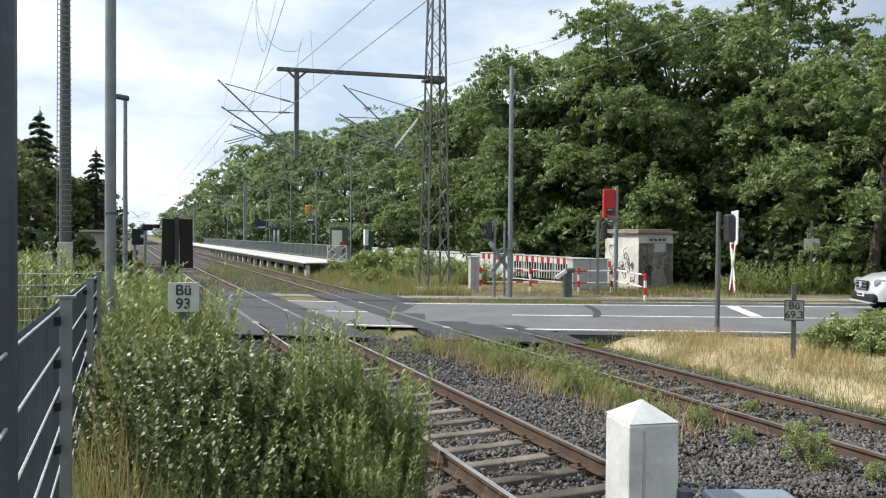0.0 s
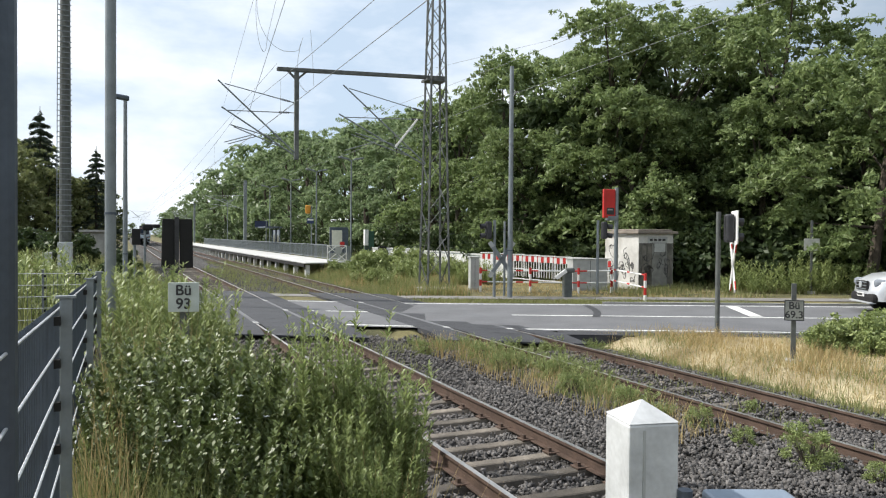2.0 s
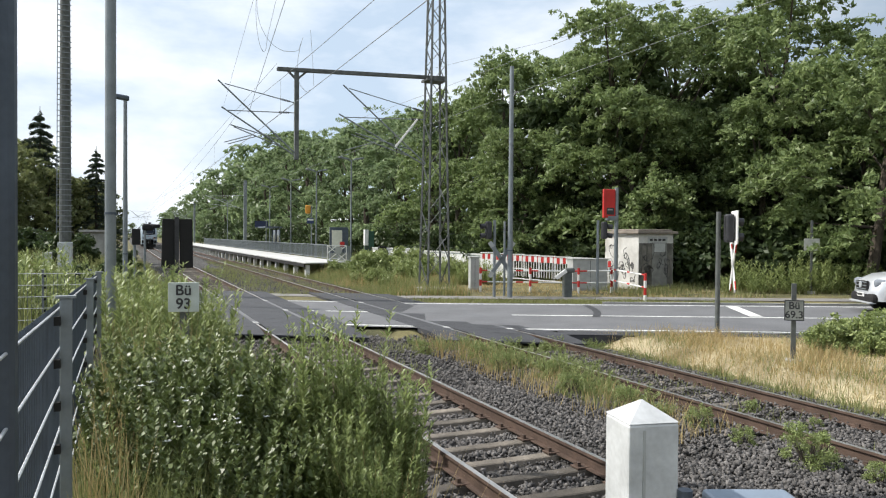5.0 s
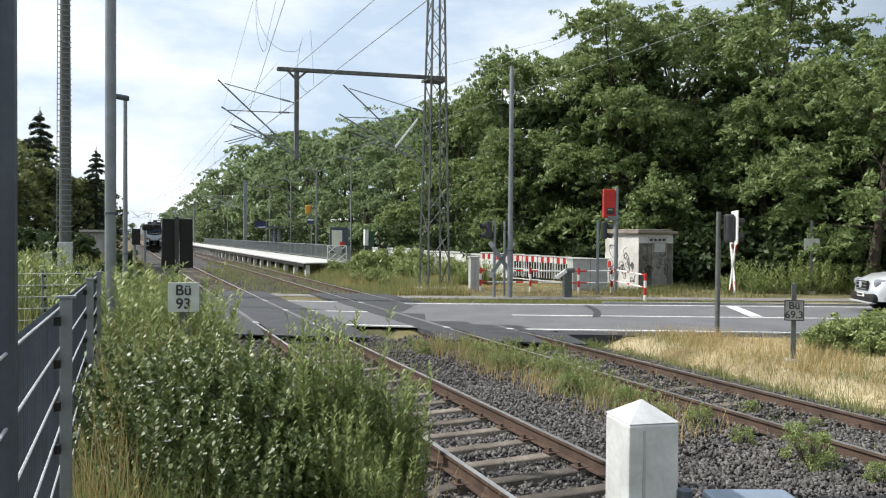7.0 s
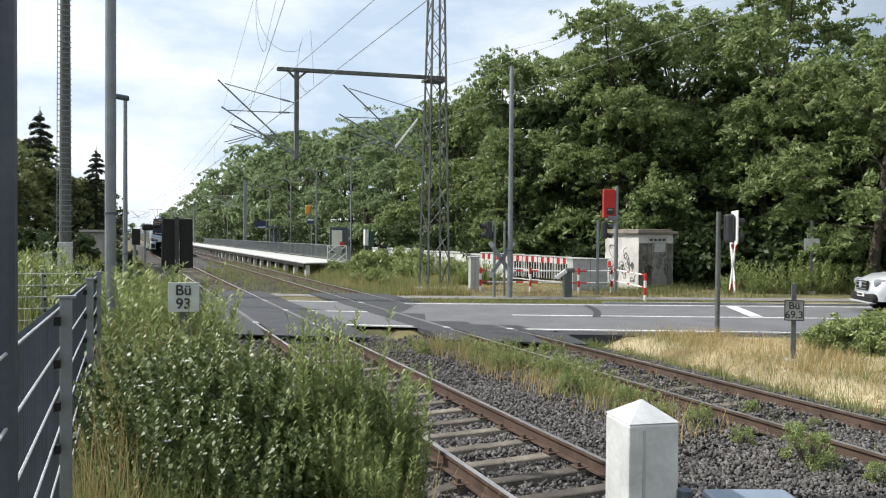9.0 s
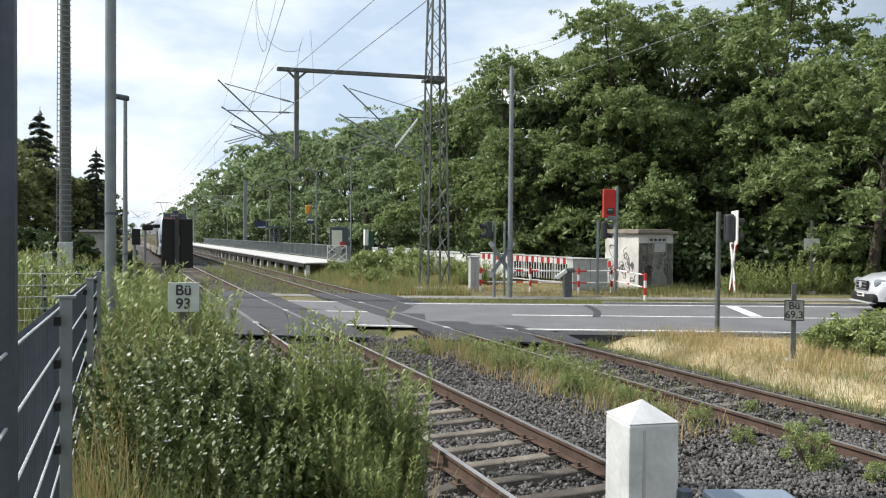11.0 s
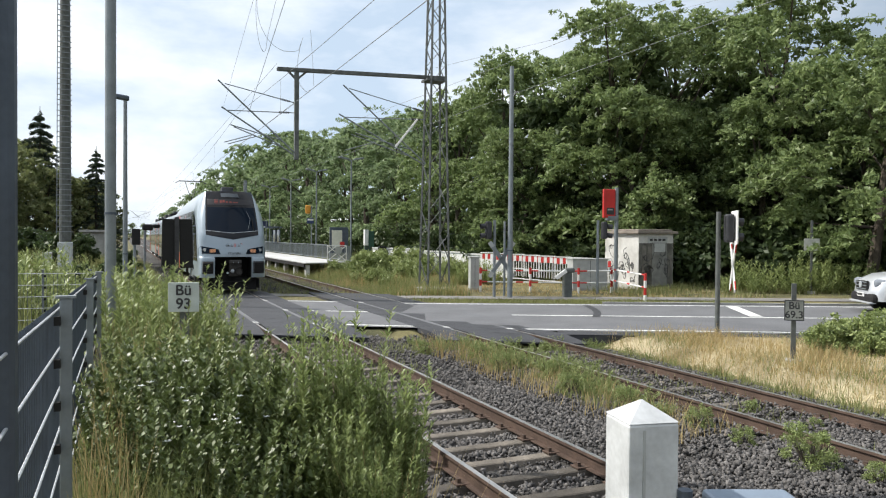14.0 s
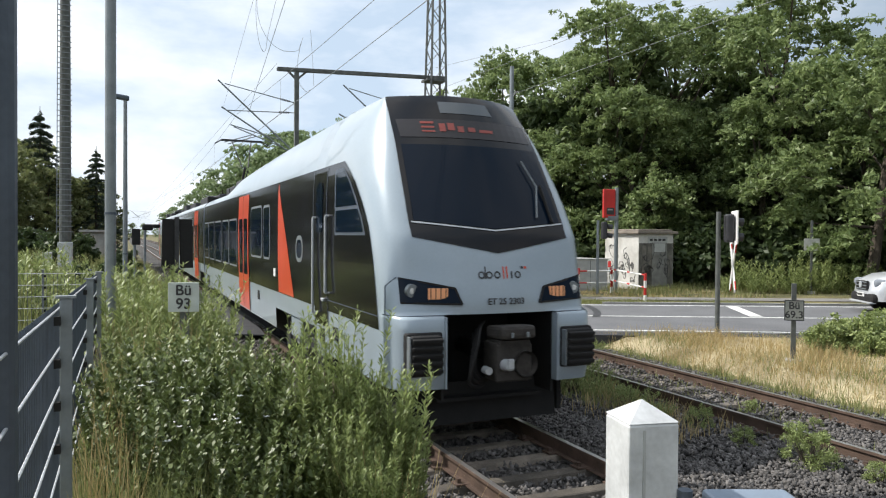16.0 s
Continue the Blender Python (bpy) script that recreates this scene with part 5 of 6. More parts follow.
part("roof", bm, mat("roof_slab", (0.22, 0.19, 0.16), 0.9, vary=0.3, scale=3), house, "weathered flat roof slab")
part("name_plate", box(B(), 1.05, -0.012, 2.3, 1.1, 0.02, 0.3), M_grey, house, "pale plate with dark bars")
for k in range(4):
    part("plate_bar", box(B(), 0.68 + 0.24 * k, -0.026, 2.3, 0.17, 0.008, 0.1), M_ink, house)
part("door", box(B(), 1.15, -0.022, 1.2, 0.85, 0.03, 1.95), mat("house_door", (0.2, 0.2, 0.185), 0.7, vary=0.25, scale=3), house, "grey stained door")
part("vent_panel", box(B(), 1.15, -0.04, 1.95, 0.6, 0.03, 0.4), M_grey, house)
# thin sheet on the front wall: grime, and the wall's shade painted in
part("front_render", box(B(), 0.98, -0.004, 1.1, 1.9, 0.012, 2.1), mat("grimy_shaded_render", (0.12, 0.115, 0.10), 0.9, vary=0.5, scale=2.2, fine=40, bump=0.3), house, "grimy render with faded paint, the wall's shade put into its colour")
# scribbles and stains on the walls
rg = random.Random(3)
for wall_i in range(20):
    left_wall = wall_i < 12
    a0, z0 = (0.3 + 0.18 * wall_i if left_wall else 0.2 + 0.21 * (wall_i - 12)), rg.uniform(0.6, 1.8)
    pts, ang, p = [], rg.uniform(0, 6), [a0, z0]
    for k in range(22):
        ang += rg.uniform(-0.3, 1.5)
        p = [p[0] + 0.085 * math.cos(ang), p[1] + 0.11 * math.sin(ang)]
        q = (min(2.4 if left_wall else 1.85, max(0.1, p[0])), min(2.2, max(0.4, p[1])))
        pts.append((-0.01, q[0], q[1]) if left_wall else (q[0], -0.045, q[1]))
    wire("scribble", pts, 0.010, M_ink, "", house)["label"] = "dark paint scribble"
M_stain = mat("dark_stain", (0.16, 0.15, 0.13), 0.9, vary=0.4, scale=3)
for x_, z_, w_, h_ in ((0.3, 1.3, 0.22, 1.5), (0.62, 1.5, 0.2, 1.0), (1.75, 1.0, 0.2, 1.2)):
    part("stain_streak", box(B(), x_, -0.012, z_, w_, 0.012, h_), M_stain, house, "dark weather streak")

# grey cabinets
for (x, y, w, d_, h, lab) in ((15.0, 27.7, 1.7, 0.6, 1.3, "wide pale grey equipment cabinet"), (10.5, 30.1, 0.42, 0.35, 1.4, "narrow pale grey equipment cabinet")):
    t = thing("equipment_cabinet", pose(x, y, ground_z(x, y), 0, 0, -8), lab, "equipment cabinet", "equipment cabinets")
    part("case", box(B(), 0, 0, h / 2 + 0.08, w, d_, h, bevel=0.02), M_grey, t)
    part("lid", box(B(), 0, 0, h + 0.1, w + 0.08, d_ + 0.08, 0.06, bevel=0.015), M_grey, t)
    part("plinth", box(B(), 0, 0, 0.04, w + 0.04, d_ + 0.04, 0.1), M_concrete, t)
    part("door_seam", box(B(), 0, -d_ / 2 - 0.003, h / 2 + 0.1, 0.015, 0.006, h * 0.9), M_darksteel, t)
# barrier drive
M_drive = mat("drive_grey", (0.09, 0.1, 0.095), 0.6, vary=0.25, scale=5)
t = thing("barrier_drive", pose(12.35, 25.25, ground_z(12.35, 25.2), 0, 0, -15), "grey barrier drive pedestal with a sloping arm", "barrier drive")
part("pedestal", box(B(), 0, 0, 0.5, 0.34, 0.32, 1.0, bevel=0.04), M_drive, t)
part("head", box(B(), 0.02, 0, 1.08, 0.5, 0.4, 0.2, bevel=0.06, ry=-0.12), M_drive, t)
part("arm_stub", bar(B(), (-0.15, -0.28, 1.1), (-0.55, -0.28, 0.8), 0.14), M_white, t)


def red_white_railing(points, zs_, label, group):
    t = thing("guard_railing", pose(0, 0, 0), label, "guard railing", group)
    for (x, y) in points:
        z = ground_z(x, y)
        for k in range(4):
            part("post_band", tube(B(), (x, y, z + 0.27 * k), (x, y, z + 0.27 * (k + 1)), 0.055, n=12), M_red if k % 2 else M_white, t)
    for (x0, y0), (x1, y1) in zip(points[:-1], points[1:]):
        for zz in zs_:
            a, b_ = Vector((x0, y0, ground_z(x0, y0) + zz)), Vector((x1, y1, ground_z(x1, y1) + zz))
            n_ = max(2, int((b_ - a).length / 0.3))
            for k in range(n_):
                part("rail_band", tube(B(), a.lerp(b_, k / n_), a.lerp(b_, (k + 1) / n_), 0.03, n=8), M_red if k % 5 == 0 else M_white, t)
    return t


red_white_railing([(13.8, 22.2), (15.0, 25.9)], (0.55, 1.02), "red and white tubular guard railing", "guard railings")
red_white_railing([(10.3, 29.0), (12.0, 27.6), (13.6, 26.3), (15.0, 25.9)], (0.45, 0.95), "red and white tubular guard railing", "guard railings")
# red and white site barriers
for k in range(9):
    x0, y0 = 13.9 + 0.4 * k, 35.4 - 0.86 * k
    ang = math.degrees(math.atan2(-0.86, 0.4))
    t = thing("site_barrier", pose(x0, y0, ground_z(x0, y0) + 0.03 * (8 - k), 0, 0, ang + 6), "plastic site barrier with red and white stripes", "site barrier", "site barriers")
    fr = B()
    for zz in (0.03, 0.55, 1.28):
        bar(fr, (-0.48, 0, zz), (0.48, 0, zz), 0.05)
    for xx in (-0.48, -0.3, -0.15, 0, 0.15, 0.3, 0.48):
        bar(fr, (xx, 0, 0.15), (xx, 0, 0.95), 0.03)
    part("frame", fr, M_white, t)
    for j in range(6):
        part("stripe", box(B(), -0.42 + 0.168 * j, 0, 1.08, 0.165, 0.035, 0.28), M_red if j % 2 else M_white, t)


def km_sign(x, y, z_lo, z_hi, z_top, w, face, label, plate_mat, lines, rim=True):
    t = thing("railway_sign", pose(x, y, ground_z(x, y), 0, 0, face), label, "railway sign", "railway signs")
    g = ground_z(x, y)
    part("post", bar(B(), (0, 0, -0.05), (0, 0, z_top - g), 0.085), M_mast, t)
    part("foot", box(B(), 0, 0, 0.02, 0.3, 0.3, 0.14, bevel=0.02), M_concrete, t)
    h = z_hi - z_lo
    pl = part("plate", box(B(), 0, -0.07, (z_lo + z_hi) / 2 - g, w, 0.02, h, bevel=0.005), plate_mat, t, "pale sign plate")
    if rim:
        bm = B()
        zc = (z_lo + z_hi) / 2 - g
        for a, b_ in (((-w / 2, zc - h / 2), (w / 2, zc - h / 2)), ((-w / 2, zc + h / 2), (w / 2, zc + h / 2)), ((-w / 2, zc - h / 2), (-w / 2, zc + h / 2)), ((w / 2, zc - h / 2), (w / 2, zc + h / 2))):
            bar(bm, (a[0], -0.083, a[1]), (b_[0], -0.083, b_[1]), 0.016)
        part("rim", bm, M_ink, pl)
    for k, s in enumerate(lines):
        lettering("sign_text", s, h * 0.5, (0, -0.085, z_lo - g + h * (0.73 - 0.46 * k)), M_ink, t, (radians(90), 0, 0))
    return t


M_plate = mat("sign_plate_grey", (0.36, 0.37, 0.33), 0.7, vary=0.15, scale=6)
km_sign(8.05, 10.55, 0.86, 1.25, 1.58, 0.34, -42, "pale square railway sign on a short post", M_plate, ("Bü", "69.3"))
M_plate2 = mat("sign_plate_pale", (0.5, 0.54, 0.5), 0.6, vary=0.12, scale=6)
km_sign(-3.535, 8.1, 1.65, 1.955, 1.87, 0.305, -12, "pale square railway sign standing in tall weeds", M_plate2, ("Bü", "93"), False)
km_sign(22.1, 21.9, 2.0, 2.5, 3.25, 0.6, -40, "small grey sign on a thin pole by the wood", M_plate, ("", ""), False)
# black signal boards seen from behind
t = thing("signal_boards", pose(-3.31, 13.0, ground_z(-3.3, 13)), "pair of black signal backboards on a post", "signal")
zg = ground_z(-3.3, 13)
part("post", bar(B(), (0, 0, 0), (0, 0, 2.74 - zg), 0.07), M_darksteel, t)
for sx, tilt in ((-0.13, 0.02), (0.15, -0.02)):
    part("backboard", box(B(), sx, 0.02, 2.3 - zg, 0.21, 0.05, 0.82, bevel=0.01, ry=tilt), M_black, t, "matt black board")
t = thing("far_signal", pose(-3.2, 38, ground_z(-3.2, 38)), "dark hooded railway signal beside the track", "signal")
zg = ground_z(-3.2, 38)
part("post", tube(B(), (0, 0, 0), (0, 0, 2.9 - zg), 0.06, n=10), M_galv, t)
part("head", box(B(), 0.12, 0, 2.78 - zg, 0.5, 0.4, 0.3, bevel=0.08), M_black, t)
part("hood", box(B(), 0.5, -0.1, 2.84 - zg, 0.36, 0.4, 0.18, bevel=0.06), M_black, t)
t = thing("far_signal", pose(-3.75, 30, ground_z(-3.75, 30)), "dark box signal on a pole", "signal")
part("post", tube(B(), (0, 0, 0), (0, 0, 2.6 - ground_z(-3.75, 30)), 0.06, n=10), M_galv, t)
part("head", box(B(), 0.05, 0, 2.35 - ground_z(-3.75, 30), 0.3, 0.3, 0.6, bevel=0.03), M_black, t)


# ---------- parked car ----------
def car(x, y, rz):
    """Silver car; its front looks along local -X."""
    t = thing("car", pose(x, y, rise(x) + 0.01, 0, 0, rz), "silver car waiting on the road before the crossing", "car")
    M_paint = mat("silver_paint", (0.62, 0.64, 0.67), 0.3, 0.35, vary=0.04, scale=2, bump=0, coat=0.6)
    prof = [(0.0, 0.35), (-0.02, 0.55), (0.06, 0.88), (0.55, 1.06), (1.25, 1.14), (2.0, 1.62), (2.6, 1.76), (3.8, 1.74), (4.5, 1.3), (4.6, 0.8), (4.55, 0.35)]
    sec = [(-0.92, 0.93, 0.34), (-0.9, 0.97, 0.2), (-0.78, 0.99, 0.08), (-0.4, 1.0, 0.015), (0, 1.0, 0), (0.4, 1.0, 0.015), (0.78, 0.99, 0.08), (0.9, 0.97, 0.2), (0.92, 0.93, 0.34)]
    v, f = [], []
    for yy, sc, back in sec:
        for px, pz in prof:
            inset = 0.0 if pz < 1.1 else (0.16 * (pz - 1.1) / 0.6)
            v.append((px + back * max(0, 1 - px), yy * (1 - inset), 0.35 + (pz - 0.35) * sc))
    k = len(prof)
    for j in range(8):
        for i in range(k - 1):
            f.append((j * k + i, j * k + i + 1, (j + 1) * k + i + 1, (j + 1) * k + i))
    f += [tuple(range(k)), tuple(range(8 * k, 9 * k))]
    part("body", (v, f), M_paint, t, smooth=True)
    part("bumper", box(B(), 0.08, 0, 0.42, 0.26, 1.66, 0.26, bevel=0.1), M_black, t, "black lower bumper with air intake")
    part("bumper_lip", box(B(), 0.0, 0, 0.30, 0.2, 1.5, 0.05, bevel=0.02), M_paint, t, "pale lip below the intake")
    part("emblem", tube(B(), (-0.07, 0, 0.77), (-0.05, 0, 0.77), 0.09, n=20), M_rod, t, "round chrome emblem")
    gr = part("grille", box(B(), -0.0, 0, 0.75, 0.08, 0.8, 0.26, bevel=0.03), M_black, t, "black radiator grille")
    for q in range(3):
        part("grille_bar", box(B(), -0.045, 0, 0.66 + 0.09 * q, 0.02, 0.76, 0.025), M_galv, gr, "chrome grille bar")
    for s in (-1, 1):
        part("headlight", box(B(), 0.26, s * 0.66, 0.83, 0.36, 0.4, 0.22, rz=s * 0.45, bevel=0.08), glass_mat("car_lamp", (0.25, 0.27, 0.3), 0.06), t, "clear headlight")
        for wx in (0.92, 3.7):
            wh = part("wheel", tube(B(), (wx, s * 0.72, 0.33), (wx, s * 0.94, 0.33), 0.33, n=24), M_black, t)
            part("rim", tube(B(), (wx, s * 0.93, 0.33), (wx, s * 0.95, 0.33), 0.22, n=16), M_galv, wh, "alloy rim")
            part("wheel_arch", tube(B(), (wx, s * 0.7, 0.36), (wx, s * 0.925, 0.36), 0.39, n=24), M_black, t)
        part("side_window", box(B(), 2.75, s * 0.845, 1.42, 2.0, 0.03, 0.42, rx=s * 0.25), M_glass, t, "dark side window")
        part("mirror", box(B(), 1.65, s * 1.02, 1.2, 0.16, 0.22, 0.16, bevel=0.04), M_paint, t, "door mirror")
    part("windscreen", box(B(), 1.62, 0, 1.42, 0.04, 1.4, 0.78, ry=radians(57), bevel=0.01), M_glass, t, "sloping windscreen")
    part("plate", box(B(), -0.05, 0, 0.5, 0.02, 0.5, 0.11), M_white, t, "white plate with dark bar")
    part("plate_bar", box(B(), -0.064, 0.03, 0.5, 0.008, 0.36, 0.06), M_ink, t)
    t.scale = (1.0, 1.0, 1.14)
    return t


car(17.22, 15.93, -31.5)


# ---------- fence, gate post and bench beside the camera ----------
def mesh_fence(x0, y0, x1, y1, z0, z1, h, label, posts, pitch=0.175):
    d = Vector((x1 - x0, y1 - y0, 0))
    L = d.length
    t = thing("mesh_fence", Matrix.Translation((x0, y0, 0)) @ d.to_track_quat("X", "Z").to_matrix().to_4x4(), label, "fence", "fences")
    zt = lambda s: z0 + (z1 - z0) * s / L
    for k in range(int(h / pitch) + 1):
        for dy in (-0.009, 0.009):
            # rods take the paler zinc: their sunlit white is put into the colour
            part("wire_rod", tube(B(), (0, dy, zt(0) - pitch * k - 0.02), (L, dy, zt(L) - pitch * k - 0.02), 0.0045, n=6), M_rod, t)
    bm = B()
    for i in range(int(L / 0.05)):
        s = i * 0.05
        tube(bm, (s, 0, zt(s) - h), (s, 0, zt(s)), 0.003, n=5)
    up = part("rod_mesh", bm, M_galv_dark, t, "fine upright fence rods")
    up["kind"] = "stuff"
    for s in posts:
        ps = part("fence_post", box(B(), s, -0.045, zt(s) + 0.03 - h / 2 - 0.15, 0.03, 0.046, h + 0.3, bevel=0.004), M_galv, t, "flat steel fence post")
        part("post_cap", box(B(), s, -0.045, zt(s) + 0.036, 0.045, 0.075, 0.01), M_galv, ps)
        for k in range(4):
            part("clamp", box(B(), s - 0.03, -0.012, zt(s) - 0.06 - pitch * k, 0.03, 0.03, 0.035), M_black, ps, "black clamp")
    return t


mesh_fence(-4.37, 0.35, -4.40, 9.2, 2.235, 2.0, 1.25, "grey double-rod steel mesh fence", [0.3, 3.05, 5.6, 8.0])
mesh_fence(-4.5, 12.6, -12.0, 12.9, 1.86, 1.86, 1.1, "grey double-rod steel mesh fence among weeds", [0.1, 0.75, 3.2, 5.7])

gp = thing("gate_post", pose(-2.915, 1.495, 0, 0, 0, -11), "white square post with a pyramid cap", "gate post")
zg = ground_z(-2.96, 1.5)
M_cream = mat("weathered_white_post", (0.53, 0.54, 0.545), 0.6, vary=0.2, scale=9, fine=60, bump=0.06)
bm = B()
box(bm, 0, 0, (zg + 2.0) / 2, 0.135, 0.135, 2.0 - zg, bevel=0.008)
part("shaft", bm, M_cream, gp)
bm = B()
r = bmesh.ops.create_cone(bm, cap_ends=True, segments=4, radius1=0.0945, radius2=0.004, depth=0.044, matrix=Matrix.Translation((0, 0, 2.022)) @ Euler((0, 0, radians(45))).to_matrix().to_4x4())
part("cap", bm, M_cream, gp, "low pyramid cap")
part("corner_strip", box(B(), -0.028, -0.069, (zg + 1.985) / 2, 0.006, 0.006, 1.985 - zg), M_grey, gp, "fine upright groove")
gt = thing("low_gate", pose(-2.76, 1.39, 0, 0, 0, -23), "blue-grey metal gate top rail beside the post", "gate")
M_bluegate = mat("blue_grey_paint", (0.22, 0.27, 0.34), 0.4, 0.2, vary=0.1, scale=6, bump=0.03)
part("top_rail", box(B(), 0.09, 0.02, 1.785, 0.22, 0.1, 0.05, bevel=0.012), M_bluegate, gt)
part("gate_leg", box(B(), 0.12, 0, (zg + 1.79) / 2, 0.06, 0.06, 1.79 - zg), M_bluegate, gt)
part("latch", tube(B(), (-0.09, -0.02, 1.76), (-0.09, -0.02, 1.835), 0.018, n=14), M_galv_dark, gt, "round steel latch pin")


# ---------- grass, weeds and ballast stones ----------
def blades(rng, pts, h, w, lean=0.35, segs=2):
    """Grass blades: tapering bent strips of two quads."""
    pts = np.asarray(pts, float)
    n = len(pts)
    a = rng.uniform(0, 6.283, n)
    hh = h * rng.uniform(0.55, 1.25, n) if np.isscalar(h) else h * rng.uniform(0.6, 1.2, n)
    side = np.stack([np.cos(a), np.sin(a), np.zeros(n)], 1)
    b = a + rng.uniform(0.6, 2.5, n)
    ln = np.stack([np.cos(b), np.sin(b), np.zeros(n)], 1) * (lean * hh * rng.uniform(0.2, 1.2, n))[:, None]
    up = np.stack([np.zeros(n), np.zeros(n), hh], 1)
    ww = (w * rng.uniform(0.7, 1.3, n))[:, None] * side
    mid = pts + up * 0.55 + ln * 0.35
    tip = pts + up + ln
    v = np.stack([pts - ww, pts + ww, mid + ww * 0.7, mid - ww * 0.7, tip + ww * 0.12, tip - ww * 0.12], 1).reshape(-1, 3)
    i = np.arange(n)[:, None] * 6
    f = np.concatenate([i + np.array([[0, 1, 2, 3]]), i + np.array([[3, 2, 4, 5]])])
    return v, f


def scatter(rng, n, x0, x1, y0, y1, test=None, patch=0.0):
    out = []
    tries = 0
    while len(out) < n and tries < n * 12:
        tries += 1
        x, y = rng.uniform(x0, x1), rng.uniform(y0, y1)
        nd = x * RN.x + y * RN.y
        if 16.9 < nd < 24.9 and x > -3.2:
            continue
        if test and not test(x, y):
            continue
        if patch and noise.noise((x * patch, y * patch, 7.7)) < rng.uniform(-0.45, 0.25):
            continue
        out.append((x, y, ground_z(x, y) - 0.02))
    return out


def stuff(name, chunks, material, label, category):
    return tagged(quads(name, chunks, material), label, category, kind="stuff")


rng = np.random.default_rng(21)
# dry verge beside the far track
stuff("dry_grass", [blades(rng, scatter(rng, 13000, 7.0, 17, 4, 19, None, 0.5), 0.13, 0.006, 1.3), blades(rng, scatter(rng, 5000, 6.7, 9.4, 4, 16, None, 0.9), 0.32, 0.006, 0.5)], M_dry, "pale dry grass on the verge", "grass")
stuff("green_grass", [blades(rng, scatter(rng, 14000, 6.6, 18, 4, 19, None, 0.6), 0.19, 0.006, 0.6),
                      blades(rng, scatter(rng, 9000, 14.5, 30, 8, 30, lambda x, y: x * RN.x + y * RN.y > 28.2, 0.6), 0.3, 0.01, 0.4)], M_grass, "green grass tufts on the verge", "grass")
# far side, between the road and the platform
stuff("meadow_grass", [blades(rng, scatter(rng, 22000, 6.2, 14, 26, 60, lambda x, y: x * RN.x + y * RN.y > 28.2 and not (x > 9.2 and y < 33), 0.25), 0.48, 0.011, 0.4),
                       blades(rng, scatter(rng, 5500, 5.8, 17, 15, 30, lambda x, y: 24.9 < x * RN.x + y * RN.y < 26.5, 0.5), 0.14, 0.01, 0.4),
                       blades(rng, scatter(rng, 6000, 12, 19, 33, 70, None, 0.25), 0.9, 0.014, 0.35)], M_grass, "tall green meadow grass", "grass")
stuff("dry_meadow_grass", [blades(rng, scatter(rng, 7000, 6.4, 14, 26, 50, lambda x, y: x * RN.x + y * RN.y > 28.2 and not (x > 9.2 and y < 33), 0.4), 0.42, 0.01, 0.4), blades(rng, scatter(rng, 4500, 9, 19, 20, 33, lambda x, y: x * RN.x + y * RN.y > 28.2, 0.6), 0.14, 0.01, 0.8)], M_dry, "pale dry stalks in the meadow", "grass")
# weeds between the tracks and on them
weeds = []
for (x0, x1, y0, y1, n, h) in ((2.6, 3.5, 8.5, 16, 1700, 0.27), (3.5, 5.6, 6, 15, 900, 0.2), (1.3, 3.3, 27, 60, 3000, 0.3), (3.0, 6.4, 27, 75, 6000, 0.3), (6.0, 6.8, 2, 14, 1500, 0.22), (-2.6, -1.5, 6, 17, 1500, 0.28), (1.6, 3.4, 15.2, 17.2, 500, 0.2), (-1.5, 1.4, 13, 17, 500, 0.25)):
    weeds.append(blades(rng, [(x, y, -0.28) for x, y, z in scatter(rng, n, x0, x1, y0, y1, None, 1.1)], h, 0.008, 0.5))
stuff("track_weeds", weeds, M_grass, "green weeds growing between the rails", "weeds")
stuff("track_straw", [blades(rng, [(x, y, -0.28) for x, y, z in scatter(rng, 1500, 2.3, 3.6, 7.5, 17, None, 1.4)], 0.36, 0.006, 0.5)], M_dry, "dry yellow stalks between the tracks", "weeds")
# tall grass on the bank, beyond the shrubs
bank = []
for (x0, x1, y0, y1, n, h, w) in ((-4.25, -3.0, 8.6, 22, 8000, 0.62, 0.008), (-4.4, -3.7, 1.8, 7, 2600, 0.42, 0.004), (-14, -4.7, 10, 50, 14000, 0.8, 0.014), (-5.2, -2.6, 22, 60, 7000, 0.7, 0.014)):
    bank.append(blades(rng, scatter(rng, n, x0, x1, y0, y1, None, 0.4), h, w, 0.4))
stuff("bank_grass", bank, M_grass, "tall green grass on the bank", "grass")
stuff("bank_straw", [blades(rng, scatter(rng, 900, -4.3, -2.9, 4.5, 16, None, 0.8), 0.7, 0.004, 0.35), blades(rng, scatter(rng, 380, -4.3, -4.05, 3.0, 7, None, 0), 0.6, 0.003, 0.3), blades(rng, scatter(rng, 170, -2.75, -2.2, 3.3, 4.4, None, 0), 0.95, 0.004, 0.35)], M_dry, "dry yellow stalks on the bank", "grass")


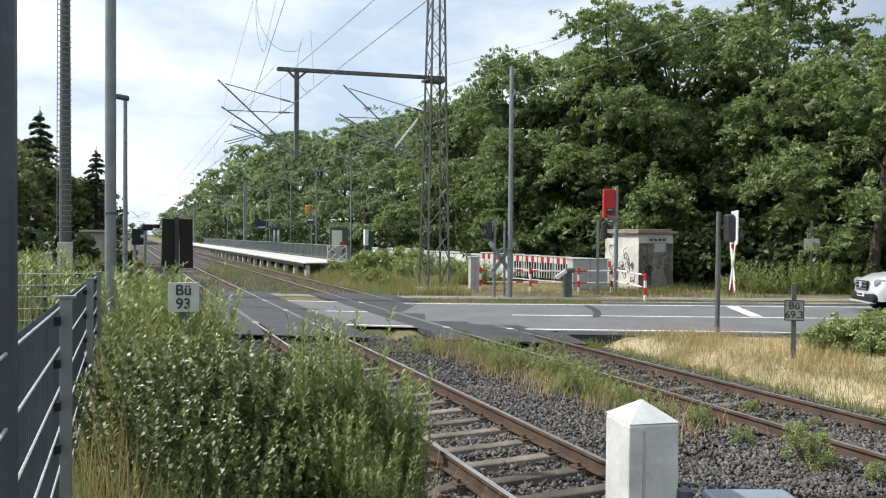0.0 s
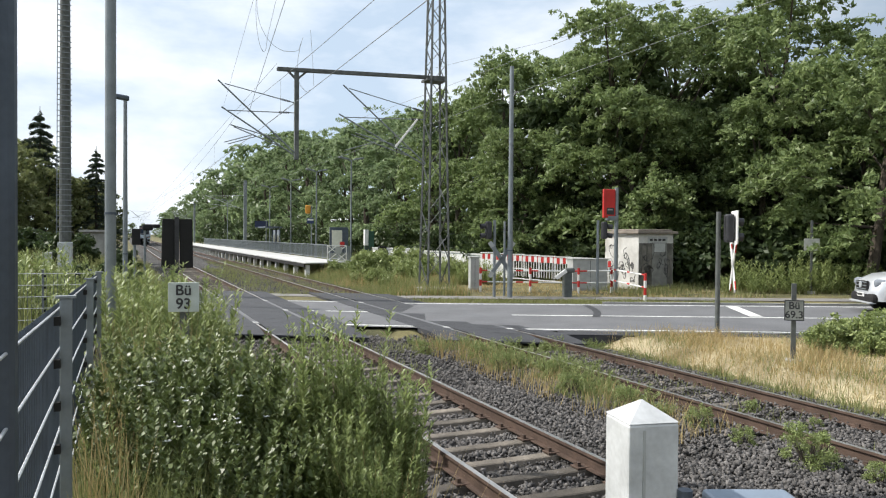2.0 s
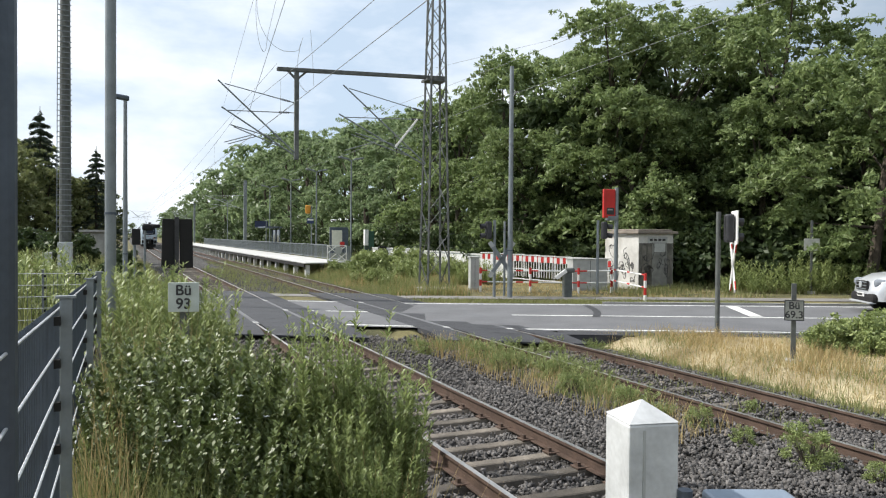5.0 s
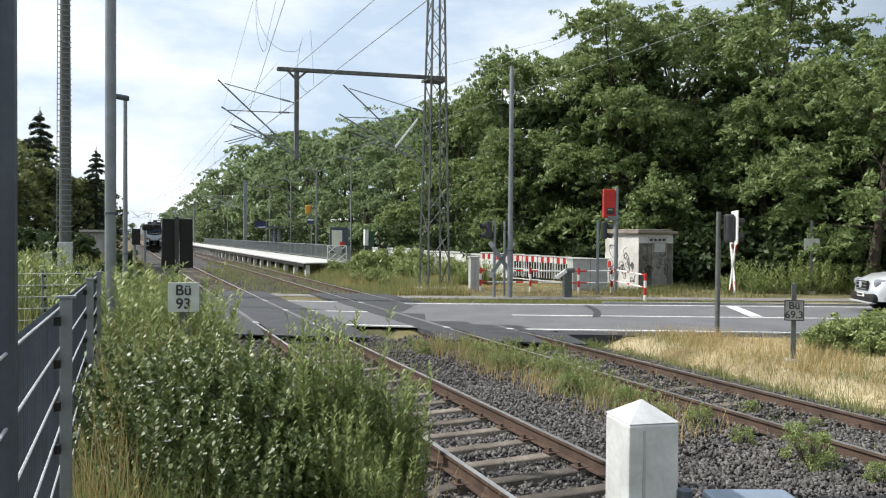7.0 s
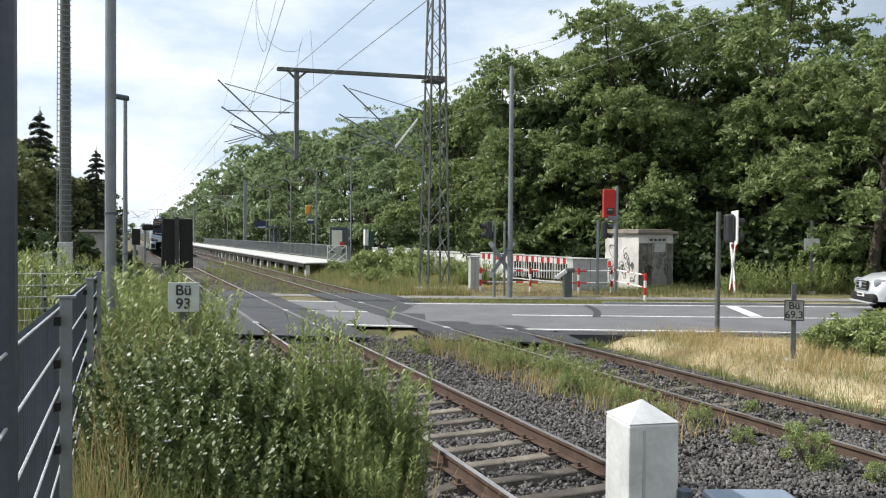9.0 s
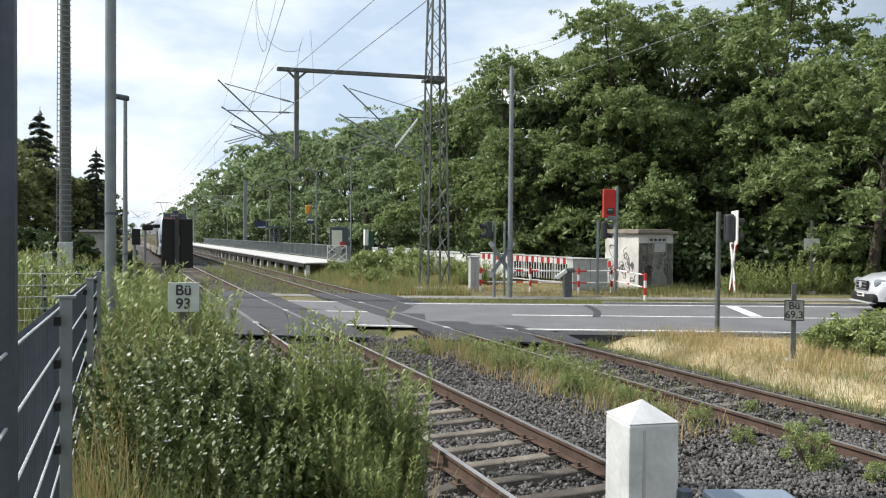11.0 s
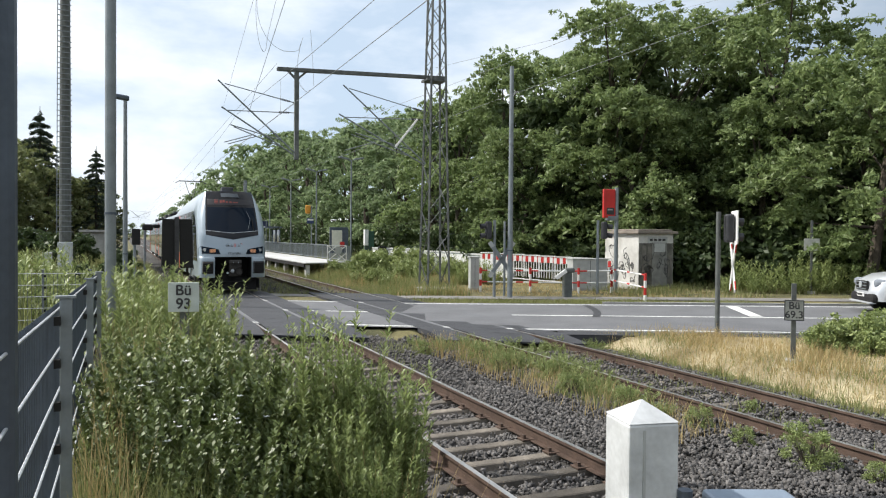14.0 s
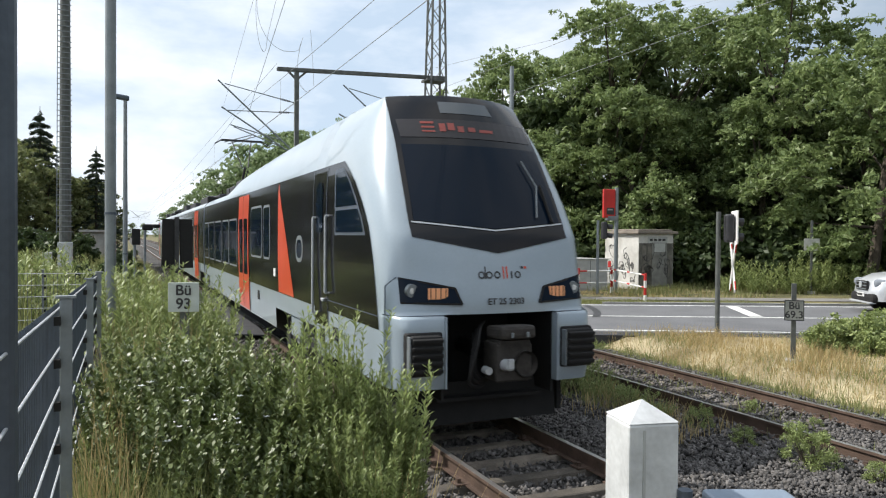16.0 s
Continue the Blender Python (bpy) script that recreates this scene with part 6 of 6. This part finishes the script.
def tall_weed(seed, stems, height, radius, leaf, per, material, label, category="weed clump", slim=0.2, base_skip=0.08, low=0.45):
    """Upright leafy stems out of one root."""
    rng = np.random.default_rng(seed)
    t = thing("tall_weed", pose(0, 0, 0), label, category, "tall weeds")
    bm = B()
    chunks = []
    for k in range(stems):
        a, r = rng.uniform(0, 6.283), radius * math.sqrt(rng.uniform(0, 1))
        p = Vector((math.cos(a) * r, math.sin(a) * r, 0))
        h = height * rng.uniform(low, 1.06)
        d = Vector((math.cos(a) * r * 0.45 + rng.normal() * 0.12, math.sin(a) * r * 0.45 + rng.normal() * 0.12, h))
        tube(bm, p, p + d, 0.005, 0.0015, 5, False)
        m = per
        u = rng.uniform(base_skip, 1.0, m)
        ang = rng.uniform(0, 6.283, m)
        taper = (1.08 - u) ** 0.6
        out = np.stack([np.cos(ang), np.sin(ang), 1.25 + rng.normal(size=m) * 0.3], 1)
        out /= np.linalg.norm(out, axis=1, keepdims=True)
        base = np.array(p)[None] + np.array(d)[None] * u[:, None]
        ln = (leaf * (0.45 + 0.75 * taper) * rng.uniform(0.4, 1.6, m))[:, None]
        tip = base + out * ln - np.array([[0, 0, 0.15]]) * ln
        side = np.stack([-np.sin(ang), np.cos(ang), rng.normal(size=m) * 0.4], 1)
        mid = base + out * ln * 0.5
        v = np.stack([base, mid + side * ln * slim * 0.5, tip, mid - side * ln * slim * 0.5], 1).reshape(-1, 3)
        chunks.append((v, np.arange(m * 4).reshape(-1, 4)))
    part("stem_tuft", bm, M_grass, t, "thin green stems")["kind"] = "stuff"
    quads("leaves", chunks, material, t, "narrow green leaves")["kind"] = "stuff"
    return t


def spread_out(proto, spots, level=None):
    keep = None
    for (x, y, sc, rz) in spots:
        m = pose(x, y, ground_z(x, y) - 0.04 if level is None else level, 0, 0, rz)
        if keep is None:
            proto.matrix_world, keep = m, proto
            proto.scale = (sc, sc, sc)
        else:
            copy_thing(keep, m).scale = (sc, sc, sc)


# slender willow-like weeds nearest the track
spread_out(tall_weed(31, 60, 1.66, 0.2, 0.075, 165, M_willow, "tall slender green weeds with narrow leaves", slim=0.22, low=0.6),
           [(-3.02, 4.98, 0.64, 40), (-2.84, 4.9, 0.98, 100), (-2.68, 4.82, 0.84, 200), (-2.52, 4.72, 0.97, 60), (-2.46, 4.66, 0.98, 150), (-2.88, 4.45, 0.64, 250), (-2.66, 4.36, 0.7, 310), (-2.78, 4.1, 0.56, 80)])
spread_out(tall_weed(32, 40, 1.0, 0.36, 0.085, 105, M_weed, "leafy green weeds on the bank"),
           [(-3.9, 6.2, 0.95, 95), (-4.05, 4.8, 0.62, 200), (-4.0, 4.0, 0.5, 44), (-3.95, 6.9, 0.7, 0), (-4.1, 8.7, 1.2, 150), (-3.5, 8.7, 1.2, 210), (-3.7, 9.6, 1.3, 280), (-3.2, 9.9, 1.0, 330), (-3.9, 11.0, 1.45, 120), (-3.4, 11.6, 1.3, 170), (-3.1, 12.6, 0.8, 250), (-3.95, 5.4, 0.75, 190), (-3.22, 6.2, 0.92, 15), (-3.4, 6.7, 0.85, 60)])
spread_out(tall_weed(33, 30, 1.0, 0.45, 0.15, 44, M_weed, "tall leafy weeds in rough grass"),
           [(7.6, 33.5, 0.8, 0), (8.2, 36, 1.0, 60), (9.4, 34.5, 0.9, 120), (10.2, 37.5, 1.2, 180), (8.8, 39.5, 1.1, 240), (11.0, 40.0, 1.3, 300), (9.8, 42.5, 1.3, 20), (12.0, 36.5, 1.3, 80), (11.6, 33.5, 1.2, 140), (12.8, 39.0, 1.4, 200), (7.4, 38.0, 0.8, 260), (10.8, 44.0, 1.3, 320), (12.6, 33.0, 1.2, 15), (13.4, 36.0, 1.3, 75), (-4.9, 15, 1.35, 10), (-5.5, 16.5, 1.4, 50), (-6.2, 15.5, 1.4, 90), (-7.0, 17, 1.5, 130), (-7.9, 16, 1.5, 170), (-8.8, 17.5, 1.5, 210), (-5.0, 19, 1.4, 250), (-5.9, 20, 1.4, 290), (-6.9, 20.5, 1.5, 330), (-7.8, 21, 1.5, 20), (-9.0, 22, 1.6, 60), (-4.7, 23, 1.3, 100), (-5.6, 24, 1.4, 140), (-6.6, 25, 1.5, 180), (-10.2, 20, 1.6, 220), (-3.4, 17, 0.8, 260), (-3.5, 19.5, 0.9, 300), (9.8, 11.2, 0.55, 0), (10.3, 11.3, 0.75, 40), (10.8, 10.9, 0.8, 80), (11.4, 11.1, 0.85, 120), (20.5, 23.0, 1.1, 10), (21.6, 22.4, 1.3, 60), (22.6, 21.8, 1.4, 110), (23.6, 21.0, 1.3, 160), (24.6, 20.2, 1.2, 210), (19.6, 23.8, 0.8, 260), (25.8, 19.0, 1.3, 310), (21.0, 24.0, 1.5, 15), (23.0, 22.8, 1.6, 75), (-4.0, 13.5, 1.1, 30), (-3.0, 14.4, 0.95, 130)])

# bushy tufts along the far track
spread_out(tall_weed(34, 34, 0.30, 0.22, 0.06, 40, M_weed, "bushy green weed tuft growing in the track ballast", slim=0.16),
           [(3.75, 17.0, 0.8, 0), (3.7, 16.3, 1.0, 60), (3.4, 15.6, 1.1, 120), (3.55, 14.9, 1.2, 180), (3.4, 14.2, 1.3, 240), (3.7, 13.6, 1.2, 300), (4.25, 13.2, 1.1, 30), (3.4, 12.9, 1.35, 90), (3.6, 12.2, 1.4, 150), (4.2, 12.1, 1.0, 210), (3.35, 11.5, 1.4, 270), (3.55, 10.8, 1.3, 330), (3.2, 10.2, 1.2, 45), (3.45, 9.6, 1.2, 105), (4.9, 14.9, 0.9, 165), (4.5, 15.7, 0.9, 225), (5.6, 15.4, 0.9, 285), (2.9, 16.2, 0.9, 345), (2.5, 17.0, 0.7, 15), (6.2, 14.6, 0.9, 75), (3.15, 8.7, 1.0, 135), (5.1, 14.6, 0.8, 195)], -0.24)


def shrub(seed, h, r, n_clump, per, leaf, material, label, slim=0.55):
    rng = np.random.default_rng(seed)
    t = thing("shrub", pose(0, 0, 0), label, "shrub", "shrubs")
    bm = B()
    cs = []
    for k in range(9):
        a = k * 2.4 + rng.uniform(-0.3, 0.3)
        e = Vector((math.cos(a) * r * rng.uniform(0.3, 0.8), math.sin(a) * r * rng.uniform(0.3, 0.8), h * rng.uniform(0.6, 0.95)))
        tube(bm, (0, 0, 0), e, 0.012, 0.004, 5, False)
    part("branchwork", bm, M_bark, t)["kind"] = "stuff"
    for k in range(n_clump):
        u = rng.uniform(0.08, 1.0)
        a = rng.uniform(0, 6.283)
        rr = r * math.sqrt(rng.uniform(0.1, 1)) * (1.0 - 0.6 * max(0, u - 0.5))
        cs.append((math.cos(a) * rr, math.sin(a) * rr, h * u * rng.uniform(0.85, 1.05)))
    quads("leaves", [leaves(rng, cs, np.array([0.16, 0.16, 0.13]) * r * 1.3, per, leaf, 0.35, 0.0, slim)], material, t, "small rounded leaves")["kind"] = "stuff"
    return t


def blossoms(seed):
    """White bramble flowers on thin stalks, of five petals each."""
    rng = np.random.default_rng(seed)
    t = thing("bramble_flowers", pose(0, 0, 0), "few small white bramble flowers on thin stalks", "flowers", "bramble flowers")
    for k in range(9):
        a, r = rng.uniform(0, 6.283), 0.5 * math.sqrt(rng.uniform(0.1, 1))
        c = Vector((math.cos(a) * r, math.sin(a) * r, 1.25 * rng.uniform(0.65, 1.02) * (1 - 0.25 * r)))
        part("stalk", tube(B(), (c.x * 0.6, c.y * 0.6, 0.3), c, 0.004, 0.002, 5, False), M_grass, t)
        bm = B()
        for q in range(5):
            b0 = q * 1.2566
            ps = [c, c + Vector((math.cos(b0 - 0.45) * 0.025, math.sin(b0 - 0.45) * 0.025, 0.008)), c + Vector((math.cos(b0) * 0.04, math.sin(b0) * 0.04, 0.012)), c + Vector((math.cos(b0 + 0.45) * 0.025, math.sin(b0 + 0.45) * 0.025, 0.008))]
            bm.faces.new([bm.verts.new(p) for p in ps])
        part("flower", bm, M_white, t, "white flower")
    return t


spread_out(tall_weed(41, 42, 1.0, 0.34, 0.062, 110, M_bush, "green bramble with small pale-backed leaves", "bramble", 0.55, 0.15, 0.5),
           [(-3.8, 5.0, 0.9, 0), (-3.62, 5.5, 0.78, 130), (-3.9, 4.25, 0.72, 250), (-3.58, 4.5, 0.8, 60), (-3.45, 5.0, 0.85, 300), (-3.9, 5.9, 0.8, 20), (-3.64, 3.8, 0.66, 170), (-3.36, 4.3, 0.66, 220), (-4.04, 4.7, 0.75, 100), (-3.28, 5.4, 0.8, 200), (-3.3, 5.8, 0.95, 90)])
spread_out(blossoms(46), [(-3.8, 5.0, 0.72, 0), (-3.88, 4.2, 0.6, 120), (-3.6, 4.5, 0.62, 60)])
# shrubs by the road and under the trees
spread_out(shrub(42, 1.3, 1.1, 90, 46, 0.136, M_weed, "low leafy green bush beside the road"),
           [(9.9, 11.2, 0.5, 0), (10.5, 11.0, 0.62, 90), (11.1, 10.7, 0.66, 200), (11.8, 10.5, 0.68, 40), (10.2, 10.4, 0.42, 140), (11.0, 9.8, 0.5, 300), (8.9, 40.5, 1.15, 10), (9.8, 43.0, 1.2, 70), (10.6, 38.0, 0.95, 130), (7.9, 36.2, 0.6, 190), (11.8, 41.5, 1.3, 250), (8.0, 44.0, 0.7, 310), (12.4, 37.0, 0.8, 50), (13.0, 43.0, 1.0, 100)])
# undergrowth: the shade of the overhanging trees is painted into its leaves
spread_out(shrub(43, 2.2, 1.7, 80, 18, 0.27, M_leaf_dark_shade, "leafy undergrowth at the foot of the wood, coloured for the shade"),
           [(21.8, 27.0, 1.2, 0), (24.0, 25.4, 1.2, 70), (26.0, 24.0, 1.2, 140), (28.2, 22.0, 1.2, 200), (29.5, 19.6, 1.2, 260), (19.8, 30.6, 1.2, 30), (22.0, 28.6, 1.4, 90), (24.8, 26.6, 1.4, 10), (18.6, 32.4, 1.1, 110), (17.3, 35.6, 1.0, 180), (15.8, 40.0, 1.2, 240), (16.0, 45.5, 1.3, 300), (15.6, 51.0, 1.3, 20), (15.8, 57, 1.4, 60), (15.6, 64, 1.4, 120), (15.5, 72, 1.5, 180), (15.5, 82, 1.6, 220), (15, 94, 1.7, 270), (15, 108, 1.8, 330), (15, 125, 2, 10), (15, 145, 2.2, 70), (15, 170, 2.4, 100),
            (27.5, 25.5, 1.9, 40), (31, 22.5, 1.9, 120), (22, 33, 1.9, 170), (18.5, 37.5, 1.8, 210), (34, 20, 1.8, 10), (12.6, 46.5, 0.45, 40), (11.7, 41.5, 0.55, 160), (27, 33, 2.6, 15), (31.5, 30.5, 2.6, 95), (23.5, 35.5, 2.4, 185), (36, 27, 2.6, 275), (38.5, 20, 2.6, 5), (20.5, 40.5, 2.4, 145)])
# young plants on the tracks and bank
spread_out(shrub(44, 0.34, 0.22, 64, 52, 0.032, M_weed, "small bushy weed growing in the ballast", 0.22),
           [(3.2, 6.1, 1.55, 0), (3.42, 5.35, 0.9, 80), (4.7, 8.4, 0.7, 140), (3.3, 8.0, 1.0, 210), (3.2, 7.1, 0.8, 260), (4.9, 7.4, 0.5, 20), (3.1, 9.3, 1.1, 50), (2.9, 10.6, 1.2, 110), (3.2, 11.8, 1.2, 170), (2.8, 13.0, 1.1, 230), (3.0, 14.4, 1.1, 290), (2.2, 15.6, 0.9, 350)], -0.25)
spread_out(shrub(45, 1.0, 0.8, 60, 60, 0.14, M_leaf_dark_shade, "dark green bush at the foot of the bank"),
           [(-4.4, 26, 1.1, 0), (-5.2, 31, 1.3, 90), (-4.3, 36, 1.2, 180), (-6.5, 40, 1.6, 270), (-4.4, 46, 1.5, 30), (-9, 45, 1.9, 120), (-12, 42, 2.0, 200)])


def stone_bed(rng, n, x0, x1, y0, y1, size, prof):
    """Angular ballast stones: squashed random octahedra."""
    x, y = rng.uniform(x0, x1, n), y0 + (y1 - y0) * rng.uniform(0, 1, n) ** 1.3
    z = np.interp(x, [p[0] for p in prof], [p[1] for p in prof])
    nd = x * RN.x + y * RN.y
    keep = ~((nd > 17.15) & (nd < 28.4))
    x, y, z = x[keep], y[keep], z[keep]
    n = len(x)
    base = np.array([[1, 0, 0], [-1, 0, 0], [0, 1, 0], [0, -1, 0], [0, 0, 1], [0, 0, -1]], float)
    tri = np.array([[0, 2, 4], [2, 1, 4], [1, 3, 4], [3, 0, 4], [2, 0, 5], [1, 2, 5], [3, 1, 5], [0, 3, 5]])
    v = base[None] * rng.uniform(0.55, 1.2, (n, 6, 1)) + rng.normal(size=(n, 6, 3)) * 0.22
    q = rng.normal(size=(n, 3, 3))
    u0 = q[:, 0] / np.linalg.norm(q[:, 0], axis=1, keepdims=True)
    u1 = np.cross(u0, q[:, 1])
    u1 /= np.linalg.norm(u1, axis=1, keepdims=True)
    rot = np.stack([u0, u1, np.cross(u0, u1)], 1)
    v = np.einsum("nij,njk->nik", v, rot) * (size * rng.uniform(0.6, 1.35, n))[:, None, None]
    v += np.stack([x, y, z + rng.uniform(0.0, 0.03, n)], 1)[:, None]
    f = (np.arange(n)[:, None, None] * 6 + tri[None]).reshape(-1, 3)
    return v.reshape(-1, 3), f


near_prof = [(-2.7, -0.6), (-2.0, -0.25), (-1.45, -0.215), (-1.2, -0.245), (-0.6, -0.245), (0, -0.25), (0.6, -0.245), (1.2, -0.245), (1.45, -0.215), (2.0, -0.23), (2.31, -0.29), (2.7, -0.23), (3.1, -0.19), (3.7, -0.175), (T2, -0.19), (5.5, -0.175), (6.0, -0.19), (6.6, -0.26), (7.2, -0.5)]
stuff("ballast_stones", [stone_bed(rng, 19000, -2.3, 3.2, 2.2, 12, 0.031, near_prof), stone_bed(rng, 11000, 1.0, 5.2, 1.6, 7, 0.028, near_prof), stone_bed(rng, 15000, -2.3, 3.4, 8, 19, 0.033, near_prof), stone_bed(rng, 14000, 2.6, 6.9, 2.5, 14.5, 0.029, near_prof), stone_bed(rng, 5000, -2.3, 7.0, 26, 60, 0.05, near_prof)], M_stone, "loose grey angular ballast stones", "ballast")


def motions():
    walk(train, [(t, pose(0, y, 0)) for t, y in TRAIN_ROWS])


motions()
